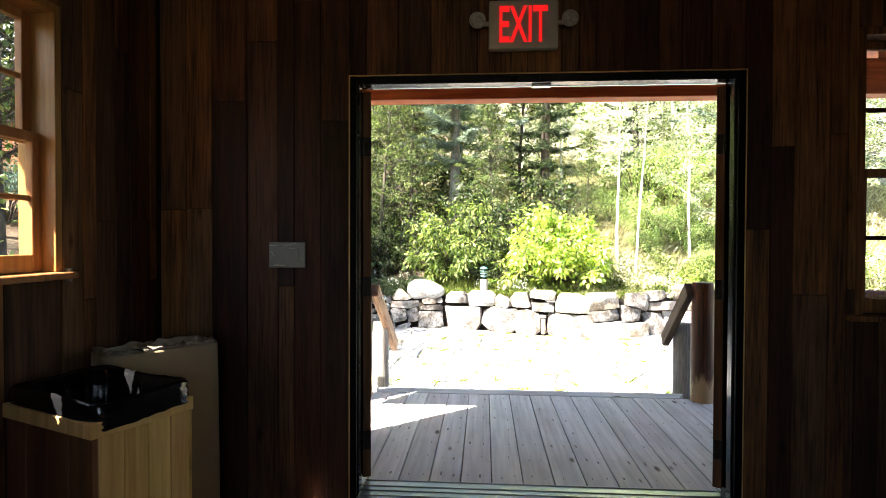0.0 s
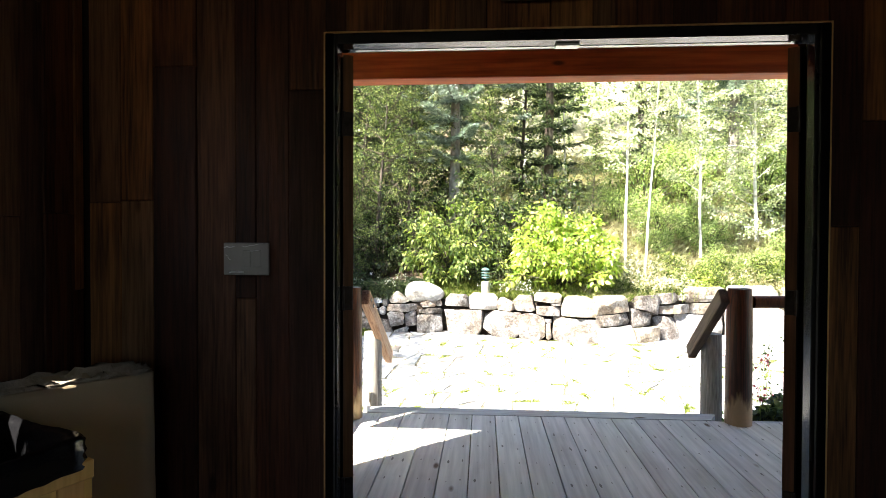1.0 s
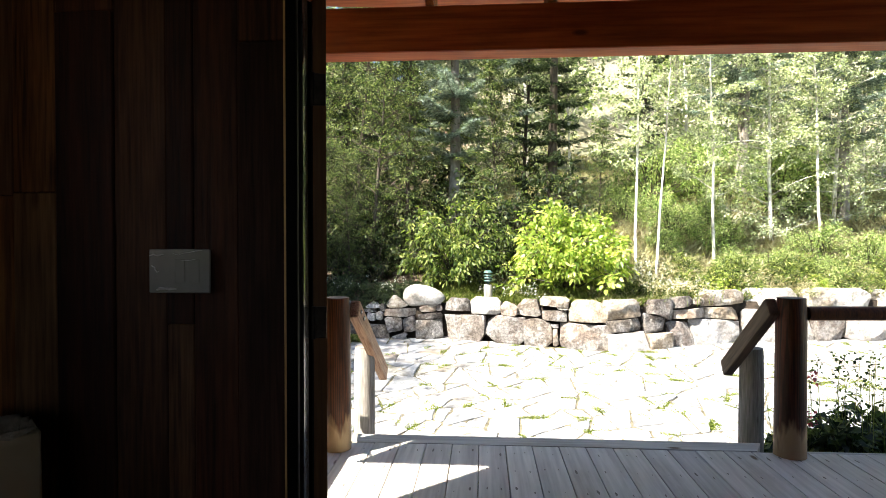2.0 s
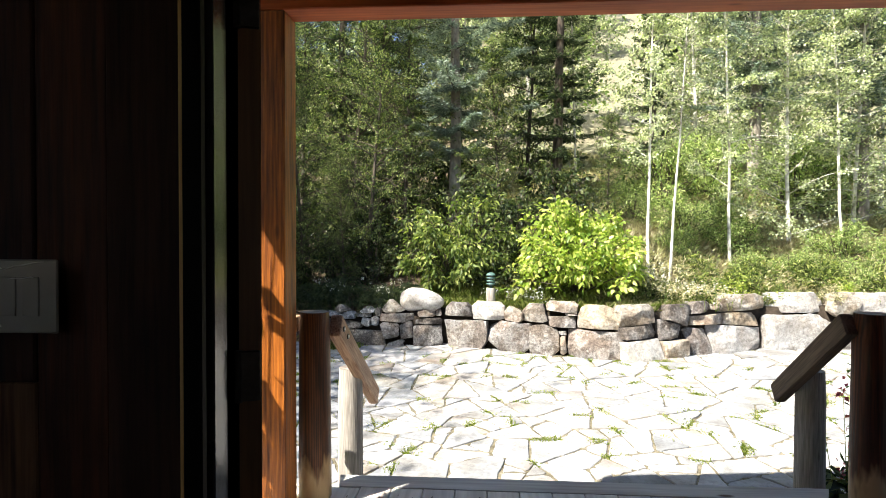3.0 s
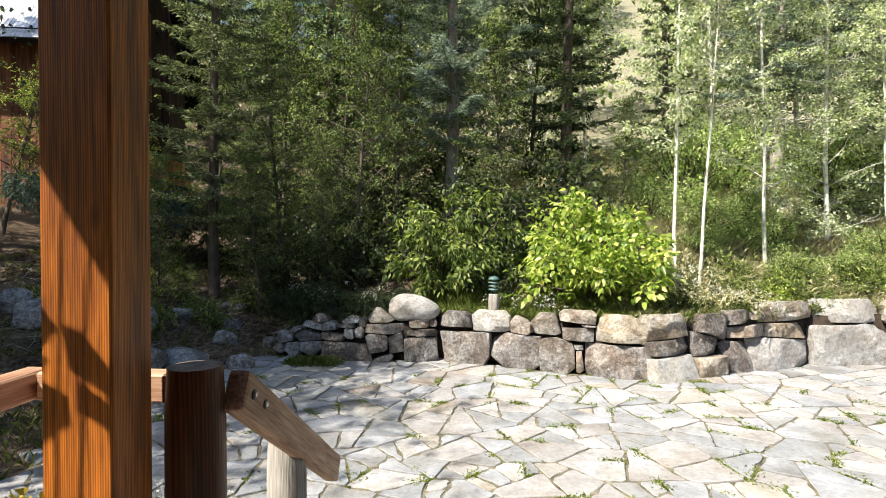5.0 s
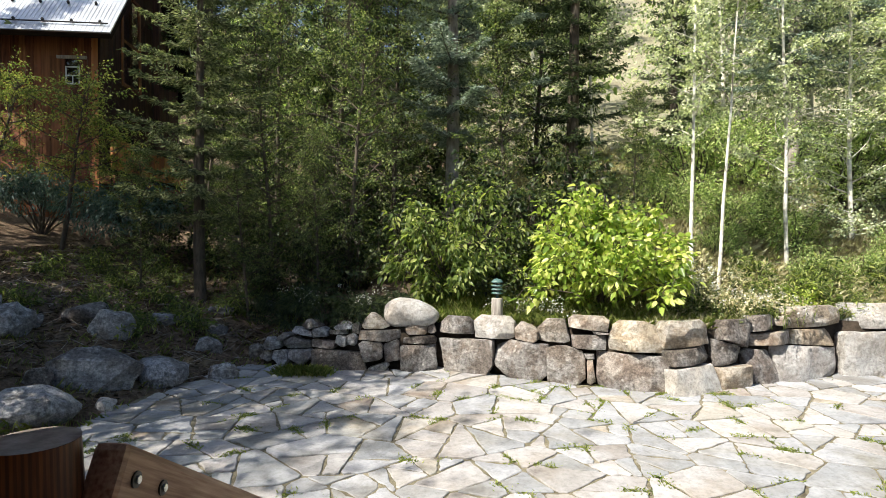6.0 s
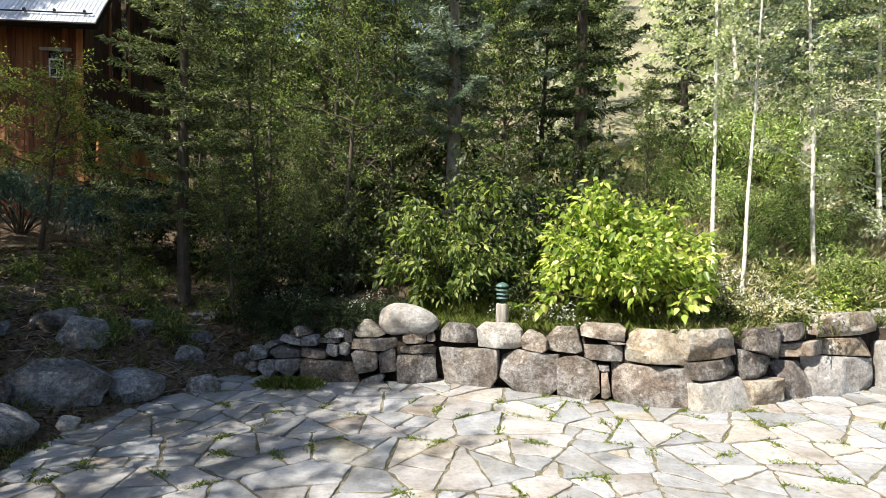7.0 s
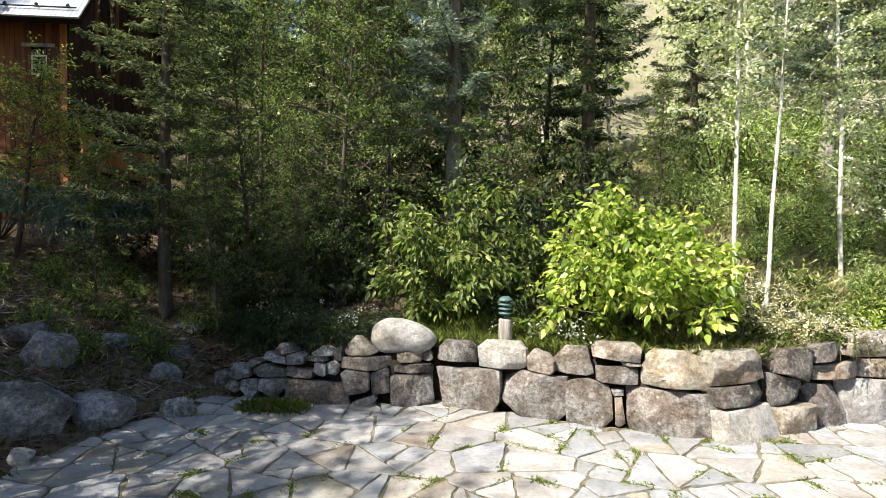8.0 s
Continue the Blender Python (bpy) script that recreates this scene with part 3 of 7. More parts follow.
FILL_OPENING = (-0.6, 0.5, 1.0, 2.2)  # opening added to the unseen back wall for fill light: x0, x1, z0, z1
holed_wall("wall_right", "y", ROOM["x1"] + 0.02, 0.14, ROOM["y0"], 0.02, ROOM["z1"], [], "plain dark side wall")
holed_wall("wall_back", "x", ROOM["y0"] - 0.14, 0.14, ROOM["x0"] - 0.16, ROOM["x1"] + 0.16, ROOM["z1"], [FILL_OPENING], "plain dark back wall with an opening added for fill light")
# added area lamp that brightens the room from behind the camera
fill_light = new("room_fill_light", bpy.data.lights.new("room_fill_light", "AREA"))
fill_light.data.shape, fill_light.data.size, fill_light.data.size_y, fill_light.data.energy, fill_light.data.color = "RECTANGLE", 1.0, 1.1, 0.55, (1.0, 0.97, 0.92)
fill_light.matrix_world = look((-0.05, ROOM["y0"] - 0.03, 1.6), (-0.05, 0.0, 1.5))
FLOOR_Z = -0.15
tagged(part("floor", box(ROOM["x0"] - 0.02, ROOM["x1"] + 0.02, ROOM["y0"], 0.02, -0.35, FLOOR_Z), FLOORWOOD), "dark worn wooden floor, a step below the porch deck", "floor", kind="structure")
tagged(part("ceiling", box(ROOM["x0"] - 0.16, ROOM["x1"] + 0.16, ROOM["y0"] - 0.14, 0.16, ROOM["z1"], ROOM["z1"] + 0.12), BACKING), "dark wooden ceiling", "ceiling", kind="structure")


def plank_wall(parent, axis, a0, a1, z1, holes, seed, depth_at):
    """Upright boards of mixed widths, thickness and tone, cut round the openings."""
    r = random.Random(seed)
    a = a0
    while a < a1 - 0.02:
        w = min(r.choice((0.085, 0.11, 0.125, 0.14, 0.165, 0.185)), a1 - a)
        for h in holes:  # boards stop at an opening's sides
            for edge in (h[0], h[1]):
                if a + 0.01 < edge < a + w:
                    w = edge - a
        mid = a + w / 2
        gaps = sorted((h[2], h[3]) for h in holes if h[0] < mid < h[1])
        z = FLOOR_Z
        for lo, hi in gaps + [(z1, z1)]:
            if lo > z + 0.02:
                ends = [z, lo]
                if lo - z > 1.6:  # a butt joint somewhere up the wall
                    ends.insert(1, z + (lo - z) * r.uniform(0.35, 0.85))
                for s, e in zip(ends, ends[1:]):
                    t = r.uniform(0.014, 0.022)
                    if axis == "x":
                        bm = box(a + 0.001, a + w - 0.0015, depth_at - t, depth_at, s + 0.001, e - 0.001, 0.003)
                    else:
                        bm = box(depth_at, depth_at + t, a + 0.001, a + w - 0.0015, s + 0.001, e - 0.001, 0.003)
                    part("plank", bm, PLANK if r.random() < 0.68 else PLANK_GREY, parent)
            z = hi
        a += w


def door_frame():
    """Dark glossy steel frame with a stop, an aluminium threshold and a strike."""
    f = tagged(thing("door_frame", (0, 0, 0), "glossy dark painted steel frame of a double door", "door frame", kind="structure"))
    for s in (-1, 1):
        bm = bmesh.new()
        xs = sorted((s * DOOR_W, s * 0.925))
        box(xs[0], xs[1], 0.0, 0.055, FLOOR_Z, DOOR_H, 0.003, bm)
        xs = sorted((s * DOOR_W, s * 0.945))
        box(xs[0], xs[1], 0.0555, 0.165, FLOOR_Z, DOOR_H, 0.002, bm)
        part("jamb", bm, FRAME_METAL, f)
        part("weather_strip", box(*sorted((s * 0.945, s * 0.936)), 0.066, 0.078, 0.02, DOOR_H - 0.04, 0.002), DOOR_PAINT, f, "black rubber weather strip")
    part("head", box(-0.925, 0.925, -0.012, 0.062, DOOR_H - 0.05, DOOR_H, 0.003), FRAME_METAL, f)
    part("head", box(-0.945, 0.945, 0.0625, 0.165, DOOR_H - 0.03, DOOR_H, 0.002), FRAME_METAL, f)
    # bright metal here stands in for light reflected on the stop's glossy paint
    part("head_stop", box(-0.87, 0.87, 0.063, 0.085, DOOR_H - 0.052, DOOR_H - 0.032, 0.002), ALU, f, "stop strip made bright for the light it reflects")
    part("strike_plate", box(-0.05, 0.045, 0.03, 0.075, DOOR_H - 0.06, DOOR_H - 0.0505, 0.002), ALU, f, "bright strike plate")
    bm = box(-0.925, 0.925, -0.115, 0.168, -0.125, -0.080, 0.003)
    for y in (-0.112, -0.07, -0.03, 0.03, 0.085, 0.155):
        box(-0.925, 0.925, y, y + 0.008, -0.080, -0.074, 0.002, bm)
    part("threshold", bm, ALU, f, "ribbed aluminium threshold")
    for s in (-1, 1):
        part("flange", box(*sorted((s * 0.932, s * 0.966)), -0.034, -0.013, FLOOR_Z, DOOR_H - 0.014, 0.003), DOOR_PAINT, f)
        part("edge_strip", box(*sorted((s * 0.9665, s * 0.973)), -0.031, -0.024, FLOOR_Z, DOOR_H - 0.007, 0.001), PINE, f, "thin pale wooden edge strip")
    part("edge_strip", box(-0.966, 0.966, -0.031, -0.024, DOOR_H - 0.0135, DOOR_H - 0.007, 0.001), PINE, f, "thin pale wooden edge strip")


def door_leaf(name, side, opening):
    """A glazed leaf of four rows by two, hinged at its foot; opened outwards by so many degrees."""
    w, t, h = 0.85, 0.044, 2.052
    d = thing(name, (side * 0.930, 0.115, -0.045), "dark painted wooden door with eight glass panes, standing open", "door", kind="structure")
    d.matrix_basis = pose(side * 0.930, 0.115, -0.045, 0, 0, opening) if side < 0 else pose(side * 0.930, 0.115, -0.045, 0, 0, 180 - opening)
    y0, y1 = (-t, 0.0) if side < 0 else (0.0, t)
    bars = [(0.0, 0.11, 0, h), (w - 0.11, w, 0, h)]
    for x0, x1, z0, z1 in bars:
        part("stile", box(x0, x1, y0, y1, z0, z1, 0.003), DOOR_PAINT, d)
    part("bottom_rail", box(0.1105, w - 0.1105, y0, y1, 0, 0.30, 0.003), DOOR_PAINT, d)
    part("top_rail", box(0.1105, w - 0.1105, y0, y1, h - 0.12, h, 0.003), DOOR_PAINT, d)
    part("hinge_edge", box(-0.004, 0.0, y0 + 0.001, y1 - 0.001, 0.001, h - 0.001), DOOR_EDGE, d, "red-brown stained door edge")
    rows = [0.30, 0.72, 1.14, 1.56, h - 0.12]
    for z in rows[1:-1]:
        part("muntin", box(0.1105, w - 0.1105, y0 + 0.004, y1 - 0.004, z - 0.014, z + 0.014, 0.006), DOOR_PAINT, d)
    for z0, z1 in zip(rows, rows[1:]):
        part("muntin", box(w / 2 - 0.014, w / 2 + 0.014, y0 + 0.006, y1 - 0.006, z0 + 0.0145, z1 - 0.0145, 0.005), DOOR_PAINT, d)
        for a, b in ((0.11, w / 2 - 0.014), (w / 2 + 0.014, w - 0.11)):
            p = part("pane", box(a, b, (y0 + y1) / 2 - 0.003, (y0 + y1) / 2 + 0.003, z0 + 0.012, z1 - 0.012), GLASS, d, "clear window glass")
            p.visible_shadow = False
    for z in (0.2, 1.02, 1.76):
        hg = box(-0.012, 0.0, y0 + 0.002, y1 - 0.004, z - 0.05, z + 0.05, 0.002)
        yk = y1 if side < 0 else y0
        turned_pin = lathe([(0.007, z - 0.052), (0.008, z - 0.05), (0.008, z + 0.05), (0.007, z + 0.052)], 10)
        turned(turned_pin, Matrix.Translation((-0.008, yk, 0)))
        ob = part("hinge", hg, STEEL, d, "worn steel butt hinge")
        part("pin", turned_pin, STEEL, ob)
    plate = box(w - 0.064, w - 0.044, y0 - 0.004 if side < 0 else y1, y0 if side < 0 else y1 + 0.004, 0.76, 0.955, 0.0015)
    part("lock_plate", plate, BRASS, d, "narrow brass lock plate")
    part("edge_plate", box(w, w + 0.002, y0 + 0.01, y1 - 0.01, 0.86, 1.03), BRASS, d, "brass latch plate on the edge")
    return d


door_frame()
door_leaf("door_1", -1, 112)
door_leaf("door_2", 1, 128)


def sash_window(name, label, w, z0, z1, m, wall_t=0.16, wood=PINE_FRAME):
    """A double-hung pine window with a muntin in each sash; x along the wall, y into the room."""
    o = tagged(new(name), label, "window", kind="structure")
    o.matrix_basis = m
    h = z1 - z0
    for a, b in ((0, 0.035), (w - 0.035, w)):
        part("window_jamb", box(a, b, -wall_t, 0.0, 0, h, 0.002), wood, o)
    part("window_head", box(0.0355, w - 0.0355, -wall_t, 0.0, h - 0.035, h, 0.002), wood, o)
    part("window_sill", box(-0.04, w + 0.04, -wall_t, 0.045, -0.028, 0.0, 0.004), wood, o, "pine sill board")
    half = h / 2
    for name2, lo, hi, y in (("lower_sash", 0.002, half + 0.02, -0.075), ("upper_sash", half - 0.02, h - 0.037, -0.115)):
        s = new(name2)
        s.parent = o
        for a, b in ((0.036, 0.082), (w - 0.082, w - 0.036)):
            part("sash_stile", box(a, b, y - 0.016, y + 0.016, lo, hi, 0.003), wood, s)
        low = 0.07 if name2 == "lower_sash" else 0.04
        part("sash_rail", box(0.0825, w - 0.0825, y - 0.016, y + 0.016, lo, lo + low, 0.003), wood, s)
        part("sash_rail", box(0.0825, w - 0.0825, y - 0.016, y + 0.016, hi - 0.04, hi, 0.003), wood, s)
        zm = (lo + low + hi - 0.04) / 2
        part("muntin", box(0.0825, w - 0.0825, y - 0.01, y + 0.01, zm - 0.011, zm + 0.011, 0.004), wood, s)
        for a, b in ((lo + low, zm - 0.0115), (zm + 0.0115, hi - 0.0405)):
            part("muntin", box(w / 2 - 0.011, w / 2 + 0.011, y - 0.01, y + 0.01, a, b, 0.004), wood, s)
        p = part("pane", box(0.08, w - 0.08, y - 0.002, y + 0.002, lo + low, hi - 0.04), GLASS, s, "clear window glass")
        p.visible_shadow = False
    return o


# side window: its x runs along the wall's y, its y out of the wall into the room
sash_window("window_1", "varnished pine double-hung window beside dark planks", WIN_L[1] - WIN_L[0], WIN_L[2], WIN_L[3],
            Matrix(((0, 1, 0, ROOM["x0"]), (-1, 0, 0, WIN_L[1]), (0, 0, 1, WIN_L[2]), (0, 0, 0, 1))))
sash_window("window_2", "dark wooden double-hung window in the front wall", WIN_F[1] - WIN_F[0], WIN_F[2], WIN_F[3],
            pose(WIN_F[1], 0.0, WIN_F[2], 0, 0, 180), wood=PLANK)


def latch():
    o = thing("window_latch", (-1.985, -0.665, 1.085), "small bright steel sash hook under the window", "latch")
    bm = box(-0.012, 0.012, -0.008, 0.008, -0.035, 0.02, 0.003)
    box(0.0, 0.03, -0.006, 0.006, -0.008, 0.004, 0.002, bm)
    part("hook", bm, WASHER, o)


latch()


# ---- porch ----
DECK_Z = -0.135  # the deck lies below the threshold


def deck():
    d = tagged(thing("deck", (0, 0, DECK_Z), "weathered grey wooden porch deck", "deck", kind="structure"))
    pitch, x = 0.176, -1.999
    r = random.Random(4)
    k = 0
    while x < 4.3:
        y1 = 2.15 + r.uniform(-0.004, 0.004)
        part("board", box(x + 0.003, x + pitch - 0.003, 0.172, y1, -0.04 + r.uniform(-0.002, 0.0), r.uniform(-0.002, 0.001), 0.003), DECK, d)
        x += pitch
        k += 1
    apron = bmesh.new()
    vs = []
    for z in (-0.045, 0.002):
        vs.append([apron.verts.new(p) for p in ((-1.27, 2.31, z), (1.475, 2.31, z), (1.385, 2.158, z), (-1.24, 2.158, z))])
    apron.faces.new(vs[0][::-1])
    apron.faces.new(vs[1])
    for a in range(4):
        apron.faces.new((vs[0][a], vs[0][(a + 1) % 4], vs[1][(a + 1) % 4], vs[1][a]))
    part("apron_board", apron, DECK_X, d, "pale grey cross board at the stair head")
    for x0, x1 in ((-2.0, -1.30), (1.50, 4.3)):
        part("rim_board", box(x0, x1, 2.162, 2.20, -0.26, -0.006, 0.004), DECK_X, d)
    part("rim_board", box(-2.045, -2.003, 0.172, 2.20, -0.26, -0.006, 0.004), DECK, d)
    for x in (-1.6, -0.6, 0.6, 1.8, 3.0, 4.2):
        part("footing_post", box(x - 0.05, x + 0.05, 2.0, 2.1, -0.80, -0.045), DECK, d)
    # nail stains in rows over the joists
    verts, faces = [], []
    x = -1.999
    while x < 4.3:
        for y in (0.40, 0.66, 0.92, 1.20, 1.46, 1.74, 2.02):
            for u in (0.28, 0.72):
                cx, cy, s = x + pitch * u + r.gauss(0, 0.008), y + r.gauss(0, 0.018), r.choice((0.002, 0.003, 0.004, 0.005, 0.008))
                n = len(verts)
                verts += [(cx + s * math.cos(a) * 0.9, cy + s * math.sin(a) * r.uniform(1.8, 5.0), 0.0024) for a in np.linspace(0, 2 * np.pi, 6, endpoint=False)]
                faces += [(n, n + 1, n + 2, n + 3), (n, n + 3, n + 4, n + 5)]
        x += pitch
    ob = finish("nail_stain", mesh_from("nail_stain", verts, faces), STAIN, d, "dark nail stains")
    ob["kind"] = "stuff"
    # steps down to the paving
    st = thing("porch_stairs", (0.10, 2.315, DECK_Z - 0.15), "grey wooden steps from the deck to the paving", "stairs", kind="structure")
    for n in range(4):
        part("tread", box(-1.2, 1.2, 0.0 + 0.27 * n, 0.28 + 0.27 * n, -0.045 - 0.15 * n, -0.15 * n, 0.004), DECK_X, st)
        part("riser", box(-1.2, 1.2, 0.27 * n - 0.0 if n else 0.002, 0.27 * n + 0.02, -0.15 * n, 0.105 - 0.15 * n, 0.002), DECK_X, st)
    for s in (-1.22, 1.2):
        bm = bmesh.new()
        pts = [(0, -0.60), (0, -0.05), (1.1, -0.60)]
        fr, bk = [bm.verts.new((s, y, z)) for y, z in pts], [bm.verts.new((s + 0.02, y, z)) for y, z in pts]
        bm.faces.new(fr)
        bm.faces.new(bk[::-1])
        for a in range(3):
            bm.faces.new((fr[a], fr[(a + 1) % 3], bk[(a + 1) % 3], bk[a]))
        part("stringer", bm, DECK, st)


deck()


def log_post(name, x, y, z0, z1, r, mat, label, seed):
    o = thing(name, (x, y, z0), label, "post", "posts of the stair rails")
    h = z1 - z0
    rr = random.Random(seed)
    bm = bmesh.new()
    sides, rings = 22, 9
    prev = None
    ph = rr.uniform(0, 6)
    for i in range(rings):
        z = h * i / (rings - 1)
        rad = r * (1.05 - 0.07 * i / (rings - 1))
        if i == rings - 1:
            rad *= 0.93
        ring = [bm.verts.new((rad * (1 + 0.02 * math.sin(3 * a + ph + z) + 0.012 * math.sin(7 * a - ph)) * math.cos(a), rad * (1 + 0.02 * math.sin(2 * a + ph)) * math.sin(a), z - (0.008 if i == rings - 2 else 0))) for a in [2 * math.pi * k / sides for k in range(sides)]]
        if prev:
            for k in range(sides):
                bm.faces.new((prev[k], prev[(k + 1) % sides], ring[(k + 1) % sides], ring[k]))
        prev = ring
    part("shaft", bm, mat, o, "", True)
    top = bmesh.new()
    bmesh.ops.create_circle(top, cap_ends=True, segments=sides, radius=r * 0.925)
    turned(top, Matrix.Translation((0, 0, h + 0.001)))
    part("end_grain", top, END_GRAIN, o, "grey cracked end grain")
    return o


END_GRAIN = surface("end_grain", [(0.35, (0.10, 0.08, 0.065)), (0.6, (0.30, 0.27, 0.24))], 0.85, 9, relief=0.8)
log_post("newel_post", -1.34, 2.025, DECK_Z, 0.858, 0.083, NEWEL, "brown stained log newel post on the deck", 1)
log_post("newel_post", 1.565, 2.11, DECK_Z, 0.868, 0.090, NEWEL, "brown stained log newel post on the deck beside plants", 2)
log_post("rail_post", -1.30, 2.70, patio_z(2.70) - 0.03, 0.41, 0.080, GREY_LOG, "weathered grey log post under the stair rail", 3)
log_post("rail_post", 1.61, 2.75, patio_z(2.75) - 0.03, 0.43, 0.085, GREY_LOG, "weathered grey log post under the sloping stair rail", 4)


def stair_rail(name, a, b, label, mat):
    """A sloping hewn rail bolted to its newel."""
    a, b = Vector(a), Vector(b)
    n = (b - a).length
    o = new(name)
    o.matrix_basis = Matrix.Translation(a) @ (b - a).to_track_quat("Y", "Z").to_matrix().to_4x4()
    tagged(o, label, "handrail")
    bm = box(-0.034, 0.034, 0, n, -0.065, 0.06, 0.016, segments=2)
    part("rail", bm, mat, o)
    for y in (0.06, 0.17):
        for s in (1,):
            w = lathe([(0.016, 0), (0.016, 0.004), (0.008, 0.005)], 14)
            turned(w, Matrix.Translation((s * 0.034, y, 0.0)) @ Matrix.Rotation(radians(90), 4, "Y"))
            ob = part("washer", w, SCREW, o, "black bolt hole with a zinc bolt")
            w = lathe([(0.008, 0.004), (0.008, 0.009), (0.004, 0.010)], 10)
            turned(w, Matrix.Translation((s * 0.034, y, 0.0)) @ Matrix.Rotation(radians(90), 4, "Y"))
            part("bolt", w, WASHER, ob)
    return o


stair_rail("stair_rail", (-1.235, 2.06, 0.785), (-1.24, 3.22, 0.085), "brown hewn wooden stair rail sloping down from its newel", RAIL_WOOD)
stair_rail("stair_rail", (1.455, 2.12, 0.815), (1.50, 2.93, 0.235), "hewn stair rail, shade in its dark colour, bolted above a grey post", RAIL_SHADED)


def side_rail(name, a, b, label, mat, r=0.045, square=False):
    o = new(name)
    a, b = Vector(a), Vector(b)
    o.matrix_basis = Matrix.Translation(a) @ (b - a).to_track_quat("Y", "Z").to_matrix().to_4x4()
    tagged(o, label, "rail")
    n = (b - a).length
    if square:
        part("rail", box(-0.04, 0.04, 0, n, -0.042, 0.042, 0.006), mat, o)
    else:
        v, f = tube([(0, n * k / 6, 0.004 * math.sin(k)) for k in range(7)], [r] * 7, 14)
        finish("rail", mesh_from("rail", v, f), mat, o, "", True)
    return o


side_rail("porch_rail", (-1.43, 2.06, 0.79), (-1.825, 2.06, 0.79), "short squared porch rail between post and newel", RAIL_WOOD, square=True)
side_rail("porch_rail", (-1.87, 2.10, 0.79), (-1.87, 0.17, 0.79), "squared wooden porch rail running back to the wall", RAIL_WOOD, square=True)
side_rail("porch_rail", (1.66, 2.11, 0.77), (4.3, 2.15, 0.77), "round log porch rail over the plants", LOG)

post = thing("porch_post", (-1.487, 1.815, DECK_Z), "orange-brown stained square timber porch post", "post")
part("shaft", box(-0.0905, 0.0905, -0.0855, 0.0855, 0, 2.348 - DECK_Z, 0.006), CEDAR, post)
post2 = thing("porch_post", (3.9, 1.815, DECK_Z), "orange-brown stained square timber porch post", "post")
part("shaft", box(-0.0905, 0.0905, -0.0855, 0.0855, 0, 2.348 - DECK_Z, 0.006), CEDAR, post2)
beam = thing("porch_beam", (0, 1.815, 2.35), "red-brown stained timber porch beam on posts", "beam")
part("timber", box(-1.6, 4.4, -0.085, 0.085, 0, 0.27, 0.006), CEDAR_X, beam)

roof = tagged(thing("porch_roof", (0, 0, 2.745), "unseen wooden porch roof on rafters, outline cut to shape its shadow", "roof", kind="structure"))
for k in range(9):
    part("rafter", box(-1.45 + 0.72 * k, -1.40 + 0.72 * k, 0.165, 2.0, -0.12, 0.018, 0.003), CEDAR, roof)
slab = bmesh.new()
# made-up outline, bent at the left to place shade on post and deck
outline = [(-3.0, 0.165), (-2.66, 0.60), (-2.44, 0.76), (-2.42, 1.02), (-1.65, 2.03), (4.4, 2.72), (4.4, 0.165)]
low, top = [slab.verts.new((x, y, 0.02)) for x, y in outline], [slab.verts.new((x, y, 0.12)) for x, y in outline]
slab.faces.new(low[::-1])
slab.faces.new(top)
for k in range(7):
    slab.faces.new((low[k], low[(k + 1) % 7], top[(k + 1) % 7], top[k]))
part("roof_boards", slab, CEDAR_X, roof)
main_roof = tagged(thing("cabin_roof", (0, 0, 3.12), "unseen dark cabin roof, eave stepped to shape the sunlight", "roof", kind="structure"))
# unseen eave: long to shade the side window, short to sun the deck
part("roof_slab", box(-3.15, 4.6, -5.6, -0.85, 0.0, 0.12), BACKING, main_roof)
part("roof_slab", box(-2.25, 4.6, -0.849, 0.17, 0.0, 0.12), BACKING, main_roof)


# ---- things in the room ----
def wall_plate():
    o = thing("switch_plate", (-1.293, -0.022, 1.145), "ivory plastic switch plate with torn film on dark planks", "switch plate")
    part("plate", box(-0.095, 0.095, -0.006, 0.0, -0.066, 0.066, 0.003), WHITE_PLASTIC, o)
    part("cover", box(-0.012, 0.018, -0.0085, -0.0062, -0.035, 0.035, 0.001), WHITE_PLASTIC, o)
    part("cover", box(0.03, 0.062, -0.0085, -0.0062, -0.035, 0.035, 0.001), WHITE_PLASTIC, o)
    r = random.Random(9)
    for a, b, w in (((-0.09, 0.045), (-0.05, 0.05), 0.006), ((-0.085, 0.02), (-0.06, -0.005), 0.005), ((-0.02, 0.052), (0.07, 0.056), 0.003), ((-0.07, -0.055), (-0.005, -0.05), 0.010), ((0.0, 0.03), (0.06, 0.034), 0.003)):
        pts = [(a[0] + (b[0] - a[0]) * k / 5 + r.gauss(0, 0.002), -0.0075, a[1] + (b[1] - a[1]) * k / 5 + r.gauss(0, 0.003)) for k in range(6)]
        finish("film_scrap", tubes("film_scrap", [(pts, [w * 0.3, w * 0.5, w * 0.35, w * 0.5, w * 0.4, w * 0.2])], 5), WASHER_FILM, o, "shiny torn scrap of film")


WASHER_FILM = surface("torn_film", [(0.3, (0.6, 0.6, 0.57)), (0.7, (0.8, 0.8, 0.78))], 0.15, 30, relief=0.5)
wall_plate()


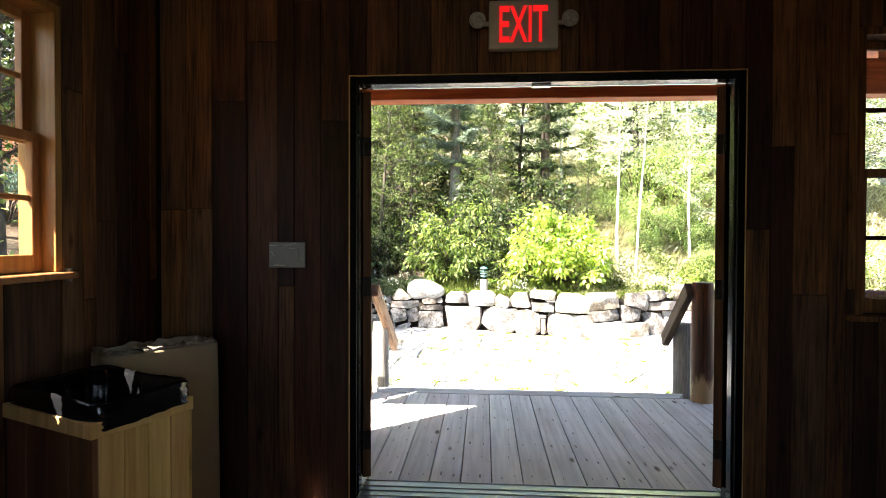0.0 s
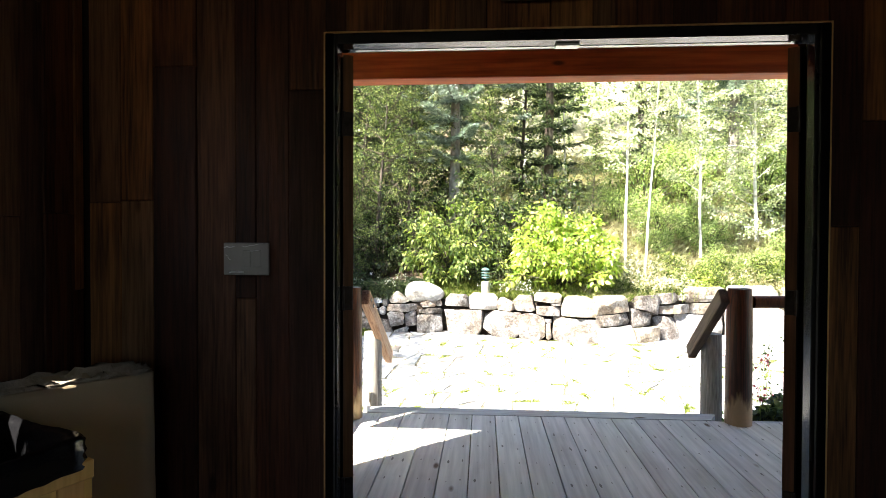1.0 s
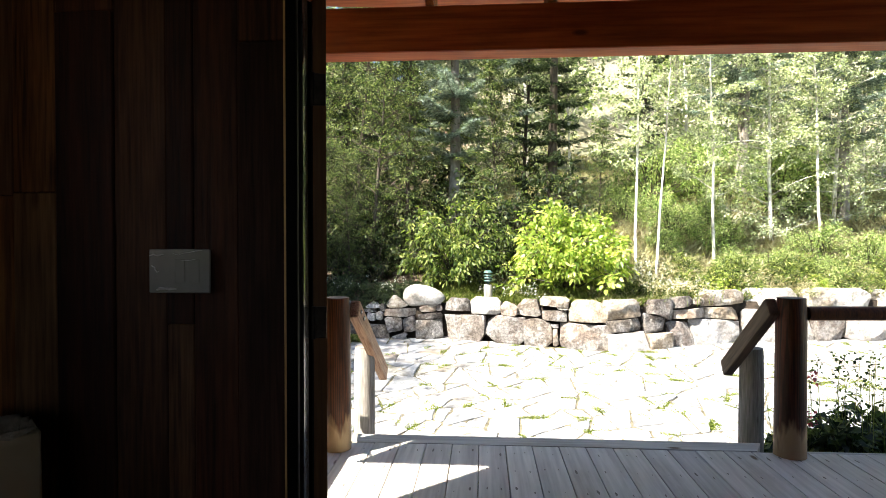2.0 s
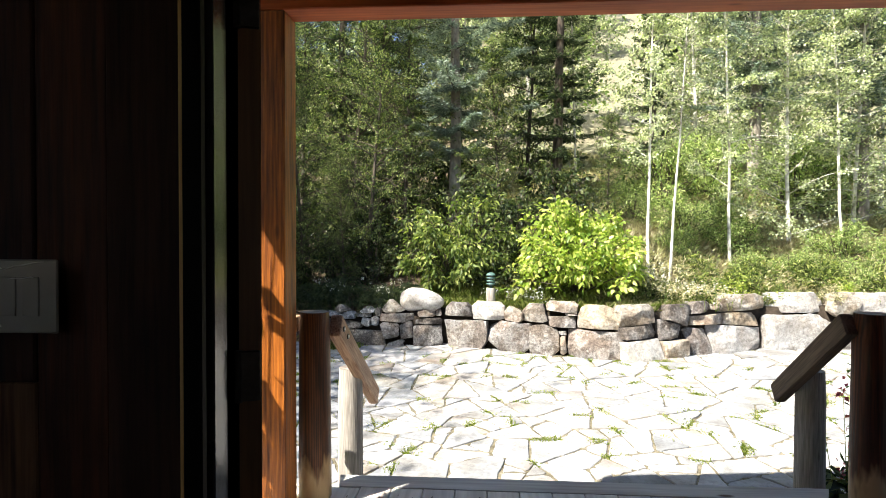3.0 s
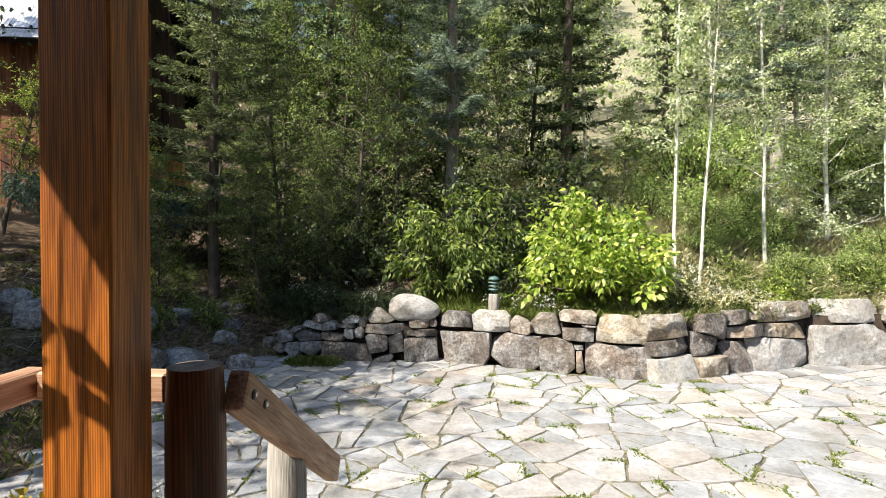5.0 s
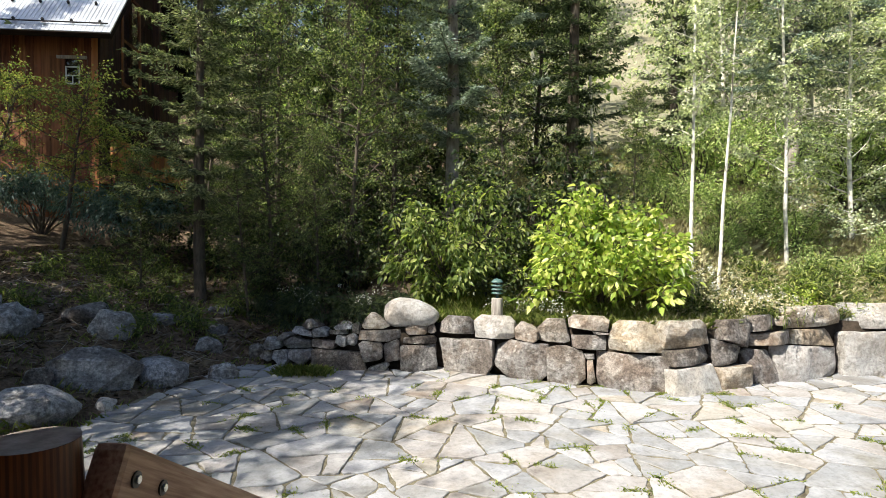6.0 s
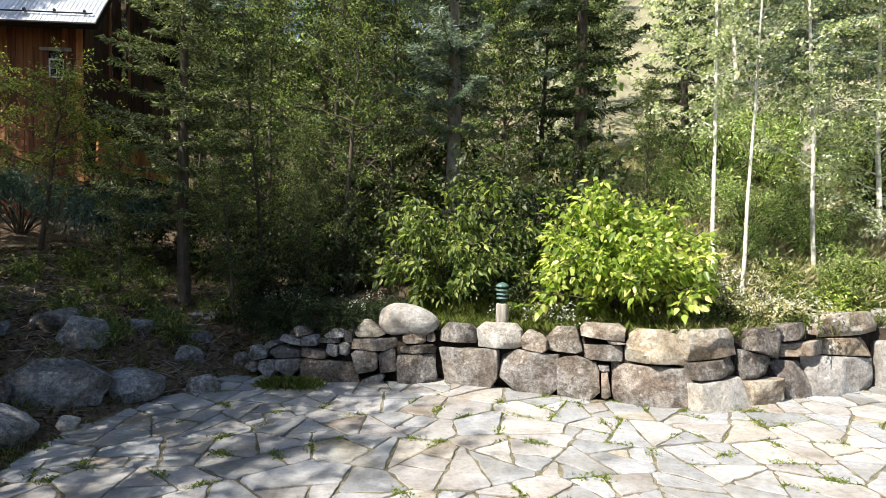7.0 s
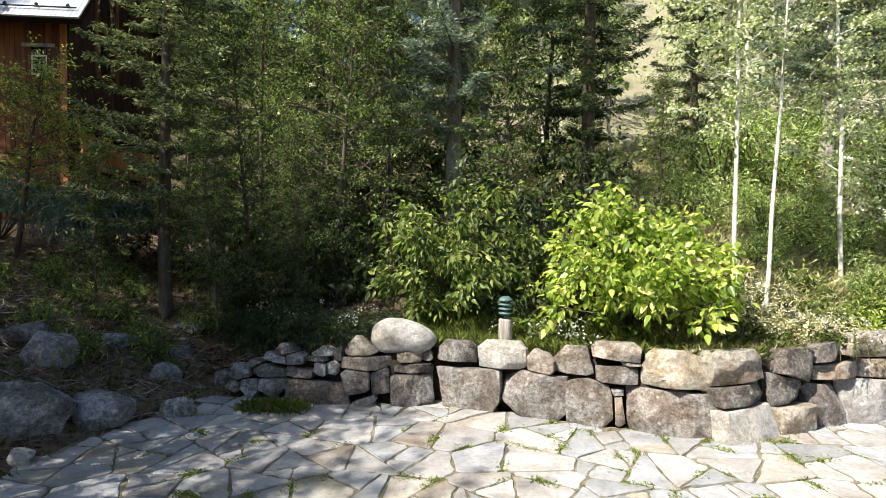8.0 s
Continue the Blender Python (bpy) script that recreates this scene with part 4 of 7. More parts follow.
def exit_sign():
    o = thing("exit_sign", (-0.103, -0.024, 2.272), "beige plastic exit sign with lit red letters and two lamps", "exit sign")
    part("housing", box(-0.168, 0.168, -0.055, 0.0, -0.118, 0.118, 0.012, segments=2), SIGN_PLASTIC, o)
    cu = bpy.data.curves.new("letters", "FONT")
    cu.body, cu.align_x, cu.align_y, cu.size, cu.extrude = "EXIT", "CENTER", "CENTER", 0.19, 0.002
    cu.offset = 0.0025
    tmp = new("letters", cu)
    me = bpy.data.meshes.new_from_object(tmp.evaluated_get(bpy.context.evaluated_depsgraph_get()))
    bpy.data.objects.remove(tmp)
    xs = [v.co.x for v in me.vertices]
    zs = [v.co.y for v in me.vertices]
    wx, hz = max(xs) - min(xs), max(zs) - min(zs)
    for v in me.vertices:
        v.co = Vector(((v.co.x - (max(xs) + min(xs)) / 2) * 0.232 / wx, -0.057 + v.co.z, (v.co.y - (max(zs) + min(zs)) / 2) * 0.175 / hz))
    finish("letters", me, RED_GLOW, o, "glowing red letters")
    for s in (-1, 1):
        arm = part("arm", turned(lathe([(0.012, 0), (0.012, 0.04)], 12), Matrix.Translation((s * 0.163, -0.03, 0.012)) @ Matrix.Rotation(radians(90 * s), 4, "Y")), SIGN_PLASTIC, o)
        head = turned(lathe([(0.02, 0.0), (0.034, 0.012), (0.040, 0.035), (0.040, 0.042)], 20), Matrix.Translation((s * 0.222, -0.03, 0.018)) @ Matrix.Rotation(radians(90), 4, "X"))
        hd = part("lamp_head", head, SIGN_PLASTIC, o, "round emergency lamp")
        lens = turned(lathe([(0.036, 0.0), (0.036, 0.003), (0.02, 0.007)], 16), Matrix.Translation((s * 0.222, -0.072, 0.018)) @ Matrix.Rotation(radians(90), 4, "X"))
        part("lens", lens, CLEAR_LENS, hd)


exit_sign()


def trash_box():
    """A pine box with a folded black liner hanging over its rim."""
    o = thing("trash_box", (-1.667, -0.915, FLOOR_Z), "pine board trash box lined with a black plastic bag", "trash can", yaw=-23.3)
    w, d, h = 0.50, 0.35, 0.645 - FLOOR_Z
    for k in range(4):
        a = -d / 2 + k * d / 4
        part("side_board", box(w / 2 - 0.02, w / 2, a + 0.001, a + d / 4 - 0.001, 0.0, h - 0.05, 0.002), PINE, o)
        a = -w / 2 + k * w / 4
        # front boards get a darker wood, which stands in for their shade
        part("front_board", box(a + 0.001, a + w / 4 - 0.001, -d / 2 - 0.02, -d / 2, 0.0, h - 0.05, 0.002), SIDING, o)
    part("rim_board", box(w / 2 - 0.022, w / 2 + 0.012, -d / 2 - 0.032, d / 2, h - 0.05, h, 0.003), PINE, o)
    part("rim_board", box(-w / 2, w / 2 - 0.023, -d / 2 - 0.032, -d / 2 + 0.002, h - 0.05, h, 0.003), PINE, o)
    part("back_panel", box(-w / 2, w / 2, d / 2 - 0.02, d / 2, 0, h - 0.001), PINE, o)
    part("back_panel", box(-w / 2, -w / 2 + 0.02, -d / 2, d / 2 - 0.021, 0, h - 0.001), PINE, o)
    # liner: rounded rectangular rings over the rim, in folds
    bm = bmesh.new()
    prev = None
    prof = [(0.70, -0.30), (0.80, -0.12), (0.86, -0.01), (0.93, 0.045), (1.03, 0.062), (1.07, 0.050), (1.06, 0.034), (1.08, 0.022), (1.062, 0.010), (1.082, -0.002), (1.064, -0.012), (1.083, -0.02), (1.07, -0.026)]
    rr = random.Random(3)
    jit = [rr.uniform(-1, 1) for _ in range(64)]
    for q, (s, dz) in enumerate(prof):
        ring = []
        for k in range(64):
            a = 2 * math.pi * k / 64
            c, sn = math.cos(a), math.sin(a)
            e = (abs(c) ** 9 + abs(sn) ** 9) ** (-1 / 9)
            wob = 0.010 * jit[k] * (1.6 if q < 3 else 0.2)
            ring.append(bm.verts.new(((w / 2 * s + wob) * c * e, (d / 2 * s + wob) * sn * e - 0.01, h + dz + (0.008 if q < 3 else 0.0025) * jit[(k * 7) % 64] + 0.006 * math.sin(3 * a))))
        if prev:
            for k in range(64):
                bm.faces.new((prev[k], prev[(k + 1) % 64], ring[(k + 1) % 64], ring[k]))
        else:
            bm.faces.new(ring[::-1])
        prev = ring
    part("bag", bm, BAG, o, "glossy black plastic bag folded over the rim", True)
    return o


trash_box()


def barrel_bin():
    o = thing("bin", (-1.762, -0.404, FLOOR_Z), "slim beige bin with a clear liner behind the trash box", "bin", yaw=51.5)
    bm = bmesh.new()
    prev = None
    for s, z in ((1.03, 0.0), (1.02, 0.35), (1.0, 0.865), (1.0, 0.885), (0.93, 0.890), (0.92, 0.77), (0.9, 0.3)):
        ring = []
        for k in range(48):
            a = 2 * math.pi * k / 48
            e = (abs(math.cos(a)) ** 14 + abs(math.sin(a)) ** 14) ** (-1 / 14)
            ring.append(bm.verts.new((0.248 * s * math.cos(a) * e, 0.098 * s * math.sin(a) * e, z)))
        if prev:
            for k in range(48):
                bm.faces.new((prev[k], prev[(k + 1) % 48], ring[(k + 1) % 48], ring[k]))
        prev = ring
    bm.faces.new(prev)
    part("body", bm, BIN, o, "", True)
    r = random.Random(8)
    bm = bmesh.new()
    prev = None
    for s, z in ((0.84, 0.75), (0.88, 0.865), (0.92, 0.897), (0.97, 0.901), (0.985, 0.893)):
        ring = [bm.verts.new(((0.248 * s + r.gauss(0, 0.004)) * math.cos(a), (0.098 * s + r.gauss(0, 0.006)) * math.sin(a), z + r.gauss(0, 0.008))) for a in [2 * math.pi * k / 40 for k in range(40)]]
        ring = ring
        for k, v in enumerate(ring):
            a = 2 * math.pi * k / 40
            e = (abs(math.cos(a)) ** 14 + abs(math.sin(a)) ** 14) ** (-1 / 14)
            v.co.x *= e
            v.co.y *= e
        if prev:
            for k in range(40):
                bm.faces.new((prev[k], prev[(k + 1) % 40], ring[(k + 1) % 40], ring[k]))
        prev = ring
    part("liner", bm, CLEAR_BAG, o, "crumpled clear plastic liner", True)


barrel_bin()


# ---- the dry stone wall: (x along the wall, z, width, height, tone) ----
# dark and blue tones of this course include the shade at its end
COURSE_A = [
    (-3.54, -0.31, 0.23, 0.14, 4), (-3.61, -0.47, 0.15, 0.13, 0), (-3.4, -0.45, 0.28, 0.14, 4), (-3.18, -0.28, 0.42, 0.17, 4), (-3.08, -0.14, 0.37, 0.11, 4),
    (-3.35, -0.2, 0.2, 0.07, 4), (-2.77, -0.26, 0.39, 0.19, 0), (-2.85, -0.13, 0.23, 0.17, 4), (-2.95, -0.02, 0.23, 0.08, 3), (-2.56, -0.1, 0.28, 0.11, 3),
    (-2.45, -0.04, 0.26, 0.09, 4), (-2.49, -0.21, 0.17, 0.16, 4), (-2.34, -0.19, 0.16, 0.14, 4), (-2.28, -0.06, 0.16, 0.09, 3), (-3.12, -0.42, 0.37, 0.16, 4)]
COURSE_B = [
    (-2.52, -0.47, 0.75, 0.31, 3), (-2.04, 0.02, 0.3, 0.21, 1), (-1.94, -0.12, 0.66, 0.18, 1), (-2.07, -0.35, 0.36, 0.26, 0), (-1.76, -0.38, 0.25, 0.33, 0),
    (-1.94, -0.56, 0.26, 0.13, 0), (-1.41, -0.06, 0.29, 0.15, 1), (-1.21, -0.05, 0.12, 0.1, 0), (-1.4, -0.2, 0.47, 0.14, 3), (-1.39, -0.43, 0.54, 0.37, 3),
    (-0.87, -0.01, 0.5, 0.2, 3), (-0.73, -0.34, 0.78, 0.5, 0), (-0.38, -0.03, 0.59, 0.32, 2), (0.05, -0.05, 0.33, 0.23, 1), (0.0, -0.33, 0.72, 0.44, 0)]
COURSE_C = [
    (0.42, -0.01, 0.43, 0.27, 0), (0.56, -0.4, 0.55, 0.46, 0), (0.83, 0.09, 0.54, 0.18, 1), (0.85, -0.12, 0.45, 0.25, 0), (1.01, 0.03, 0.21, 0.08, 0),
    (0.85, -0.29, 0.18, 0.08, 0), (0.87, -0.47, 0.14, 0.31, 1), (1.39, -0.04, 0.65, 0.37, 1), (1.36, -0.4, 0.92, 0.47, 0), (2.04, 0.03, 0.68, 0.27, 1),
    (2.1, -0.24, 0.68, 0.25, 3), (2.14, -0.5, 0.72, 0.4, 2), (2.56, -0.21, 0.37, 0.48, 3), (2.76, -0.03, 0.52, 0.34, 3), (2.69, -0.47, 0.48, 0.35, 1)]
COURSE_D = [
    (3.11, -0.41, 0.5, 0.41, 0), (3.19, 0.09, 0.45, 0.17, 0), (3.32, -0.08, 0.64, 0.28, 1), (3.5, 0.12, 0.21, 0.08, 1), (3.82, -0.37, 1.09, 0.52, 2),
    (3.98, 0.13, 0.9, 0.28, 1), (3.98, -0.12, 0.74, 0.36, 1), (4.96, 0.13, 0.97, 0.32, 2), (4.98, -0.35, 1.4, 0.72, 2), (5.76, 0.09, 0.53, 0.41, 1),
    (5.95, -0.32, 0.6, 0.66, 0), (6.35, 0.1, 0.62, 0.38, 2), (6.65, -0.34, 0.85, 0.6, 2), (7.1, 0.08, 0.8, 0.36, 1), (7.5, -0.36, 0.9, 0.62, 0)]


def clip(poly, n, c):
    """The part of a polygon where n . p <= c."""
    out = []
    for (p, q) in zip(poly, poly[1:] + poly[:1]):
        dp, dq = p[0] * n[0] + p[1] * n[1] - c, q[0] * n[0] + q[1] * n[1] - c
        if dp <= 0:
            out.append(p)
        if dp * dq < 0:
            t = dp / (dp - dq)
            out.append((p[0] + (q[0] - p[0]) * t, p[1] + (q[1] - p[1]) * t))
    return out


def stone_face(i, specs, r):
    """The outline of one stone of the wall: a block with knocked-off corners, dressed to fit its neighbours."""
    x, z, w, h, _ = specs[i]
    a, b = w / 2 + 0.09, h / 2 + 0.06
    low = b + (0.16 if z - h / 2 < -0.45 else 0.0)  # the lowest stones stand in the ground
    poly = [(x - a, z - low), (x + a, z - low), (x + a, z + b), (x - a, z + b)]
    for sx, sz in ((1, 1), (-1, 1), (1, -1), (-1, -1)):
        n = Vector((sx * r.uniform(0.35, 1.0), sz * r.uniform(0.5, 1.0))).normalized()
        far = n.x * (x + sx * w / 2) + n.y * (z + sz * h / 2)
        poly = clip(poly, n, far - (r.uniform(0.08, 0.26) if w < 0.45 else r.uniform(-0.06, 0.15)) * min(w, h))
    for j, (xj, zj, wj, hj, _) in enumerate(specs):
        if j == i:
            continue
        dx, dz = xj - x, zj - z
        gap_x, gap_z = abs(dx) - (w + wj) / 2, abs(dz) - (h + hj) / 2
        if max(gap_x, gap_z) > 0.22:
            continue
        tilt = 0.3 + 0.5 * math.sin(3.1 * (i + j) + i * j)
        over_x = (max(x - w / 2, xj - wj / 2) + min(x + w / 2, xj + wj / 2)) / 2
        over_z = (max(z - h / 2, zj - hj / 2) + min(z + h / 2, zj + hj / 2)) / 2
        if gap_x > gap_z:
            s = 1 if dx > 0 else -1
            n, at = Vector((s, tilt * dz / (h + hj) * 2)), ((x + s * w / 2 + xj - s * wj / 2) / 2, over_z)
        else:
            s = 1 if dz > 0 else -1
            n, at = Vector((tilt * dx / (w + wj) * 2, s)), (over_x, (z + s * h / 2 + zj - s * hj / 2) / 2)
        n.normalize()
        poly = clip(poly, n, n.x * at[0] + n.y * at[1] - 0.006)
        if len(poly) < 3:
            return None
    return poly


def stone_block(poly, x, z, depth, seed, turn):
    """A block with the given outline, its face broken in flat facets, its arrises worn."""
    r = random.Random(seed)
    off = Vector((r.uniform(-50, 50), r.uniform(-50, 50), r.uniform(-50, 50)))
    n = 44
    legs = [math.dist(p, q) for p, q in zip(poly, poly[1:] + poly[:1])]
    step, ring = sum(legs) / n, []
    for k in range(n):
        s, e = k * step, 0
        while s > legs[e] and e < len(legs) - 1:
            s -= legs[e]
            e += 1
        p, q = poly[e], poly[(e + 1) % len(poly)]
        t = s / max(legs[e], 1e-6)
        ring.append((p[0] + (q[0] - p[0]) * t - x, p[1] + (q[1] - p[1]) * t - z))
    for px, pz in poly:  # the corners stay
        k = min(range(n), key=lambda i: math.dist(ring[i], (px - x, pz - z)))
        ring[k] = (px - x, pz - z)
    cx, cz = sum(p[0] for p in ring) / n, sum(p[1] for p in ring) / n
    wide = max(p[0] for p in ring) - min(p[0] for p in ring)
    tall = max(p[1] for p in ring) - min(p[1] for p in ring)
    facets = [(r.gauss(0, 0.10), r.gauss(0, 0.12), 0.0)] + [(r.uniform(-0.6, 0.6), r.uniform(-0.6, 0.6), -r.uniform(0.13, 0.30) * min(wide, tall)) for _ in range(7)]

    def front(px, pz):
        y = max(gx * (px - cx) + gz_ * (pz - cz) + c for gx, gz_, c in facets)
        p = Vector((px, pz, 0.0))
        return y + 0.030 * noise.noise(p * 3.5 + off) + 0.014 * noise.noise(p * 9 + off) + 0.006 * noise.noise(p * 23 + off)

    verts, faces = [], []
    for scale, back in ((0.84, depth), (0.98, 0.10), (1.0, 0.022), (0.985, 0.005), (0.93, 0.0), (0.8, 0.0), (0.64, 0.0), (0.46, 0.0), (0.28, 0.0), (0.10, 0.0)):
        for px, pz in ring:
            wob = 1 + 0.05 * noise.noise(Vector((px * 6, pz * 6, back * 9)) + off)
            qx, qz = cx + (px - cx) * scale * wob, cz + (pz - cz) * scale * wob
            verts.append((qx / math.cos(turn), depth if back == depth else front(qx, qz) + back, qz))
    for k in range(9):
        faces += [(k * n + i, k * n + (i + 1) % n, (k + 1) * n + (i + 1) % n, (k + 1) * n + i) for i in range(n)]
    me = bpy.data.meshes.new("stone")
    me.from_pydata(verts, [], faces + [tuple(range(9 * n, 10 * n)), tuple(range(n - 1, -1, -1))])
    me.update()
    me.polygons.foreach_set("use_smooth", [True] * len(me.polygons))
    me.set_sharp_from_angle(angle=radians(17))
    return me


def stone_wall():
    w = tagged(thing("retaining_wall", (0, 0, 0), "dry-stacked retaining wall of grey and tan boulders", "stone wall", kind="structure"))
    r = random.Random(31)
    specs = COURSE_A + COURSE_B + COURSE_C + COURSE_D
    for i, (x, z, wd, ht, tone) in enumerate(specs):
        poly = stone_face(i, specs, r)
        if poly is None:
            continue
        yaw = math.atan2(float(wall_y(x + 0.25) - wall_y(x - 0.25)), 0.5)
        depth = max(0.28, min(0.5, wd * 0.8))
        ob = finish("stone", stone_block(poly, x, z, depth, 100 + i, yaw), STONES[tone], w)
        out = -0.03 * (tone == 2) + r.uniform(-0.05, 0.02)
        ob.matrix_basis = pose(x, float(wall_y(x)) - 0.04 + (z + 0.65) * 0.10 + out, z, -4, r.gauss(0, 5) if wd < 0.45 and x < -1.6 else 0, math.degrees(yaw) + r.uniform(-4, 4))
    # rubble and soil that close the joints from behind, darkened to deepen their shade
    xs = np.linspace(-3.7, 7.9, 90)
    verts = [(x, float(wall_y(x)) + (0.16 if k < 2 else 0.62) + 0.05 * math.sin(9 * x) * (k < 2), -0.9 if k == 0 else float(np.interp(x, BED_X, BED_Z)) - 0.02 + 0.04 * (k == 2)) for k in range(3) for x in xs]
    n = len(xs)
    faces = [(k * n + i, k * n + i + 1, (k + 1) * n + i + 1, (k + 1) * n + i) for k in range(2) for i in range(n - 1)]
    finish("packing", mesh_from("packing", verts, faces), PACKED, w, "packed soil behind the stones, darkened for shade in the gaps")


stone_wall()

cap = finish("boulder", rock_mesh("boulder", 0.80, 0.5, 0.40, 78, 2.2, 0.05, 9, 2, 60), STONES[2])
for v in cap.data.vertices:
    v.co.z *= 1.08 - 0.55 * v.co.x
    v.co.y *= 1.0 - 0.4 * v.co.x
cap.matrix_basis = pose(-1.51, 9.22, 0.15, 4, 6, -8)
tagged(cap, "smooth pale rounded boulder lying on the stone wall", "boulder", "boulders")


def broken_rock(name, w, d, h, seed, points=34, square=2.6):
    """A split boulder: the hull of scattered points, its flat faces roughened, its arrises sharp."""
    r = random.Random(seed)
    off = Vector((r.uniform(-50, 50), r.uniform(-50, 50), r.uniform(-50, 50)))
    bm = bmesh.new()
    for _ in range(points):
        p = Vector((r.gauss(0, 1), r.gauss(0, 1), r.gauss(0, 1)))
        p = p / sum(abs(c) ** square for c in p) ** (1 / square) * r.uniform(0.86, 1.06)
        bm.verts.new((p.x * w / 2, p.y * d / 2, p.z * h / 2))
    bmesh.ops.convex_hull(bm, input=bm.verts)
    bmesh.ops.delete(bm, geom=[v for v in bm.verts if not v.link_faces], context="VERTS")
    bmesh.ops.subdivide_edges(bm, edges=bm.edges, cuts=3, use_grid_fill=True)
    for v in bm.verts:
        p = v.co / max(w, h)
        v.co += v.co.normalized() * max(w, h) * (0.05 * noise.noise(p * 3 + off) + 0.028 * noise.noise(p * 8 + off) + 0.012 * noise.noise(p * 19 + off))
    me = bpy.data.meshes.new(name)
    bmesh.ops.recalc_face_normals(bm, faces=bm.faces)
    bm.to_mesh(me)
    bm.free()
    me.polygons.foreach_set("use_smooth", [True] * len(me.polygons))
    me.set_sharp_from_angle(angle=radians(22))
    return me


def boulder(x, y, w, h, tone, seed, label, square=2.6, sink=0.28, yaw=0):
    w *= 0.86
    ob = finish("boulder", broken_rock("boulder", w * 1.15, w * 0.9, h * 1.35, seed, 34, square), STONES[tone])
    ob.matrix_basis = pose(x, y + w * 0.3, gz(x, y) + h * (0.5 - sink), 0, 0, yaw)
    tagged(ob, label, "boulder", "boulders")


LOW = "grey lichen-spotted boulder half sunk in dark soil"
for args in ((-5.2, 7.47, 1.05, 0.52, 4, 1, "large blue-grey boulder beside the paving"), (-4.66, 8.04, 0.72, 0.38, 4, 2, LOW), (-3.97, 8.46, 0.44, 0.25, 4, 3, "low blue-grey stone at the paving's edge"),
             (-4.53, 9.19, 0.42, 0.26, 4, 4, LOW), (-5.78, 8.76, 0.68, 0.42, 4, 5, LOW), (-5.5, 9.66, 0.55, 0.2, 4, 7, LOW), (-5.2, 6.45, 0.95, 0.34, 4, 8, "broad flat grey boulder among grass"),
             (-4.75, 7.15, 0.27, 0.15, 2, 9, "small pale stone in grass"), (-6.85, 8.71, 0.32, 0.2, 4, 10, LOW), (-5.62, 7.25, 0.36, 0.24, 3, 11, LOW), (-4.75, 9.97, 0.36, 0.17, 4, 12, LOW),
             (-6.9, 8.2, 0.7, 0.5, 4, 13, LOW), (-6.3, 9.0, 0.7, 0.34, 3, 14, LOW), (-7.6, 8.6, 0.6, 0.4, 4, 15, LOW), (-2.9, 4.2, 0.5, 0.2, 4, 17, LOW), (-3.9, 9.5, 0.3, 0.25, 3, 18, LOW)):
    boulder(*args)
boulder(-5.06, 10.81, 0.62, 0.13, 4, 6, "flat pale stone step on the slope", 4.0)
boulder(-4.6, 11.6, 0.5, 0.15, 4, 16, "flat stone step on the slope", 4.0)


def bollard():
    x, y = -0.29, 9.2
    o = thing("bollard_light", (x, y, gz(x, y) - 0.03), "green louvred garden lamp on a weathered log post", "garden lamp")
    part("post", lathe([(0.085, 0), (0.083, 0.2), (0.08, 0.37), (0.076, 0.38)], 16), GREY_LOG, o, "grey weathered log post", True)
    part("stem", lathe([(0.02, 0.38), (0.02, 0.42), (0.05, 0.425), (0.05, 0.43)], 14), VERDIGRIS, o)
    for k in range(3):
        z = 0.44 + 0.052 * k
        part("louvre", lathe([(0.03, z), (0.082, z + 0.002), (0.084, z + 0.012), (0.05, z + 0.034), (0.03, z + 0.036)], 20), VERDIGRIS, o, "verdigris green louvre ring", True)
    part("lens", lathe([(0.032, 0.43), (0.032, 0.6)], 14), CLEAR_LENS, o)
    part("cap", lathe([(0.05, 0.595), (0.086, 0.598), (0.084, 0.612), (0.05, 0.645), (0.012, 0.655)], 20), VERDIGRIS, o, "domed green cap", True)


bollard()


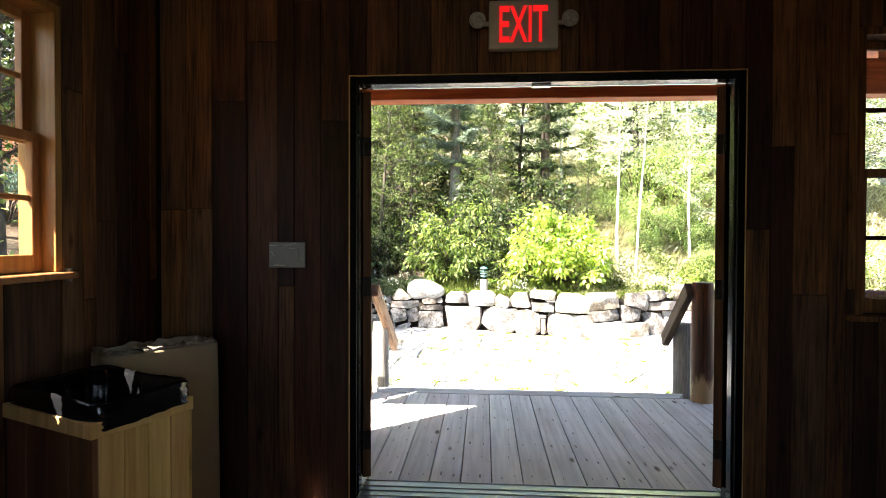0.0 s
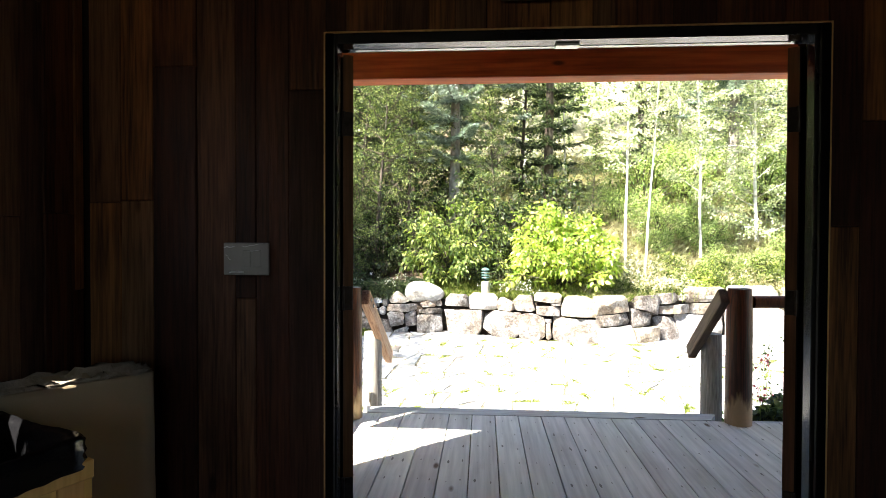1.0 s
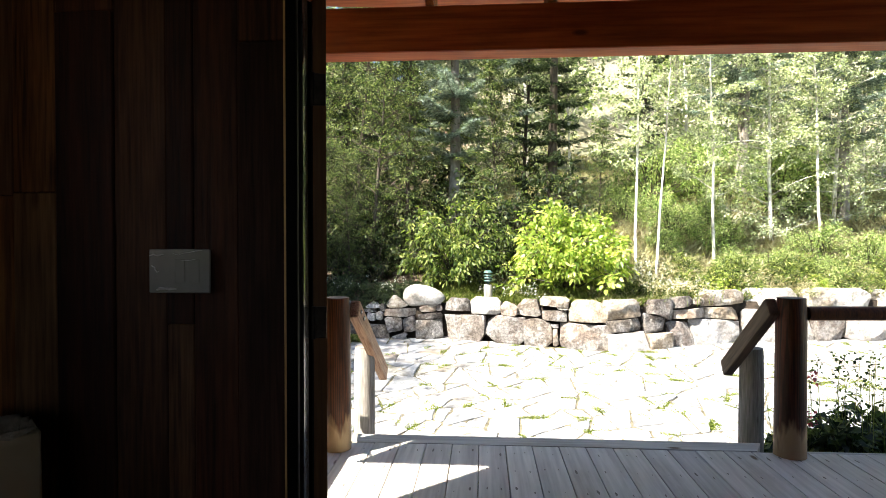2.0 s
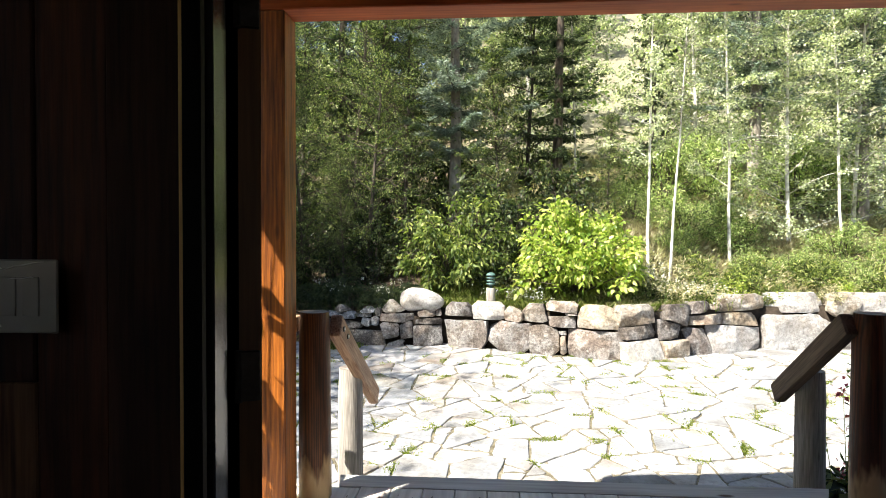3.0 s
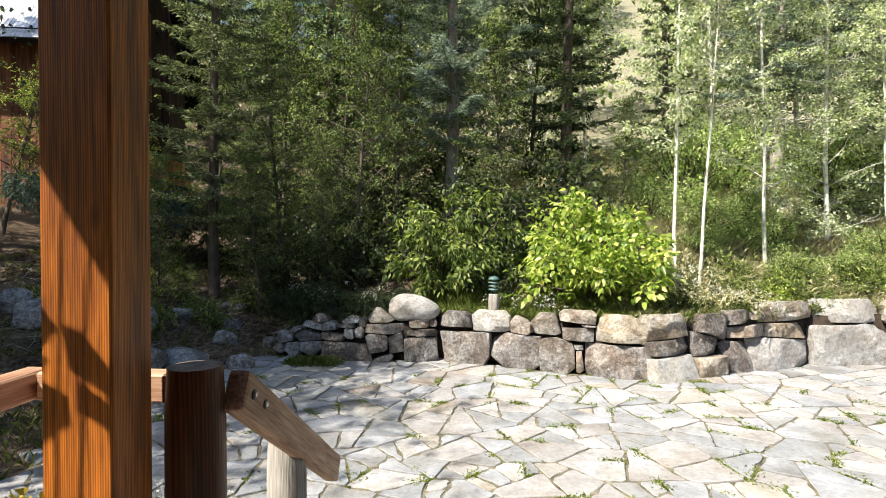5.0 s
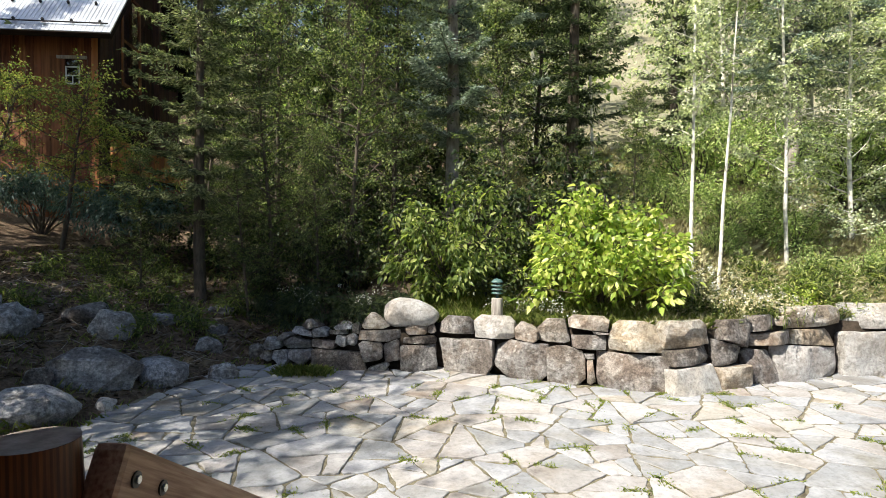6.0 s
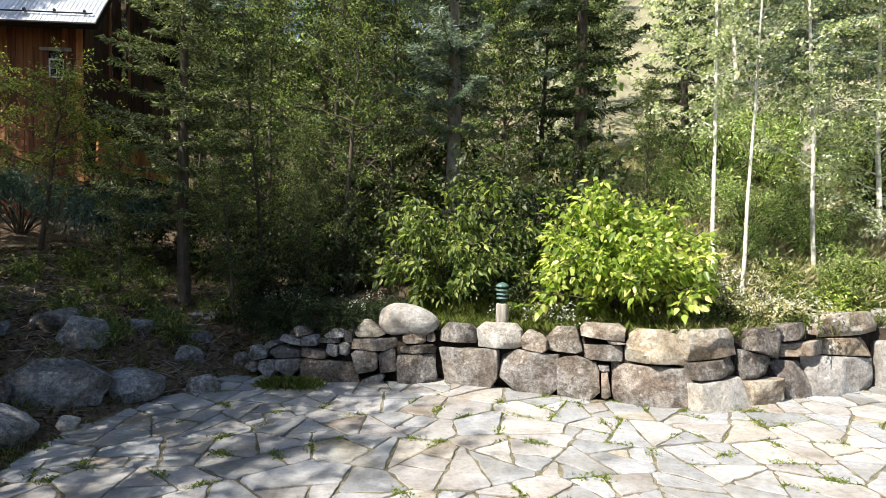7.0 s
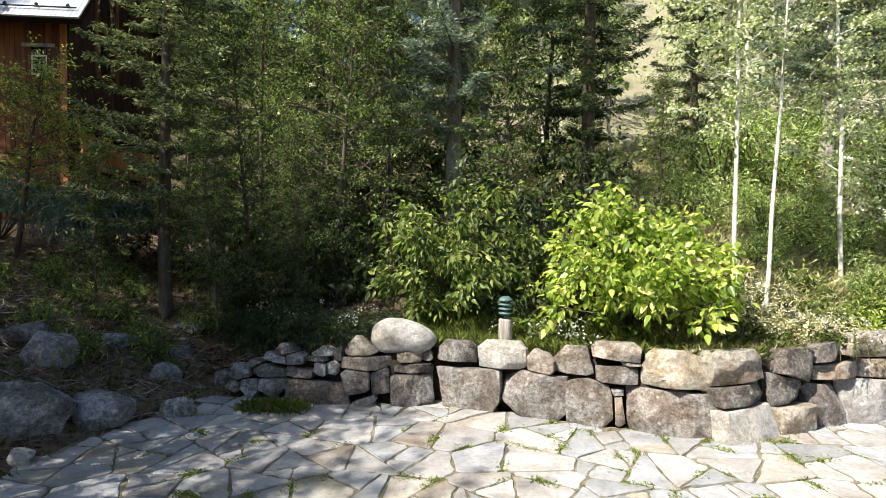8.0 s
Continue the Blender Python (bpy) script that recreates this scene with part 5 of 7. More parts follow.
# ---- the house up the slope ----
def house():
    yaw = 10.5
    o = thing("house", (-10.3, 15.3, 0.0), "brown board-sided house with a galvanised metal roof", "house", yaw=yaw)
    base, eave, L, D = 0.6, 7.1, 8.0, 6.0
    part("foundation", box(-L, -0.02, 0.02, D, base, 1.75, 0.01), STONES[0], o, "grey stone foundation")
    part("wall", box(-L, 0, 0.03, D, 1.752, eave, 0.0), BACKING, o)
    r = random.Random(2)
    x = -L
    while x < -0.06:
        w = min(r.uniform(0.16, 0.26), -x)
        wx = (-0.90, -0.34)  # window bay
        if x < wx[0] < x + w:
            w = wx[0] - x
        if x < wx[1] < x + w:
            w = wx[1] - x
        segs = [(1.76, 5.14), (5.8, eave)] if wx[0] - 0.001 <= x < wx[1] - 0.001 else [(1.76, eave)]
        for a, b in segs:
            part("siding_board", box(x + 0.004, x + w - 0.004, 0.0, 0.028, a, b, 0.004), SIDING, o)
        x += w
    y = 0.03
    while y < D - 0.06:
        w = min(r.uniform(0.16, 0.26), D - y)
        # gable boards take the shaded tone
        part("siding_board", box(0.001, 0.028, y + 0.004, y + w - 0.004, 1.76, eave + 1.15 * min(y, D - y), 0.004), SIDING_SHADED, o)
        y += w
    gable = bmesh.new()
    tri = [gable.verts.new((xx, yy, zz)) for xx in (-0.02, -0.001) for yy, zz in ((0.03, eave), (D / 2, eave + D / 2 * 1.2), (D, eave))]
    gable.faces.new(tri[:3])
    gable.faces.new(tri[3:])
    part("gable", gable, BACKING, o)
    # window in the front wall
    win = new("window")
    win.parent = o
    part("casing", box(-0.98, -0.26, -0.05, -0.001, 5.80, 5.88, 0.006), GREY_LOG, win, "grey weathered drip board")
    for a, b in ((-0.90, -0.80), (-0.44, -0.34)):
        part("casing", box(a, b, -0.02, 0.03, 5.14, 5.795, 0.006), SIDING, win)
    for a, b in ((-0.795, -0.765), (-0.475, -0.445)):
        part("frame", box(a, b, 0.0, 0.03, 5.16, 5.62, 0.004), WHITE_PAINT, win, "white window frame")
    for a, b in ((5.16, 5.20), (5.38, 5.40), (5.59, 5.62)):
        part("frame", box(-0.764, -0.476, 0.0, 0.03, a, b, 0.003), WHITE_PAINT, win)
    part("frame", box(-0.628, -0.612, 0.002, 0.028, 5.201, 5.379, 0.002), WHITE_PAINT, win)
    part("pane", box(-0.80, -0.44, 0.0285, 0.0295, 5.14, 5.795), GLASS, win, "dark window glass")
    # roof planes with standing ribs and snow guards
    for s in (0, 1):
        rf = new("roof")
        rf.parent = o
        pitch = math.atan(1.2)
        run = (D / 2 + 0.75) / math.cos(pitch)
        m = Matrix.Translation((0, -0.75, eave - 0.9 + 0.02)) @ Matrix.Rotation(pitch, 4, "X") if s == 0 else Matrix.Translation((0, D + 0.75, eave - 0.88)) @ Matrix.Rotation(radians(180), 4, "Z") @ Matrix.Rotation(pitch, 4, "X")
        rf.matrix_basis = m
        x0, x1 = (-L - 0.6, 0.62) if s == 0 else (-0.62, L + 0.6)
        part("sheet", box(x0, x1, 0, run, 0.0, 0.05, 0.004), ROOFING, rf)
        part("soffit", box(x0 + 0.02, x1 - 0.02, 0.02, run, -0.14, -0.002), BACKING, rf)
        # near-black board stands in for the shadow line under the eave
        part("shade_fascia", box(x0, x1, -0.03, -0.002, -0.10, 0.03, 0.004), BACKING, rf)
        if s == 0:
            x = x0 + 0.12
            while x < x1:
                part("rib", box(x, x + 0.012, 0.0, run, 0.051, 0.057), ROOFING, rf)
                x += 0.10
            for row in range(5):
                for k in range(14):
                    xx = x0 + 0.3 + 0.66 * k + 0.33 * (row % 2)
                    if xx < x1 - 0.2:
                        part("snow_guard", box(xx, xx + 0.05, 0.35 + 0.85 * row, 0.42 + 0.85 * row, 0.051, 0.13, 0.008), SCREW, rf)
            part("snow_bar", box(x0 + 0.2, x1 - 0.1, 0.28, 0.31, 0.09, 0.12, 0.004), SCREW, rf)
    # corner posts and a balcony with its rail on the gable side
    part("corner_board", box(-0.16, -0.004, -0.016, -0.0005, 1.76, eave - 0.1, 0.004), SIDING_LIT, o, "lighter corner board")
    # added upright, in the gable's shaded tone
    part("barge_post", box(0.36, 0.54, 2.7, 2.9, 4.7, eave + 2.6, 0.01), SIDING_SHADED, o)
    balcony = new("balcony")
    balcony.parent = o
    balcony.location.z = 0.5
    part("floor_beam", box(0.03, 0.4, -0.05, D, 2.15, 2.35, 0.01), SIDING, balcony)
    part("top_rail", box(0.22, 0.34, -0.05, D, 3.35, 3.47, 0.008), BACKING, balcony)
    part("bottom_rail", box(0.25, 0.31, -0.05, D, 2.45, 2.52, 0.006), BACKING, balcony)
    for k in range(14):
        # balusters get no sun here, so their colour carries it
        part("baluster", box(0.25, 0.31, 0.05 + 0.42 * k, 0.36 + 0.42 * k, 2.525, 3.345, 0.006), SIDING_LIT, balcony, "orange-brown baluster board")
    side = new("window")
    side.parent = o
    for a, b, c, d in ((1.30, 1.40, 5.5, 8.2), (2.50, 2.60, 5.5, 8.2), (1.401, 2.499, 8.1, 8.2), (1.401, 2.499, 5.5, 5.6), (1.401, 2.499, 6.75, 6.82)):
        part("frame", box(0.03, 0.07, a, b, c, d, 0.004), SIDING, side)
    part("pane", box(0.030, 0.036, 1.40, 2.50, 5.6, 8.1), GLASS, side, "tall glass that mirrors trees and sky")


house()


# ---- plants ----
def grow_limbs(rng, trunk, t0, t1, count, reach, up, seg=5, droop=0.0):
    """Limbs that leave the trunk between t0 and t1 of its length."""
    out = []
    n = len(trunk) - 1
    for k in range(count):
        t = t0 + (t1 - t0) * (k + rng.random()) / count
        f = t * n
        i = min(int(f), n - 1)
        p = trunk[i] * (1 - (f - i)) + trunk[i + 1] * (f - i)
        az = k * 2.4 + rng.normal(0, 0.4)
        rel = (t - t0) / (t1 - t0 + 1e-6)
        ln = reach * (0.55 + 0.45 * math.sin(math.pi * min(1, 0.25 + 0.75 * rel))) * (1.05 - 0.55 * rel) * rng.uniform(0.75, 1.2)
        a = np.array([math.cos(az), math.sin(az), up + 0.5 * rel + rng.normal(0, 0.12)])
        a /= np.linalg.norm(a)
        pts = [p]
        for s in range(seg):
            a = a + rng.normal(0, 0.12, 3) + np.array([0, 0, -droop])
            a /= np.linalg.norm(a)
            pts.append(pts[-1] + a * ln / seg)
        out.append(np.array(pts))
    return out


def broadleaf_meshes(seed, height, radius, lo, reach, limbs, n, leaf, ratio=0.75, up=0.5, spread=0.22, lean=(0, 0), sides=8):
    rng = np.random.default_rng(seed)
    k = np.linspace(0, 1, 9)
    wob = np.cumsum(rng.normal(0, 0.02, (9, 2)), axis=0) * height * 0.12
    trunk = np.column_stack([k * lean[0] + wob[:, 0], k * lean[1] + wob[:, 1], k * height])
    trunk[0, :2] = 0
    runs = [(trunk, radius * (1.12 - 0.98 * k))]
    lm = grow_limbs(rng, trunk, lo, 0.97, limbs, reach, up)
    wood = []
    twig_pts, spans, loose = [], [], spread >= 0.3
    for p in lm:
        wood.append((p, np.linspace(radius * 0.32, radius * 0.06, len(p))))
        for q in p[1:]:
            for _ in range(3 if loose else 2):
                d = rng.normal(0, 1, 3) * np.array([1, 1, 0.6]) + np.array([0, 0, 0.25])
                d /= np.linalg.norm(d)
                e = q + d * reach * (rng.uniform(0.12, 0.32) if loose else rng.uniform(0.14, 0.40))
                spans.append((q, e))
                wood.append((np.array([q, (q + e) / 2 + rng.normal(0, 0.02, 3), e]), np.array([radius * 0.08, radius * 0.06, radius * 0.03])))
                twig_pts += [q * 0.4 + e * 0.6, e]
    if not loose:  # sprays: leaves in rows along each twig, some twigs bare
        spans = np.array([sp for sp in spans if rng.random() > 0.38])
        pick = rng.integers(0, len(spans), n)
        u = rng.uniform(0.2, 1.05, n)[:, None]
        a, b = spans[pick, 0], spans[pick, 1]
        off = rng.normal(0, 0.02 + 0.16 * spread * reach, (n, 3)) * np.array([1, 1, 0.55])
        base = a + (b - a) * u + off
        way = (b - a) / (np.linalg.norm(b - a, axis=1, keepdims=True) + 1e-9) * 0.9 + off * 9 + rng.normal(0, 0.45, (n, 3)) + np.array([0, 0, -0.3])
        return (tubes("trunk", runs, sides), tubes("limbs", wood, 4), leaf_mesh("crown", rng, base, way, leaf * rng.uniform(0.7, 1.3, n), ratio))
    twig_pts = np.array(twig_pts + [trunk[-1]] * 3)
    pick = twig_pts[rng.integers(0, len(twig_pts), n)]
    base = pick + rng.normal(0, spread * reach * 0.5, (n, 3)) * np.array([1, 1, 0.8])
    way = rng.normal(0, 1, (n, 3)) + np.array([0, 0, -0.35]) + 0.8 * (base - pick) / (spread * reach)
    return (tubes("trunk", runs, sides), tubes("limbs", wood, 4), leaf_mesh("crown", rng, base, way, leaf * rng.uniform(0.7, 1.25, n), ratio))


def fill_bush(seed, w, h, n, leaf, ratio=0.5, stems=26, spread=0.12, hang=0.4):
    """A bush of arching stems that fork into twigs, with a spray of leaves at each twig."""
    rng = np.random.default_rng(seed)
    runs, ends = [], []
    for k in range(stems):
        az, el = k * 2.4 + rng.normal(0, 0.4), rng.uniform(0.12, 1.15) if k % 3 else rng.uniform(1.0, 1.45)
        ln = rng.uniform(0.75, 1.12)
        tip = np.array([math.cos(az) * math.sin(el) * w / 2, math.sin(az) * math.sin(el) * w / 2, h * math.cos(el) * 0.96 + 0.06]) * ln
        mid = tip * np.array([0.42, 0.42, 0.62]) + rng.normal(0, 0.05, 3)
        runs.append((np.array([rng.normal(0, 0.05, 3) * np.array([1, 1, 0]), mid, tip]), np.array([0.014, 0.010, 0.004])))
        for _ in range(9):
            u = rng.uniform(0.25, 1.0)
            q = mid * (1 - u) + tip * u if u > 0.4 else mid * u * 2
            d = rng.normal(0, 1, 3) * np.array([1, 1, 0.7])
            e = q + d / np.linalg.norm(d) * rng.uniform(0.12, 0.36) * (w / 2.4)
            runs.append((np.array([q, (q + e) / 2 + rng.normal(0, 0.015, 3), e]), np.array([0.005, 0.004, 0.002])))
            ends += [e, e, (q + e) / 2]
    ends = np.array(ends)
    pick = ends[rng.integers(0, len(ends), n)]
    off = rng.normal(0, spread * 0.6, (n, 3))
    base = pick + off
    base[:, 2] = np.maximum(base[:, 2], 0.03 + rng.random(n) * 0.1)
    way = off / spread + rng.normal(0, 0.6, (n, 3)) + base * np.array([0.5, 0.5, 0.1]) + np.array([0, 0, -hang])
    return (None, tubes("limbs", runs, 4), leaf_mesh("crown", rng, base, way, leaf * rng.uniform(0.55, 1.25, n), ratio, 0.1, 0.2, True))


def plant_tree(name, meshes, mats, x, y, label, category, group, yaw=0.0, scale=1.0, sink=0.08):
    o = thing(name, (x, y, gz(x, y) - sink), label, category, group, yaw=yaw)
    o.scale = (scale, scale, scale)
    for nm, me, mt in zip(("trunk", "limbs", "crown"), meshes, mats):
        if me is None:
            continue
        if not me.materials:
            me.materials.append(mt)
            if nm != "crown":
                me.polygons.foreach_set("use_smooth", [True] * len(me.polygons))
        ob = new({"limbs": "branchwork"}.get(nm, nm), me)
        ob.parent = o
        if nm == "limbs":
            ob["kind"] = "stuff"
    return o


def conifer_meshes(seed, height, radius, bare, reach, n_whorl, per, needle=0.15, droop=0.12, density=1.0, ratio=0.22, fan=0.31):
    rng = np.random.default_rng(seed)
    k = np.linspace(0, 1, 10)
    trunk = np.column_stack([np.cumsum(rng.normal(0, 0.006, 10)) * height * 0.3, np.cumsum(rng.normal(0, 0.006, 10)) * height * 0.3, k * height])
    trunk[0, :2] = 0
    wood, bases, ways = [], [], []
    for w in range(n_whorl):
        t = bare + (0.99 - bare) * w / (n_whorl - 1)
        c = np.array([np.interp(t, k, trunk[:, 0]), np.interp(t, k, trunk[:, 1]), t * height])
        rel = (t - bare) / (1 - bare)
        for b in range(per):
            az = 2 * math.pi * (b + rng.random() * 0.7) / per + w * 0.9
            ln = reach * (1 - rel) ** 0.8 * rng.uniform(0.6, 1.12) * min(1, 0.72 + rel * 1.4) + 0.12
            out = np.array([math.cos(az), math.sin(az), 0])
            side = np.array([-math.sin(az), math.cos(az), 0])
            m = 7
            s = np.linspace(0, 1, m)
            pts = c + out * (s * ln)[:, None] + np.array([0, 0, 1.0]) * ((0.10 - droop * 2.2 * (1 - rel)) * s * ln + droop * 1.6 * s ** 2.5 * ln)[:, None]
            wood.append((pts, np.linspace(0.006 + 0.008 * ln, 0.003, m)))
            cnt = max(6, int(ln * 30 * density))
            u = rng.uniform(0.05, 1.0, cnt)
            stem = np.column_stack([np.interp(u, s, pts[:, i]) for i in range(3)])
            sd = rng.choice((-1.0, 1.0), cnt)
            sl = (0.07 + fan * ln * (1 - u)) * rng.uniform(0.5, 1.0, cnt)
            for f in (0.15, 0.5, 0.85):
                bp = stem + side * (sd * sl * f)[:, None] + out * (sl * f * 0.55)[:, None] + rng.normal(0, 0.02, (cnt, 3)) - np.array([0, 0, 1.0]) * (0.25 * sl * f)[:, None]
                bases.append(bp)
                ways.append(side * sd[:, None] * 0.8 + out * 0.8 + rng.normal(0, 0.45, (cnt, 3)))
            tipn = 3
            bases.append(np.repeat(pts[-1:], tipn, 0) + rng.normal(0, 0.02, (tipn, 3)))
            ways.append(out + rng.normal(0, 0.3, (tipn, 3)))
    base, way = np.concatenate(bases), np.concatenate(ways)
    return (tubes("trunk", [(trunk, radius * (1.1 - 1.04 * k))], 10), tubes("limbs", wood, 4), leaf_mesh("crown", rng, base, way, needle * rng.uniform(0.7, 1.3, len(base)), ratio, 0.05, 0.1))


def shrub_meshes(seed, w, h, n, leaf, ratio=0.5, stems=14, hang=0.5, lumps=9, hollow=0.55, lift=0.0):
    """Stems fan out from one root; leaves lie in lumps over an uneven dome."""
    rng = np.random.default_rng(seed)
    lump = []
    for k in range(lumps):
        az, el = k * 2.4 + rng.normal(0, 0.3), math.acos(1 - rng.random() * 1.0)
        rr = rng.uniform(0.6, 0.95)
        lump.append((np.array([math.cos(az) * math.sin(el) * w / 2 * rr, math.sin(az) * math.sin(el) * w / 2 * rr * 0.85, h * (0.18 + lift + (0.62 - lift) * math.cos(el) * rr)]), rng.uniform(0.24, 0.42)))
    runs = []
    for k in range(stems):
        c = lump[k % lumps][0] + rng.normal(0, 0.08 * w, 3)
        mid = c * np.array([0.35, 0.35, 0.55]) + rng.normal(0, 0.04, 3)
        runs.append((np.array([rng.normal(0, 0.04, 3) * np.array([1, 1, 0]), mid, c]), np.array([0.016, 0.012, 0.004]) * (0.6 + w / 3)))
    idx = rng.integers(0, lumps, n)
    cen, rad = np.array([l[0] for l in lump])[idx], np.array([l[1] for l in lump])[idx]
    d = rng.normal(0, 1, (n, 3))
    d /= np.linalg.norm(d, axis=1, keepdims=True)
    r = rad * rng.uniform(hollow, 1.08, n) ** 0.7
    base = cen + d * r[:, None] * np.array([w * 0.62, w * 0.62, h * 0.62])
    base[:, 2] = np.maximum(base[:, 2], 0.04 + rng.random(n) * 0.08)
    way = d * 0.8 + rng.normal(0, 0.55, (n, 3)) + np.array([0, 0, -hang])
    return (None, tubes("limbs", runs, 5), leaf_mesh("crown", rng, base, way, leaf * rng.uniform(0.65, 1.25, n), ratio, 0.1, 0.2))


def plant_shrub(name, meshes, mats, x, y, label, group="shrubs", yaw=0.0, scale=1.0, category="shrub"):
    return plant_tree(name, meshes, mats, x, y, label, category, group, yaw, scale, 0.05)


def grass(name, seed, n, x0, x1, y0, y1, lo, hi, mat, label, keep=None, lean=0.36, ratio=0.018):
    rng = np.random.default_rng(seed)
    c = np.column_stack([rng.uniform(x0, x1, n // 9), rng.uniform(y0, y1, n // 9)])
    p = c[rng.integers(0, len(c), n)] + rng.normal(0, 0.05, (n, 2))
    if keep:
        p = p[keep(p[:, 0], p[:, 1])]
    base = np.column_stack([p, plant_z(p[:, 0], p[:, 1]) - 0.01])
    way = np.column_stack([rng.normal(0, lean, (len(p), 2)), np.ones(len(p))])
    me = leaf_mesh(name, rng, base, way, rng.uniform(lo, hi, len(p)), ratio, 0.02, 0.3)
    return tagged(finish(name, me, mat), label, "grass", kind="stuff")


behind = lambda x, y: (x > -3.6) & (y > wall_y(x) + 0.2)  # noqa: E731
slope = lambda x, y: ((-(x + 4.6) * 0.855 + (y - 7.7) * 0.52 > 0.1) | (x < -4.8)) & (x < -3.4)  # noqa: E731

# conifers
BLUE = conifer_meshes(11, 13.0, 0.15, 0.19, 2.1, 22, 5, 0.09, 0.07, 6.0, 0.28, 0.2)
DARKFIR = conifer_meshes(12, 11.0, 0.13, 0.10, 1.2, 22, 5, 0.085, 0.16, 4.6, 0.28, 0.16)
plant_tree("spruce_tree", BLUE, (TRUNK_GREY, TRUNK_DARK, NEEDLE_BLUE), -1.15, 13.0, "tall blue spruce with a bare grey lower trunk", "tree", "conifers")
plant_tree("fir_tree", DARKFIR, (TRUNK_DARK, TRUNK_DARK, NEEDLE_DARK), 1.35, 13.2, "slim dark green fir behind the bushes", "tree", "conifers")
LEFTSPRUCE = conifer_meshes(13, 10.0, 0.10, 0.16, 1.5, 22, 5, 0.08, 0.10, 4.5, 0.28, 0.17)
plant_tree("spruce_tree", LEFTSPRUCE, (TRUNK_DARK, TRUNK_DARK, NEEDLE_OLIVE), -5.55, 11.1, "dark green spruce near the house", "tree", "conifers")
for x, y, s, yw in ((8.6, 13.4, 0.9, 40), (10.5, 17.5, 1.15, 100), (7.4, 16.4, 1.1, 320)):
    plant_tree("spruce_tree", BLUE, (TRUNK_GREY, TRUNK_DARK, NEEDLE_BLUE), x, y, "blue-green spruce on the slope", "tree", "conifers", yw, s)
for x, y, s, yw in ((-3.4, 16.5, 1.2, 70), (-9.5, 19.5, 1.5, 20), (-5.5, 20.0, 1.4, 250), (-14.5, 12.0, 1.1, 10), (5.2, 18.5, 0.9, 190)):
    plant_tree("fir_tree", DARKFIR, (TRUNK_DARK, TRUNK_DARK, NEEDLE_DARK), x, y, "dark green fir in the wood", "tree", "conifers", yw, s)

# aspens and other leafy trees
ASPEN_A = broadleaf_meshes(21, 8.5, 0.030, 0.27, 1.05, 34, 9000, 0.052, 0.9, 0.5, 0.2, (0.25, 0.3))
ASPEN_B = broadleaf_meshes(22, 10.0, 0.033, 0.17, 1.25, 36, 11000, 0.052, 0.9, 0.45, 0.2, (-0.3, 0.2))
ASPEN_C = broadleaf_meshes(23, 8.0, 0.045, 0.03, 1.5, 42, 13000, 0.055, 0.8, 0.35, 0.2, (0.2, 0.2))
for x, y, me, s, yw in ((2.55, 9.62, ASPEN_A, 0.95, 0), (4.45, 10.75, ASPEN_B, 0.9, 30), (7.0, 11.4, ASPEN_A, 1.0, 70), (1.95, 13.9, ASPEN_A, 1.1, 150), (9.2, 10.8, ASPEN_A, 1.0, 290)):
    plant_tree("aspen_tree", me, (ASPEN_BARK, ASPEN_BARK, LEAF_ASPEN), x, y, "young aspen with a white trunk and pale green leaves", "tree", "aspens", yw, s)
for x, y, s, yw in ((6.1, 11.8, 0.9, 200), (8.0, 12.8, 0.95, 320), (9.4, 14.0, 1.1, 75), (6.2, 17.6, 1.4, 100), (8.6, 17.6, 1.4, 230), (11.6, 12.4, 1.1, 20), (-1.2, 18.4, 1.3, 300), (1.2, 19.4, 1.5, 130), (12.0, 17.0, 1.4, 60), (6.6, 20.0, 1.5, 280), (10.4, 21.0, 1.6, 160)):
    plant_tree("aspen_tree", ASPEN_C, (ASPEN_BARK, ASPEN_BARK, LEAF_ASPEN), x, y, "bushy aspen leafed down to the ground in sunlight", "tree", "aspens", yw, s)
BARE = broadleaf_meshes(25, 5.6, 0.027, 0.45, 0.75, 12, 60, 0.05, 0.9, 1.6, 0.2, (0.3, 0.1))
plant_tree("bare_sapling", BARE, (ASPEN_BARK, DEAD_WOOD, LEAF_ASPEN), 2.95, 9.75, "nearly leafless white-trunked sapling", "tree", "aspens", 0)
THICKET_A = broadleaf_meshes(31, 6.5, 0.05, 0.08, 1.5, 50, 15000, 0.050, 0.6, 0.45, 0.13, (0.4, 0.0))
THICKET_B = broadleaf_meshes(32, 7.5, 0.06, 0.10, 1.7, 52, 17000, 0.050, 0.6, 0.4, 0.13, (-0.5, 0.2))
for x, y, me, s, yw in ((-3.0, 11.6, THICKET_A, 0.95, 0), (-4.5, 12.0, THICKET_B, 0.72, 60), (-2.3, 12.6, THICKET_B, 0.9, 140), (-4.0, 14.3, THICKET_B, 1.2, 220), (-5.4, 14.6, THICKET_A, 1.2, 300),
                        (-7.2, 14.6, THICKET_A, 0.8, 20), (-4.5, 10.7, THICKET_A, 0.5, 200), (-3.3, 10.8, THICKET_B, 0.42, 330), (-6.3, 10.5, THICKET_A, 0.42, 120), (-2.4, 15.2, THICKET_A, 1.3, 100), (-7.0, 17.5, THICKET_B, 1.2, 260)
                        ):
    plant_tree("leafy_tree", me, (TRUNK_DARK, TRUNK_DARK, LEAF_MID), x, y, "slender dark-stemmed tree in a dense green thicket", "tree", "thicket trees", yw, s)
THICKET_C = broadleaf_meshes(33, 5.5, 0.05, 0.08, 1.3, 44, 11000, 0.058, 0.6, 0.45, 0.13, (0.3, 0.0))
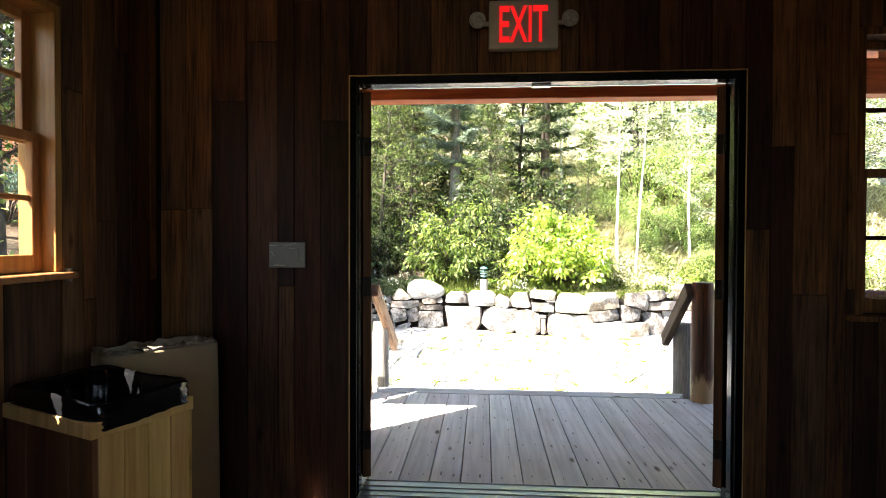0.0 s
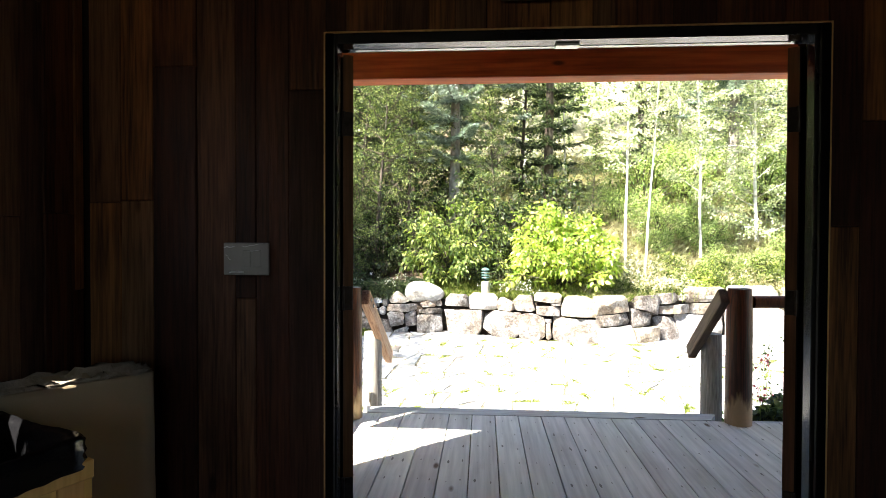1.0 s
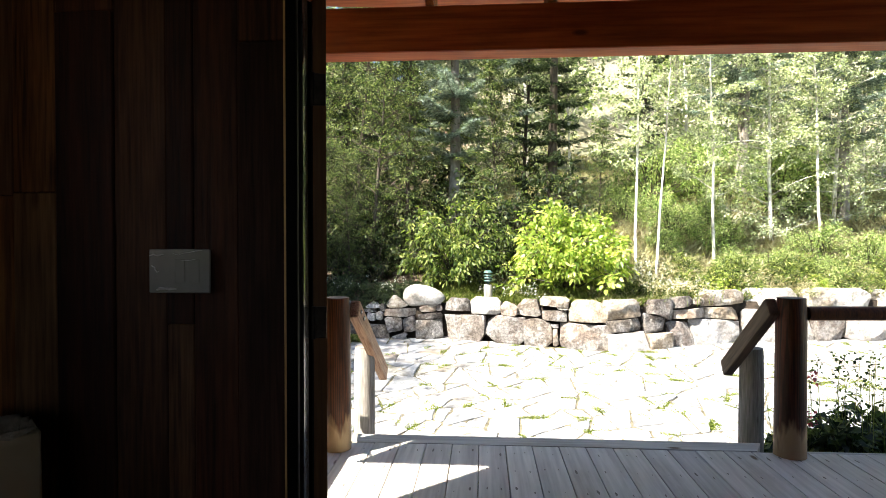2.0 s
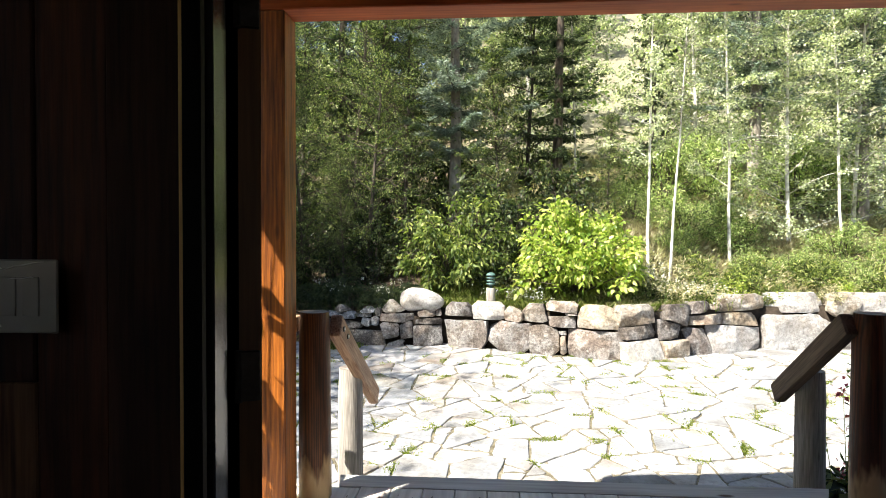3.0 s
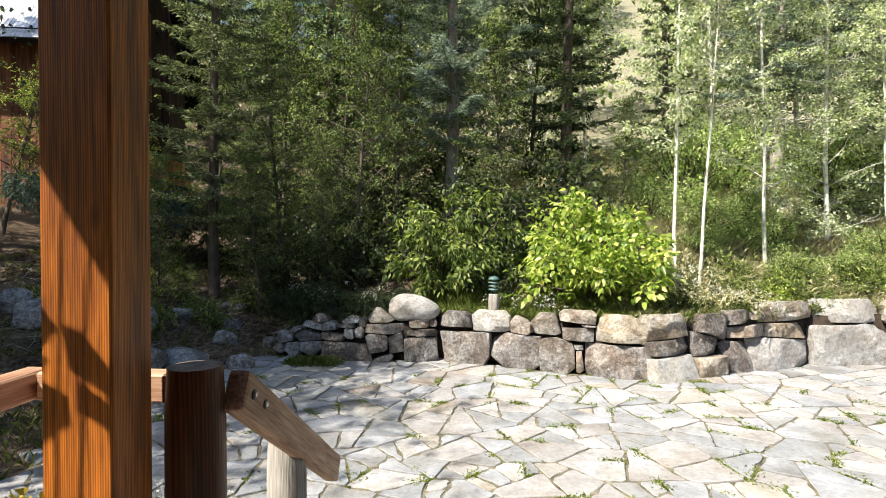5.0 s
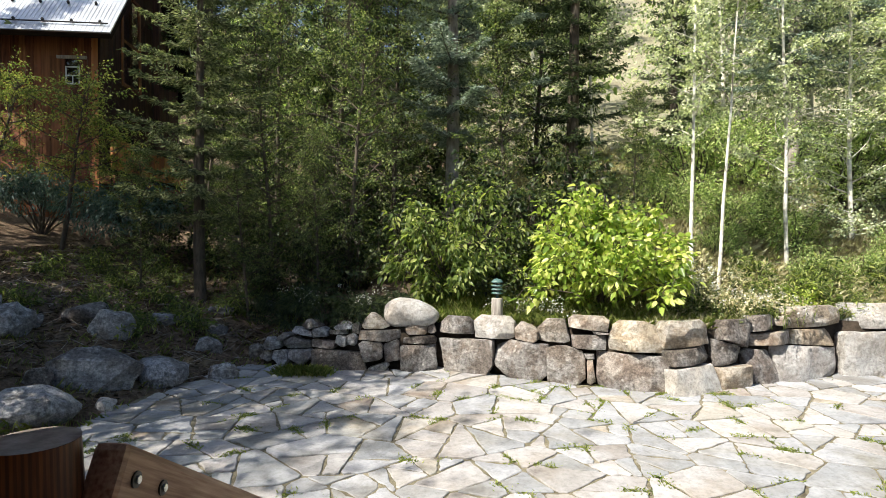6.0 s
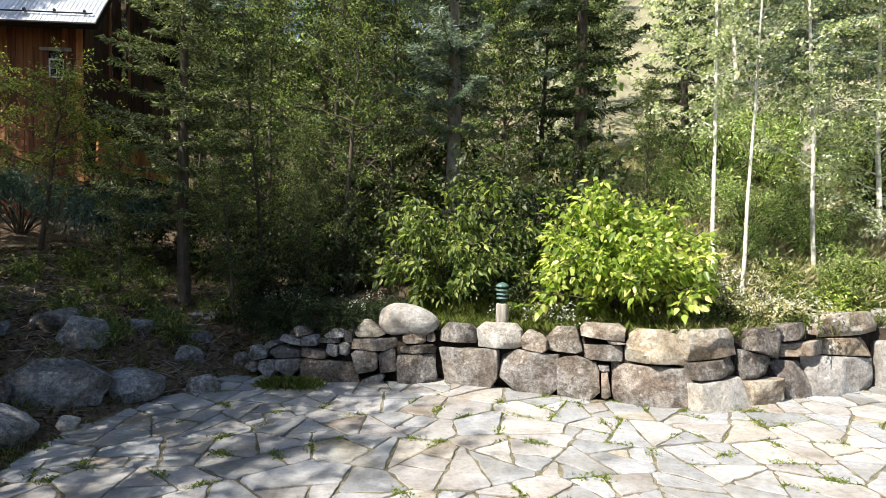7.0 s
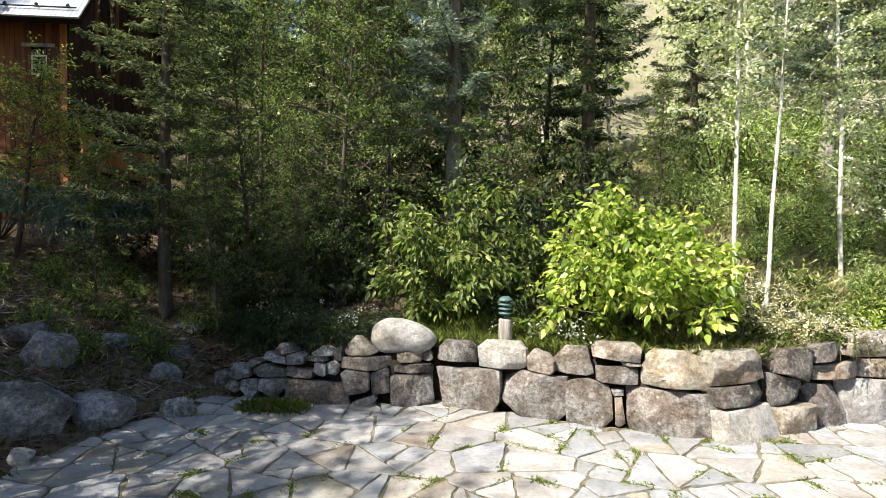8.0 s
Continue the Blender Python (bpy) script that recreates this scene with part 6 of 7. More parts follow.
for x, y, s, yw in ((0.0, 12.1, 0.85, 170), (0.7, 14.6, 1.2, 320), (2.3, 12.0, 0.5, 40)):
    plant_tree("leafy_tree", THICKET_C, (TRUNK_DARK, TRUNK_DARK, LEAF_MID), x, y, "slender green tree between the conifers", "tree", "thicket trees", yw, s)
WILLOW = broadleaf_meshes(35, 3.6, 0.05, 0.4, 1.6, 20, 3600, 0.065, 0.5, 0.3, 0.14, (0.8, -0.3))
for x, y, s, yw in ((-9.0, 12.2, 0.95, 0), (-10.6, 12.0, 0.95, 90), (-8.0, 12.9, 0.8, 200)):
    plant_tree("small_tree", WILLOW, (TRUNK_DARK, TRUNK_DARK, LEAF_YELLOW), x, y, "small yellow-green tree before the house", "tree", "small trees", yw, s)
# unseen trees added beside the cabin, which shade the paving's far corner
SHADE = broadleaf_meshes(41, 9.0, 0.12, 0.25, 2.2, 36, 3000, 0.10, 0.7, 0.5, 0.4)
DENSE = broadleaf_meshes(42, 9.0, 0.12, 0.2, 2.2, 44, 7000, 0.10, 0.7, 0.5, 0.4)
for x, y, s, yw in ((-11.8, 9.6, 1.0, 300), (-10.3, 4.2, 1.4, 60)):
    plant_tree("shade_tree", DENSE, (TRUNK_DARK, TRUNK_DARK, LEAF_MID), x, y, "densely leafed unseen tree on the slope beside the cabin, added for its shade", "tree", "shade trees", yw, s)
for x, y, s, yw in ((-8.2, 4.6, 1.0, 0), (-10.5, 7.2, 1.1, 80), (-8.3, 6.1, 1.05, 30), (-12.4, 7.6, 1.1, 200), (-12.5, 4.0, 1.2, 250), (-9.7, 0.5, 1.4, 140), (-11.5, 2.2, 1.55, 20)):
    plant_tree("shade_tree", SHADE, (TRUNK_DARK, TRUNK_DARK, LEAF_MID), x, y, "unseen leafy tree beside the cabin, added for its shade", "tree", "shade trees", yw, s)

# one more unseen tree, added to dapple the wall's left half
SPARSE = broadleaf_meshes(44, 8.5, 0.10, 0.35, 1.9, 30, 1000, 0.10, 0.7, 0.5, 0.4)
plant_tree("shade_tree", SPARSE, (TRUNK_DARK, TRUNK_DARK, LEAF_MID), -6.9, 4.3, "thinly leafed unseen tree beside the paving, added for its shade", "tree", "shade trees", 110)

# bushes
plant_shrub("bright_bush", fill_bush(51, 2.35, 1.62, 5600, 0.105, 0.6, 40, 0.09), (None, TRUNK_DARK, LEAF_BRIGHT), 1.25, 9.4, "bright yellow-green leafy bush above the stone wall", "bushes")
plant_shrub("dogwood_bush", fill_bush(52, 2.4, 1.85, 5200, 0.11, 0.45, 34, 0.10, 0.8), (None, TRUNK_DARK, LEAF_SPRAY), -0.95, 10.35, "green dogwood bush with drooping leaves", "bushes")
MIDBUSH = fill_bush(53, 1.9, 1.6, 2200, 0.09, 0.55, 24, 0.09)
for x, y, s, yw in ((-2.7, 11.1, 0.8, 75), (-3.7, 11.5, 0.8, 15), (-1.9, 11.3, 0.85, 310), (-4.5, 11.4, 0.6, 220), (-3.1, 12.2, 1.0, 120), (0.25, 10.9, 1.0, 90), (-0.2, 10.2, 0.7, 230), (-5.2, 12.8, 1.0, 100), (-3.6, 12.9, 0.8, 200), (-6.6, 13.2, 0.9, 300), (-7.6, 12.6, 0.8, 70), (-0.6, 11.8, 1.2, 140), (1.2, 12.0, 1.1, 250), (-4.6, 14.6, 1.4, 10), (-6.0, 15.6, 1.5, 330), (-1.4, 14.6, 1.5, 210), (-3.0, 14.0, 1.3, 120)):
    plant_shrub("green_bush", MIDBUSH, (None, TRUNK_DARK, LEAF_SHADED), x, y, "green leafy bush under the trees, leaves darkened for shade", "bushes", yw, s)
RHODO = shrub_meshes(54, 3.0, 2.2, 5200, 0.11, 0.34, 18, 0.55, 15, 0.55, 0.28)
for x, y, s, yw in ((-7.9, 12.7, 0.84, 0), (-10.2, 13.2, 0.8, 120), (-12.8, 11.4, 0.9, 60)):
    plant_shrub("blue_green_shrub", RHODO, (None, TRUNK_DARK, LEAF_BLUE), x, y, "dark blue-green shrub with long hanging leaves", "bushes", yw, s)
RIGHTBUSH = fill_bush(55, 1.7, 1.25, 4600, 0.075, 0.28, 30, 0.10, 0.1)
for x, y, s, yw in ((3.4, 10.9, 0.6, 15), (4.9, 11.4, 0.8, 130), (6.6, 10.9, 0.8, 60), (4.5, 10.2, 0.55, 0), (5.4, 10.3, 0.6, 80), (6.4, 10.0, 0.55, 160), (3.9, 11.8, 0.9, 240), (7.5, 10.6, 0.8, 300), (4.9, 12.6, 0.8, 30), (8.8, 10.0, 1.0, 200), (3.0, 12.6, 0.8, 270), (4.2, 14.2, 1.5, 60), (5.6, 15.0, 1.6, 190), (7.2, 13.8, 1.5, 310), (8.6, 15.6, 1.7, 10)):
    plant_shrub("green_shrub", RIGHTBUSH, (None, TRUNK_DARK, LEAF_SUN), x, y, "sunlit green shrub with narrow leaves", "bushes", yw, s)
WEED = fill_bush(60, 0.9, 0.55, 700, 0.09, 0.24, 18, 0.08, -0.2)
DRY_WEED = fill_bush(61, 0.9, 0.5, 520, 0.08, 0.2, 18, 0.08, -0.3)
for k in range(26):
    x, y = 2.5 + 0.21 * k + 0.1 * math.sin(5 * k), 9.25 + 0.85 * abs(math.sin(2.3 * k))
    dry = k % 3 == 0 or x < 3.4
    plant_shrub("meadow_plant", DRY_WEED if dry else WEED, (None, BLADE_WOOD, STRAW if dry else LEAF_SPRAY), x, y + 0.06 * max(0, x - 3), "dry buff meadow plant on the bank" if dry else "leafy green meadow plant on the bank", "meadow plants", 77 * k, 0.6 + 0.5 * abs(math.sin(1.7 * k)), "plant")
FERN = fill_bush(63, 0.7, 0.35, 260, 0.085, 0.3, 14, 0.06, -0.1)
for k in range(22):
    x, y = -4.7 - 3.6 * ((k * 0.618) % 1), 9.0 + 3.2 * ((k * 0.414 + 0.2) % 1)
    plant_shrub("forest_plant", FERN, (None, BLADE_WOOD, LEAF_SPRAY), x, y, "low green plant in the shaded leaf litter", "forest plants", 53 * k, 0.5 + 0.6 * abs(math.sin(2.1 * k)), "plant")
YELLOWBUSH = shrub_meshes(56, 0.75, 0.6, 900, 0.07, 0.35, 10, 0.2, 8)
for x, y, s, yw in ((4.0, 9.55, 1.0, 0), (6.0, 9.75, 0.8, 90)):
    plant_shrub("yellow_shrub", YELLOWBUSH, (None, TRUNK_DARK, LEAF_BRIGHT), x, y, "small yellow-green shrub on the bank", "bushes", yw, s)
JUNIPER = shrub_meshes(57, 1.5, 0.8, 3600, 0.09, 0.16, 14, 0.1, 10)
for x, y, s, yw in ((-2.9, 9.75, 1.0, 0), (-3.6, 10.2, 0.8, 90), (-2.0, 9.7, 0.7, 200)):
    plant_shrub("juniper", JUNIPER, (None, TRUNK_DARK, NEEDLE_DARK), x, y, "low dark evergreen shrub behind the wall", "bushes", yw, s)
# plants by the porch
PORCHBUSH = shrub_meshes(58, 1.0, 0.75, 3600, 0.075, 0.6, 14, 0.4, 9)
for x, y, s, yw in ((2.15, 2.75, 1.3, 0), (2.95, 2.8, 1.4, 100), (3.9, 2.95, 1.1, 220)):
    plant_shrub("porch_plant", PORCHBUSH, (None, TRUNK_DARK, LEAF_SHADED), x, y, "dark leafy plant beside the porch", "porch plants", yw, s, "plant")

# low leafy trees added along the cabin's side to cut sky light
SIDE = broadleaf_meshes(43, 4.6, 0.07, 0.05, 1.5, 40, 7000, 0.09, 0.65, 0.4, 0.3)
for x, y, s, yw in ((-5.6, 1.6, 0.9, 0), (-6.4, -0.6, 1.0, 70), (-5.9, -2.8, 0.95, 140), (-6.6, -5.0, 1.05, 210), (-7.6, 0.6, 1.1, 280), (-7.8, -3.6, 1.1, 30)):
    plant_tree("leafy_tree", SIDE, (TRUNK_DARK, TRUNK_DARK, LEAF_SUN), x, y, "low bushy tree added beside the cabin to block sky light", "tree", "shade trees", yw, s)
plant_shrub("yellow_leaf_plant", shrub_meshes(59, 0.4, 0.45, 160, 0.1, 0.5, 8, 0.2, 6), (None, BLADE_WOOD, LEAF_GOLD), -3.7, 4.15, "small plant with large yellow autumn leaves", "porch plants", category="plant")

# grass and flowers
grass("porch_grass", 67, 3200, -3.7, -2.6, 3.4, 4.2, 0.15, 0.4, BLADE, "tufts of fine grass among the flowers by the porch")
grass("bank_grass", 61, 60000, -1.6, 8.0, 8.3, 11.5, 0.10, 0.32, BLADE, "long green grass on the bank above the wall", behind)
grass("dry_bank_grass", 62, 60000, 1.6, 8.0, 8.4, 12.5, 0.08, 0.3, STRAW, "dry straw-coloured grass on the bank", behind)
grass("tall_dry_grass", 68, 24000, 2.2, 8.0, 9.8, 12.8, 0.2, 0.5, STRAW, "tall pale dry grass between the aspens", behind)
grass("slope_grass", 63, 6000, -9.5, -3.4, 7.0, 13.0, 0.05, 0.2, BLADE, "thin grass on the shaded slope", slope)
grass("slope_litter", 64, 20000, -9.5, -3.4, 7.0, 13.5, 0.04, 0.16, LITTER, "dry stems and litter on the shaded slope", slope, 1.6)
grass("edge_grass", 65, 800, -5.4, -4.5, 5.0, 7.4, 0.08, 0.24, BLADE, "bright grass round the boulders", lambda x, y: x < -4.5)
grass("wall_foot_grass", 69, 9000, -0.9, 6.5, 8.0, 9.2, 0.05, 0.13, BLADE, "short green grass along the foot of the stone wall",
      lambda x, y: (np.abs(y - wall_y(x) + 0.07) < 0.06) & (np.sin(2.3 * x) + np.sin(5.1 * x + 1) > -0.3))
grass("wall_foot_tuft", 70, 1500, -3.3, -2.65, 8.74, 8.86, 0.14, 0.28, BLADE, "thick green grass tuft at the low end of the wall")
grass("meadow_grass", 66, 60000, -3, 14, 11.5, 24, 0.15, 0.4, STRAW, "dry meadow grass between the trees", behind, 0.4, 0.03)


def sticks():
    """Fallen twigs strewn over the shaded slope."""
    rng = np.random.default_rng(72)
    runs = []
    while len(runs) < 420:
        x, y = rng.uniform(-9.0, -3.6), rng.uniform(7.4, 12.5)
        if not slope(x, y):
            continue
        a, ln = rng.uniform(0, np.pi), rng.uniform(0.1, 0.55)
        t = np.linspace(-0.5, 0.5, 4)
        px_, py_ = x + t * ln * math.cos(a) + rng.normal(0, 0.012, 4), y + t * ln * math.sin(a) + rng.normal(0, 0.012, 4)
        runs.append((np.column_stack([px_, py_, plant_z(px_, py_) + 0.012 + rng.uniform(0, 0.05) * (t + 0.5)]), np.array([0.006, 0.005, 0.004, 0.002]) * rng.uniform(0.5, 1.4)))
    tagged(finish("fallen_twigs", tubes("fallen_twigs", runs, 4), DEAD_WOOD), "pale dead twigs lying on dark soil", "twigs", kind="stuff")


sticks()


def wood_edge():
    """Far trees up the hill: tall heaps of large leaf clumps, too far to tell apart."""
    rng = np.random.default_rng(71)
    b, w, kind = [], [], []
    for k in range(150):
        y = rng.uniform(19, 52)
        x = rng.uniform(-0.95, 0.95) * (y * 0.95 + 4)
        if abs(x - (0.268 * y - 1.1)) < 0.032 * y:
            continue  # the open glade up the hill
        if x > 0.2 * y and rng.random() < 0.45:
            continue  # the wood thins out on the sunny side
        z = gz(x, y)
        fir = rng.random() < (0.55 if x < 0.2 * y else 0.25)
        hgt, wid, n, m = rng.uniform(5, 11), rng.uniform(0.9, 1.9), 1100, 55
        u = rng.random(m) ** 0.8
        r = wid * (1 - u) ** (0.9 if fir else 0.45) * rng.uniform(0.5, 1.0, m) + 0.1
        a = rng.uniform(0, 2 * np.pi, m)
        clump = np.column_stack([x + r * np.cos(a), y + r * np.sin(a), z + 0.5 + u * hgt])
        pick = rng.integers(0, m, n)
        off = rng.normal(0, 0.26, (n, 3)) * np.array([1, 1, 0.35 if fir else 0.7])
        b.append(clump[pick] + off)
        w.append(off * 3 + rng.normal(0, 0.5, (n, 3)))
        kind.append(np.full(n, 2 if fir else k % 2))
    b, w, kind = np.concatenate(b), np.concatenate(w), np.concatenate(kind)
    for nm, which, mt in (("far_wood", 0, LEAF_ASPEN), ("far_green_wood", 1, LEAF_SUN), ("far_dark_wood", 2, NEEDLE_OLIVE)):
        sel = kind == which
        tagged(finish(nm, leaf_mesh(nm, rng, b[sel], w[sel], rng.uniform(0.12, 0.26, int(sel.sum())), 0.7), mt), "distant trees on the hillside", "trees", kind="stuff")


wood_edge()


def flowers(name, seed, x, y, spread, n, h, petal, label, size=0.03):
    rng = np.random.default_rng(seed)
    o = thing(name, (x, y, gz(x, y)), label, "flowers", "flowers")
    foot = rng.normal(0, spread, (n, 2))
    hh = h * rng.uniform(0.6, 1.15, n)
    top = np.column_stack([foot + rng.normal(0, 0.06, (n, 2)), hh])
    runs = [(np.array([[f[0], f[1], -0.03], [(f[0] + t[0]) / 2, (f[1] + t[1]) / 2, t[2] * 0.55], t]), np.array([0.004, 0.003, 0.0015])) for f, t in zip(foot, top)]
    finish("stem_tuft", tubes("stem_tuft", runs, 3), BLADE, o)["kind"] = "stuff"
    m = n * 7
    k = rng.integers(0, n, m)
    u = rng.random(m)
    base = np.column_stack([foot[k] * (1 - u)[:, None] + top[k, :2] * u[:, None], hh[k] * u])
    finish("foliage", leaf_mesh("foliage", rng, base, rng.normal(0, 1, (m, 3)) + np.array([0, 0, 0.4]), rng.uniform(0.03, 0.09, m), 0.22), LEAF_MID, o)
    m = n * 9
    k = rng.integers(0, n, m)
    base = top[k] + rng.normal(0, 0.022, (m, 3)) * np.array([1, 1, 1.6])
    finish("blossom", leaf_mesh("blossom", rng, base, rng.normal(0, 1, (m, 3)), size * rng.uniform(0.7, 1.2, m), 0.8), petal, o, "small blossoms")


for k, (x, y, sp, n, h) in enumerate(((2.0, 9.0, 0.18, 26, 0.42), (0.45, 9.0, 0.15, 16, 0.3), (3.1, 9.25, 0.3, 60, 0.36), (-0.05, 9.3, 0.15, 14, 0.26), (-3.2, 9.9, 0.2, 26, 0.5), (2.5, 9.3, 0.2, 30, 0.45), (-2.2, 9.65, 0.15, 14, 0.45))):
    flowers("white_flowers", 80 + k, x, y, sp, n, h, PETAL_WHITE, "small white wild flowers among grass")
for k, (x, y, sp, n, h) in enumerate(((2.75, 9.1, 0.2, 70, 0.3), (3.15, 9.2, 0.2, 80, 0.32), (3.5, 9.45, 0.2, 70, 0.3), (2.35, 9.15, 0.15, 50, 0.35))):
    flowers("seed_heads", 110 + k, x, y, sp, n, h, STRAW, "pale buff seed heads on the bank above the wall", 0.035)
for k, (x, y, sp, n, h) in enumerate(((-3.0, 3.7, 0.13, 90, 0.45), (-2.7, 3.85, 0.12, 70, 0.42), (-2.3, 3.95, 0.08, 40, 0.42), (-3.25, 3.5, 0.12, 50, 0.4))):
    flowers("pale_flowers", 95 + k, x, y, sp, n, h, PETAL_WHITE, "pale lavender flowers beside the porch", 0.022)
flowers("pink_flowers", 101, 2.0, 2.8, 0.10, 10, 1.05, PETAL_PINK, "pink flower spikes beside the porch", 0.035)
flowers("tall_stalks", 102, 2.35, 2.85, 0.14, 34, 1.2, LEAF_MID, "tall green seed stalks beside the porch", 0.03)


def hollyhock(x, y, h, seed):
    rng = np.random.default_rng(seed)
    o = thing("hollyhock", (x, y, gz(x, y)), "tall stalk with large yellow-green leaves beside the porch", "plant", "porch plants")
    k = np.linspace(0, 1, 7)
    st = np.column_stack([0.12 * k ** 2, 0.05 * np.sin(3 * k), h * k])
    finish("stalk", tubes("stalk", [(st, 0.007 * (1.2 - k))], 6), BLADE, o)
    n = 13
    u = rng.uniform(0.38, 0.78, n)
    base = np.column_stack([np.interp(u, k, st[:, i]) for i in range(3)])
    az = np.arange(n) * 2.4
    way = np.column_stack([np.cos(az), np.sin(az), rng.normal(0, 0.3, n)])
    finish("foliage", leaf_mesh("foliage", rng, base + way * 0.05, way, rng.uniform(0.12, 0.22, n), 0.5, 0.08, 0.5, True), LEAF_YELLOW, o)


hollyhock(-2.2, 1.12, 4.7, 1)
hollyhock(-2.05, 1.2, 4.3, 2)


def sign():
    x, y = 7.4, 15.6
    o = thing("trail_sign", (x, y, gz(x, y)), "small pale notice board on a post among aspens", "sign")
    h = 0.75
    part("post", box(-0.03, 0.03, -0.02, 0.02, 0, h - 0.3, 0.004), GREY_LOG, o)
    b = part("board", box(-0.12, 0.12, -0.035, -0.021, h - 0.32, h, 0.004), WHITE_PAINT, o, "pale board")
    part("disc", turned(lathe([(0.06, 0), (0.06, 0.003)], 16), Matrix.Translation((0, -0.036, h - 0.13)) @ Matrix.Rotation(radians(90), 4, "X")), SCREW, b)
    for k in range(2):
        part("text_bar", box(-0.08, 0.08, -0.038, -0.0352, h - 0.25 - 0.035 * k, h - 0.235 - 0.035 * k), SCREW, b)


sign()


# ---- pieces of walls and paving ----
plank_wall(wall_front, "x", ROOM["x0"] + 0.02, ROOM["x1"], ROOM["z1"], HOLES_F, 12, 0.02)
plank_wall(wall_left, "y", -3.4, 0.0, ROOM["z1"], [(WIN_L[0], WIN_L[1], WIN_L[2] - 0.03, WIN_L[3])], 13, ROOM["x0"] - 0.02)


def area(poly):
    return abs(sum(p[0] * q[1] - q[0] * p[1] for p, q in zip(poly, poly[1:] + poly[:1]))) / 2


def crack(poly, r):
    """Breaks a slab across its longer way until each piece is small enough; few pieces have more than five sides."""
    a = area(poly)
    limit = r.choice((0.07, 0.12, 0.17, 0.23, 0.3, 0.42))
    if a < limit or a < 0.06:
        return [poly]
    cx, cy = sum(p[0] for p in poly) / len(poly), sum(p[1] for p in poly) / len(poly)
    xx, xy, yy = (sum((p[i] - (cx, cy)[i]) * (p[j] - (cx, cy)[j]) for p in poly) for i, j in ((0, 0), (0, 1), (1, 1)))
    ang = 0.5 * math.atan2(2 * xy, xx - yy) + r.gauss(0, 0.2)
    n = (math.cos(ang), math.sin(ang))
    far = [n[0] * q[0] + n[1] * q[1] for q in poly]
    t = r.uniform(0.34, 0.66)
    c = min(far) + (max(far) - min(far)) * t
    one, two = clip(poly, n, c), clip(poly, (-n[0], -n[1]), -c)
    if len(one) < 3 or len(two) < 3:
        return [poly]
    return crack(one, r) + crack(two, r)


def edge_x(y):
    return np.interp(y, [2, 7, 7.64, 9.2], [-4.45, -4.6, -4.7, -3.9])


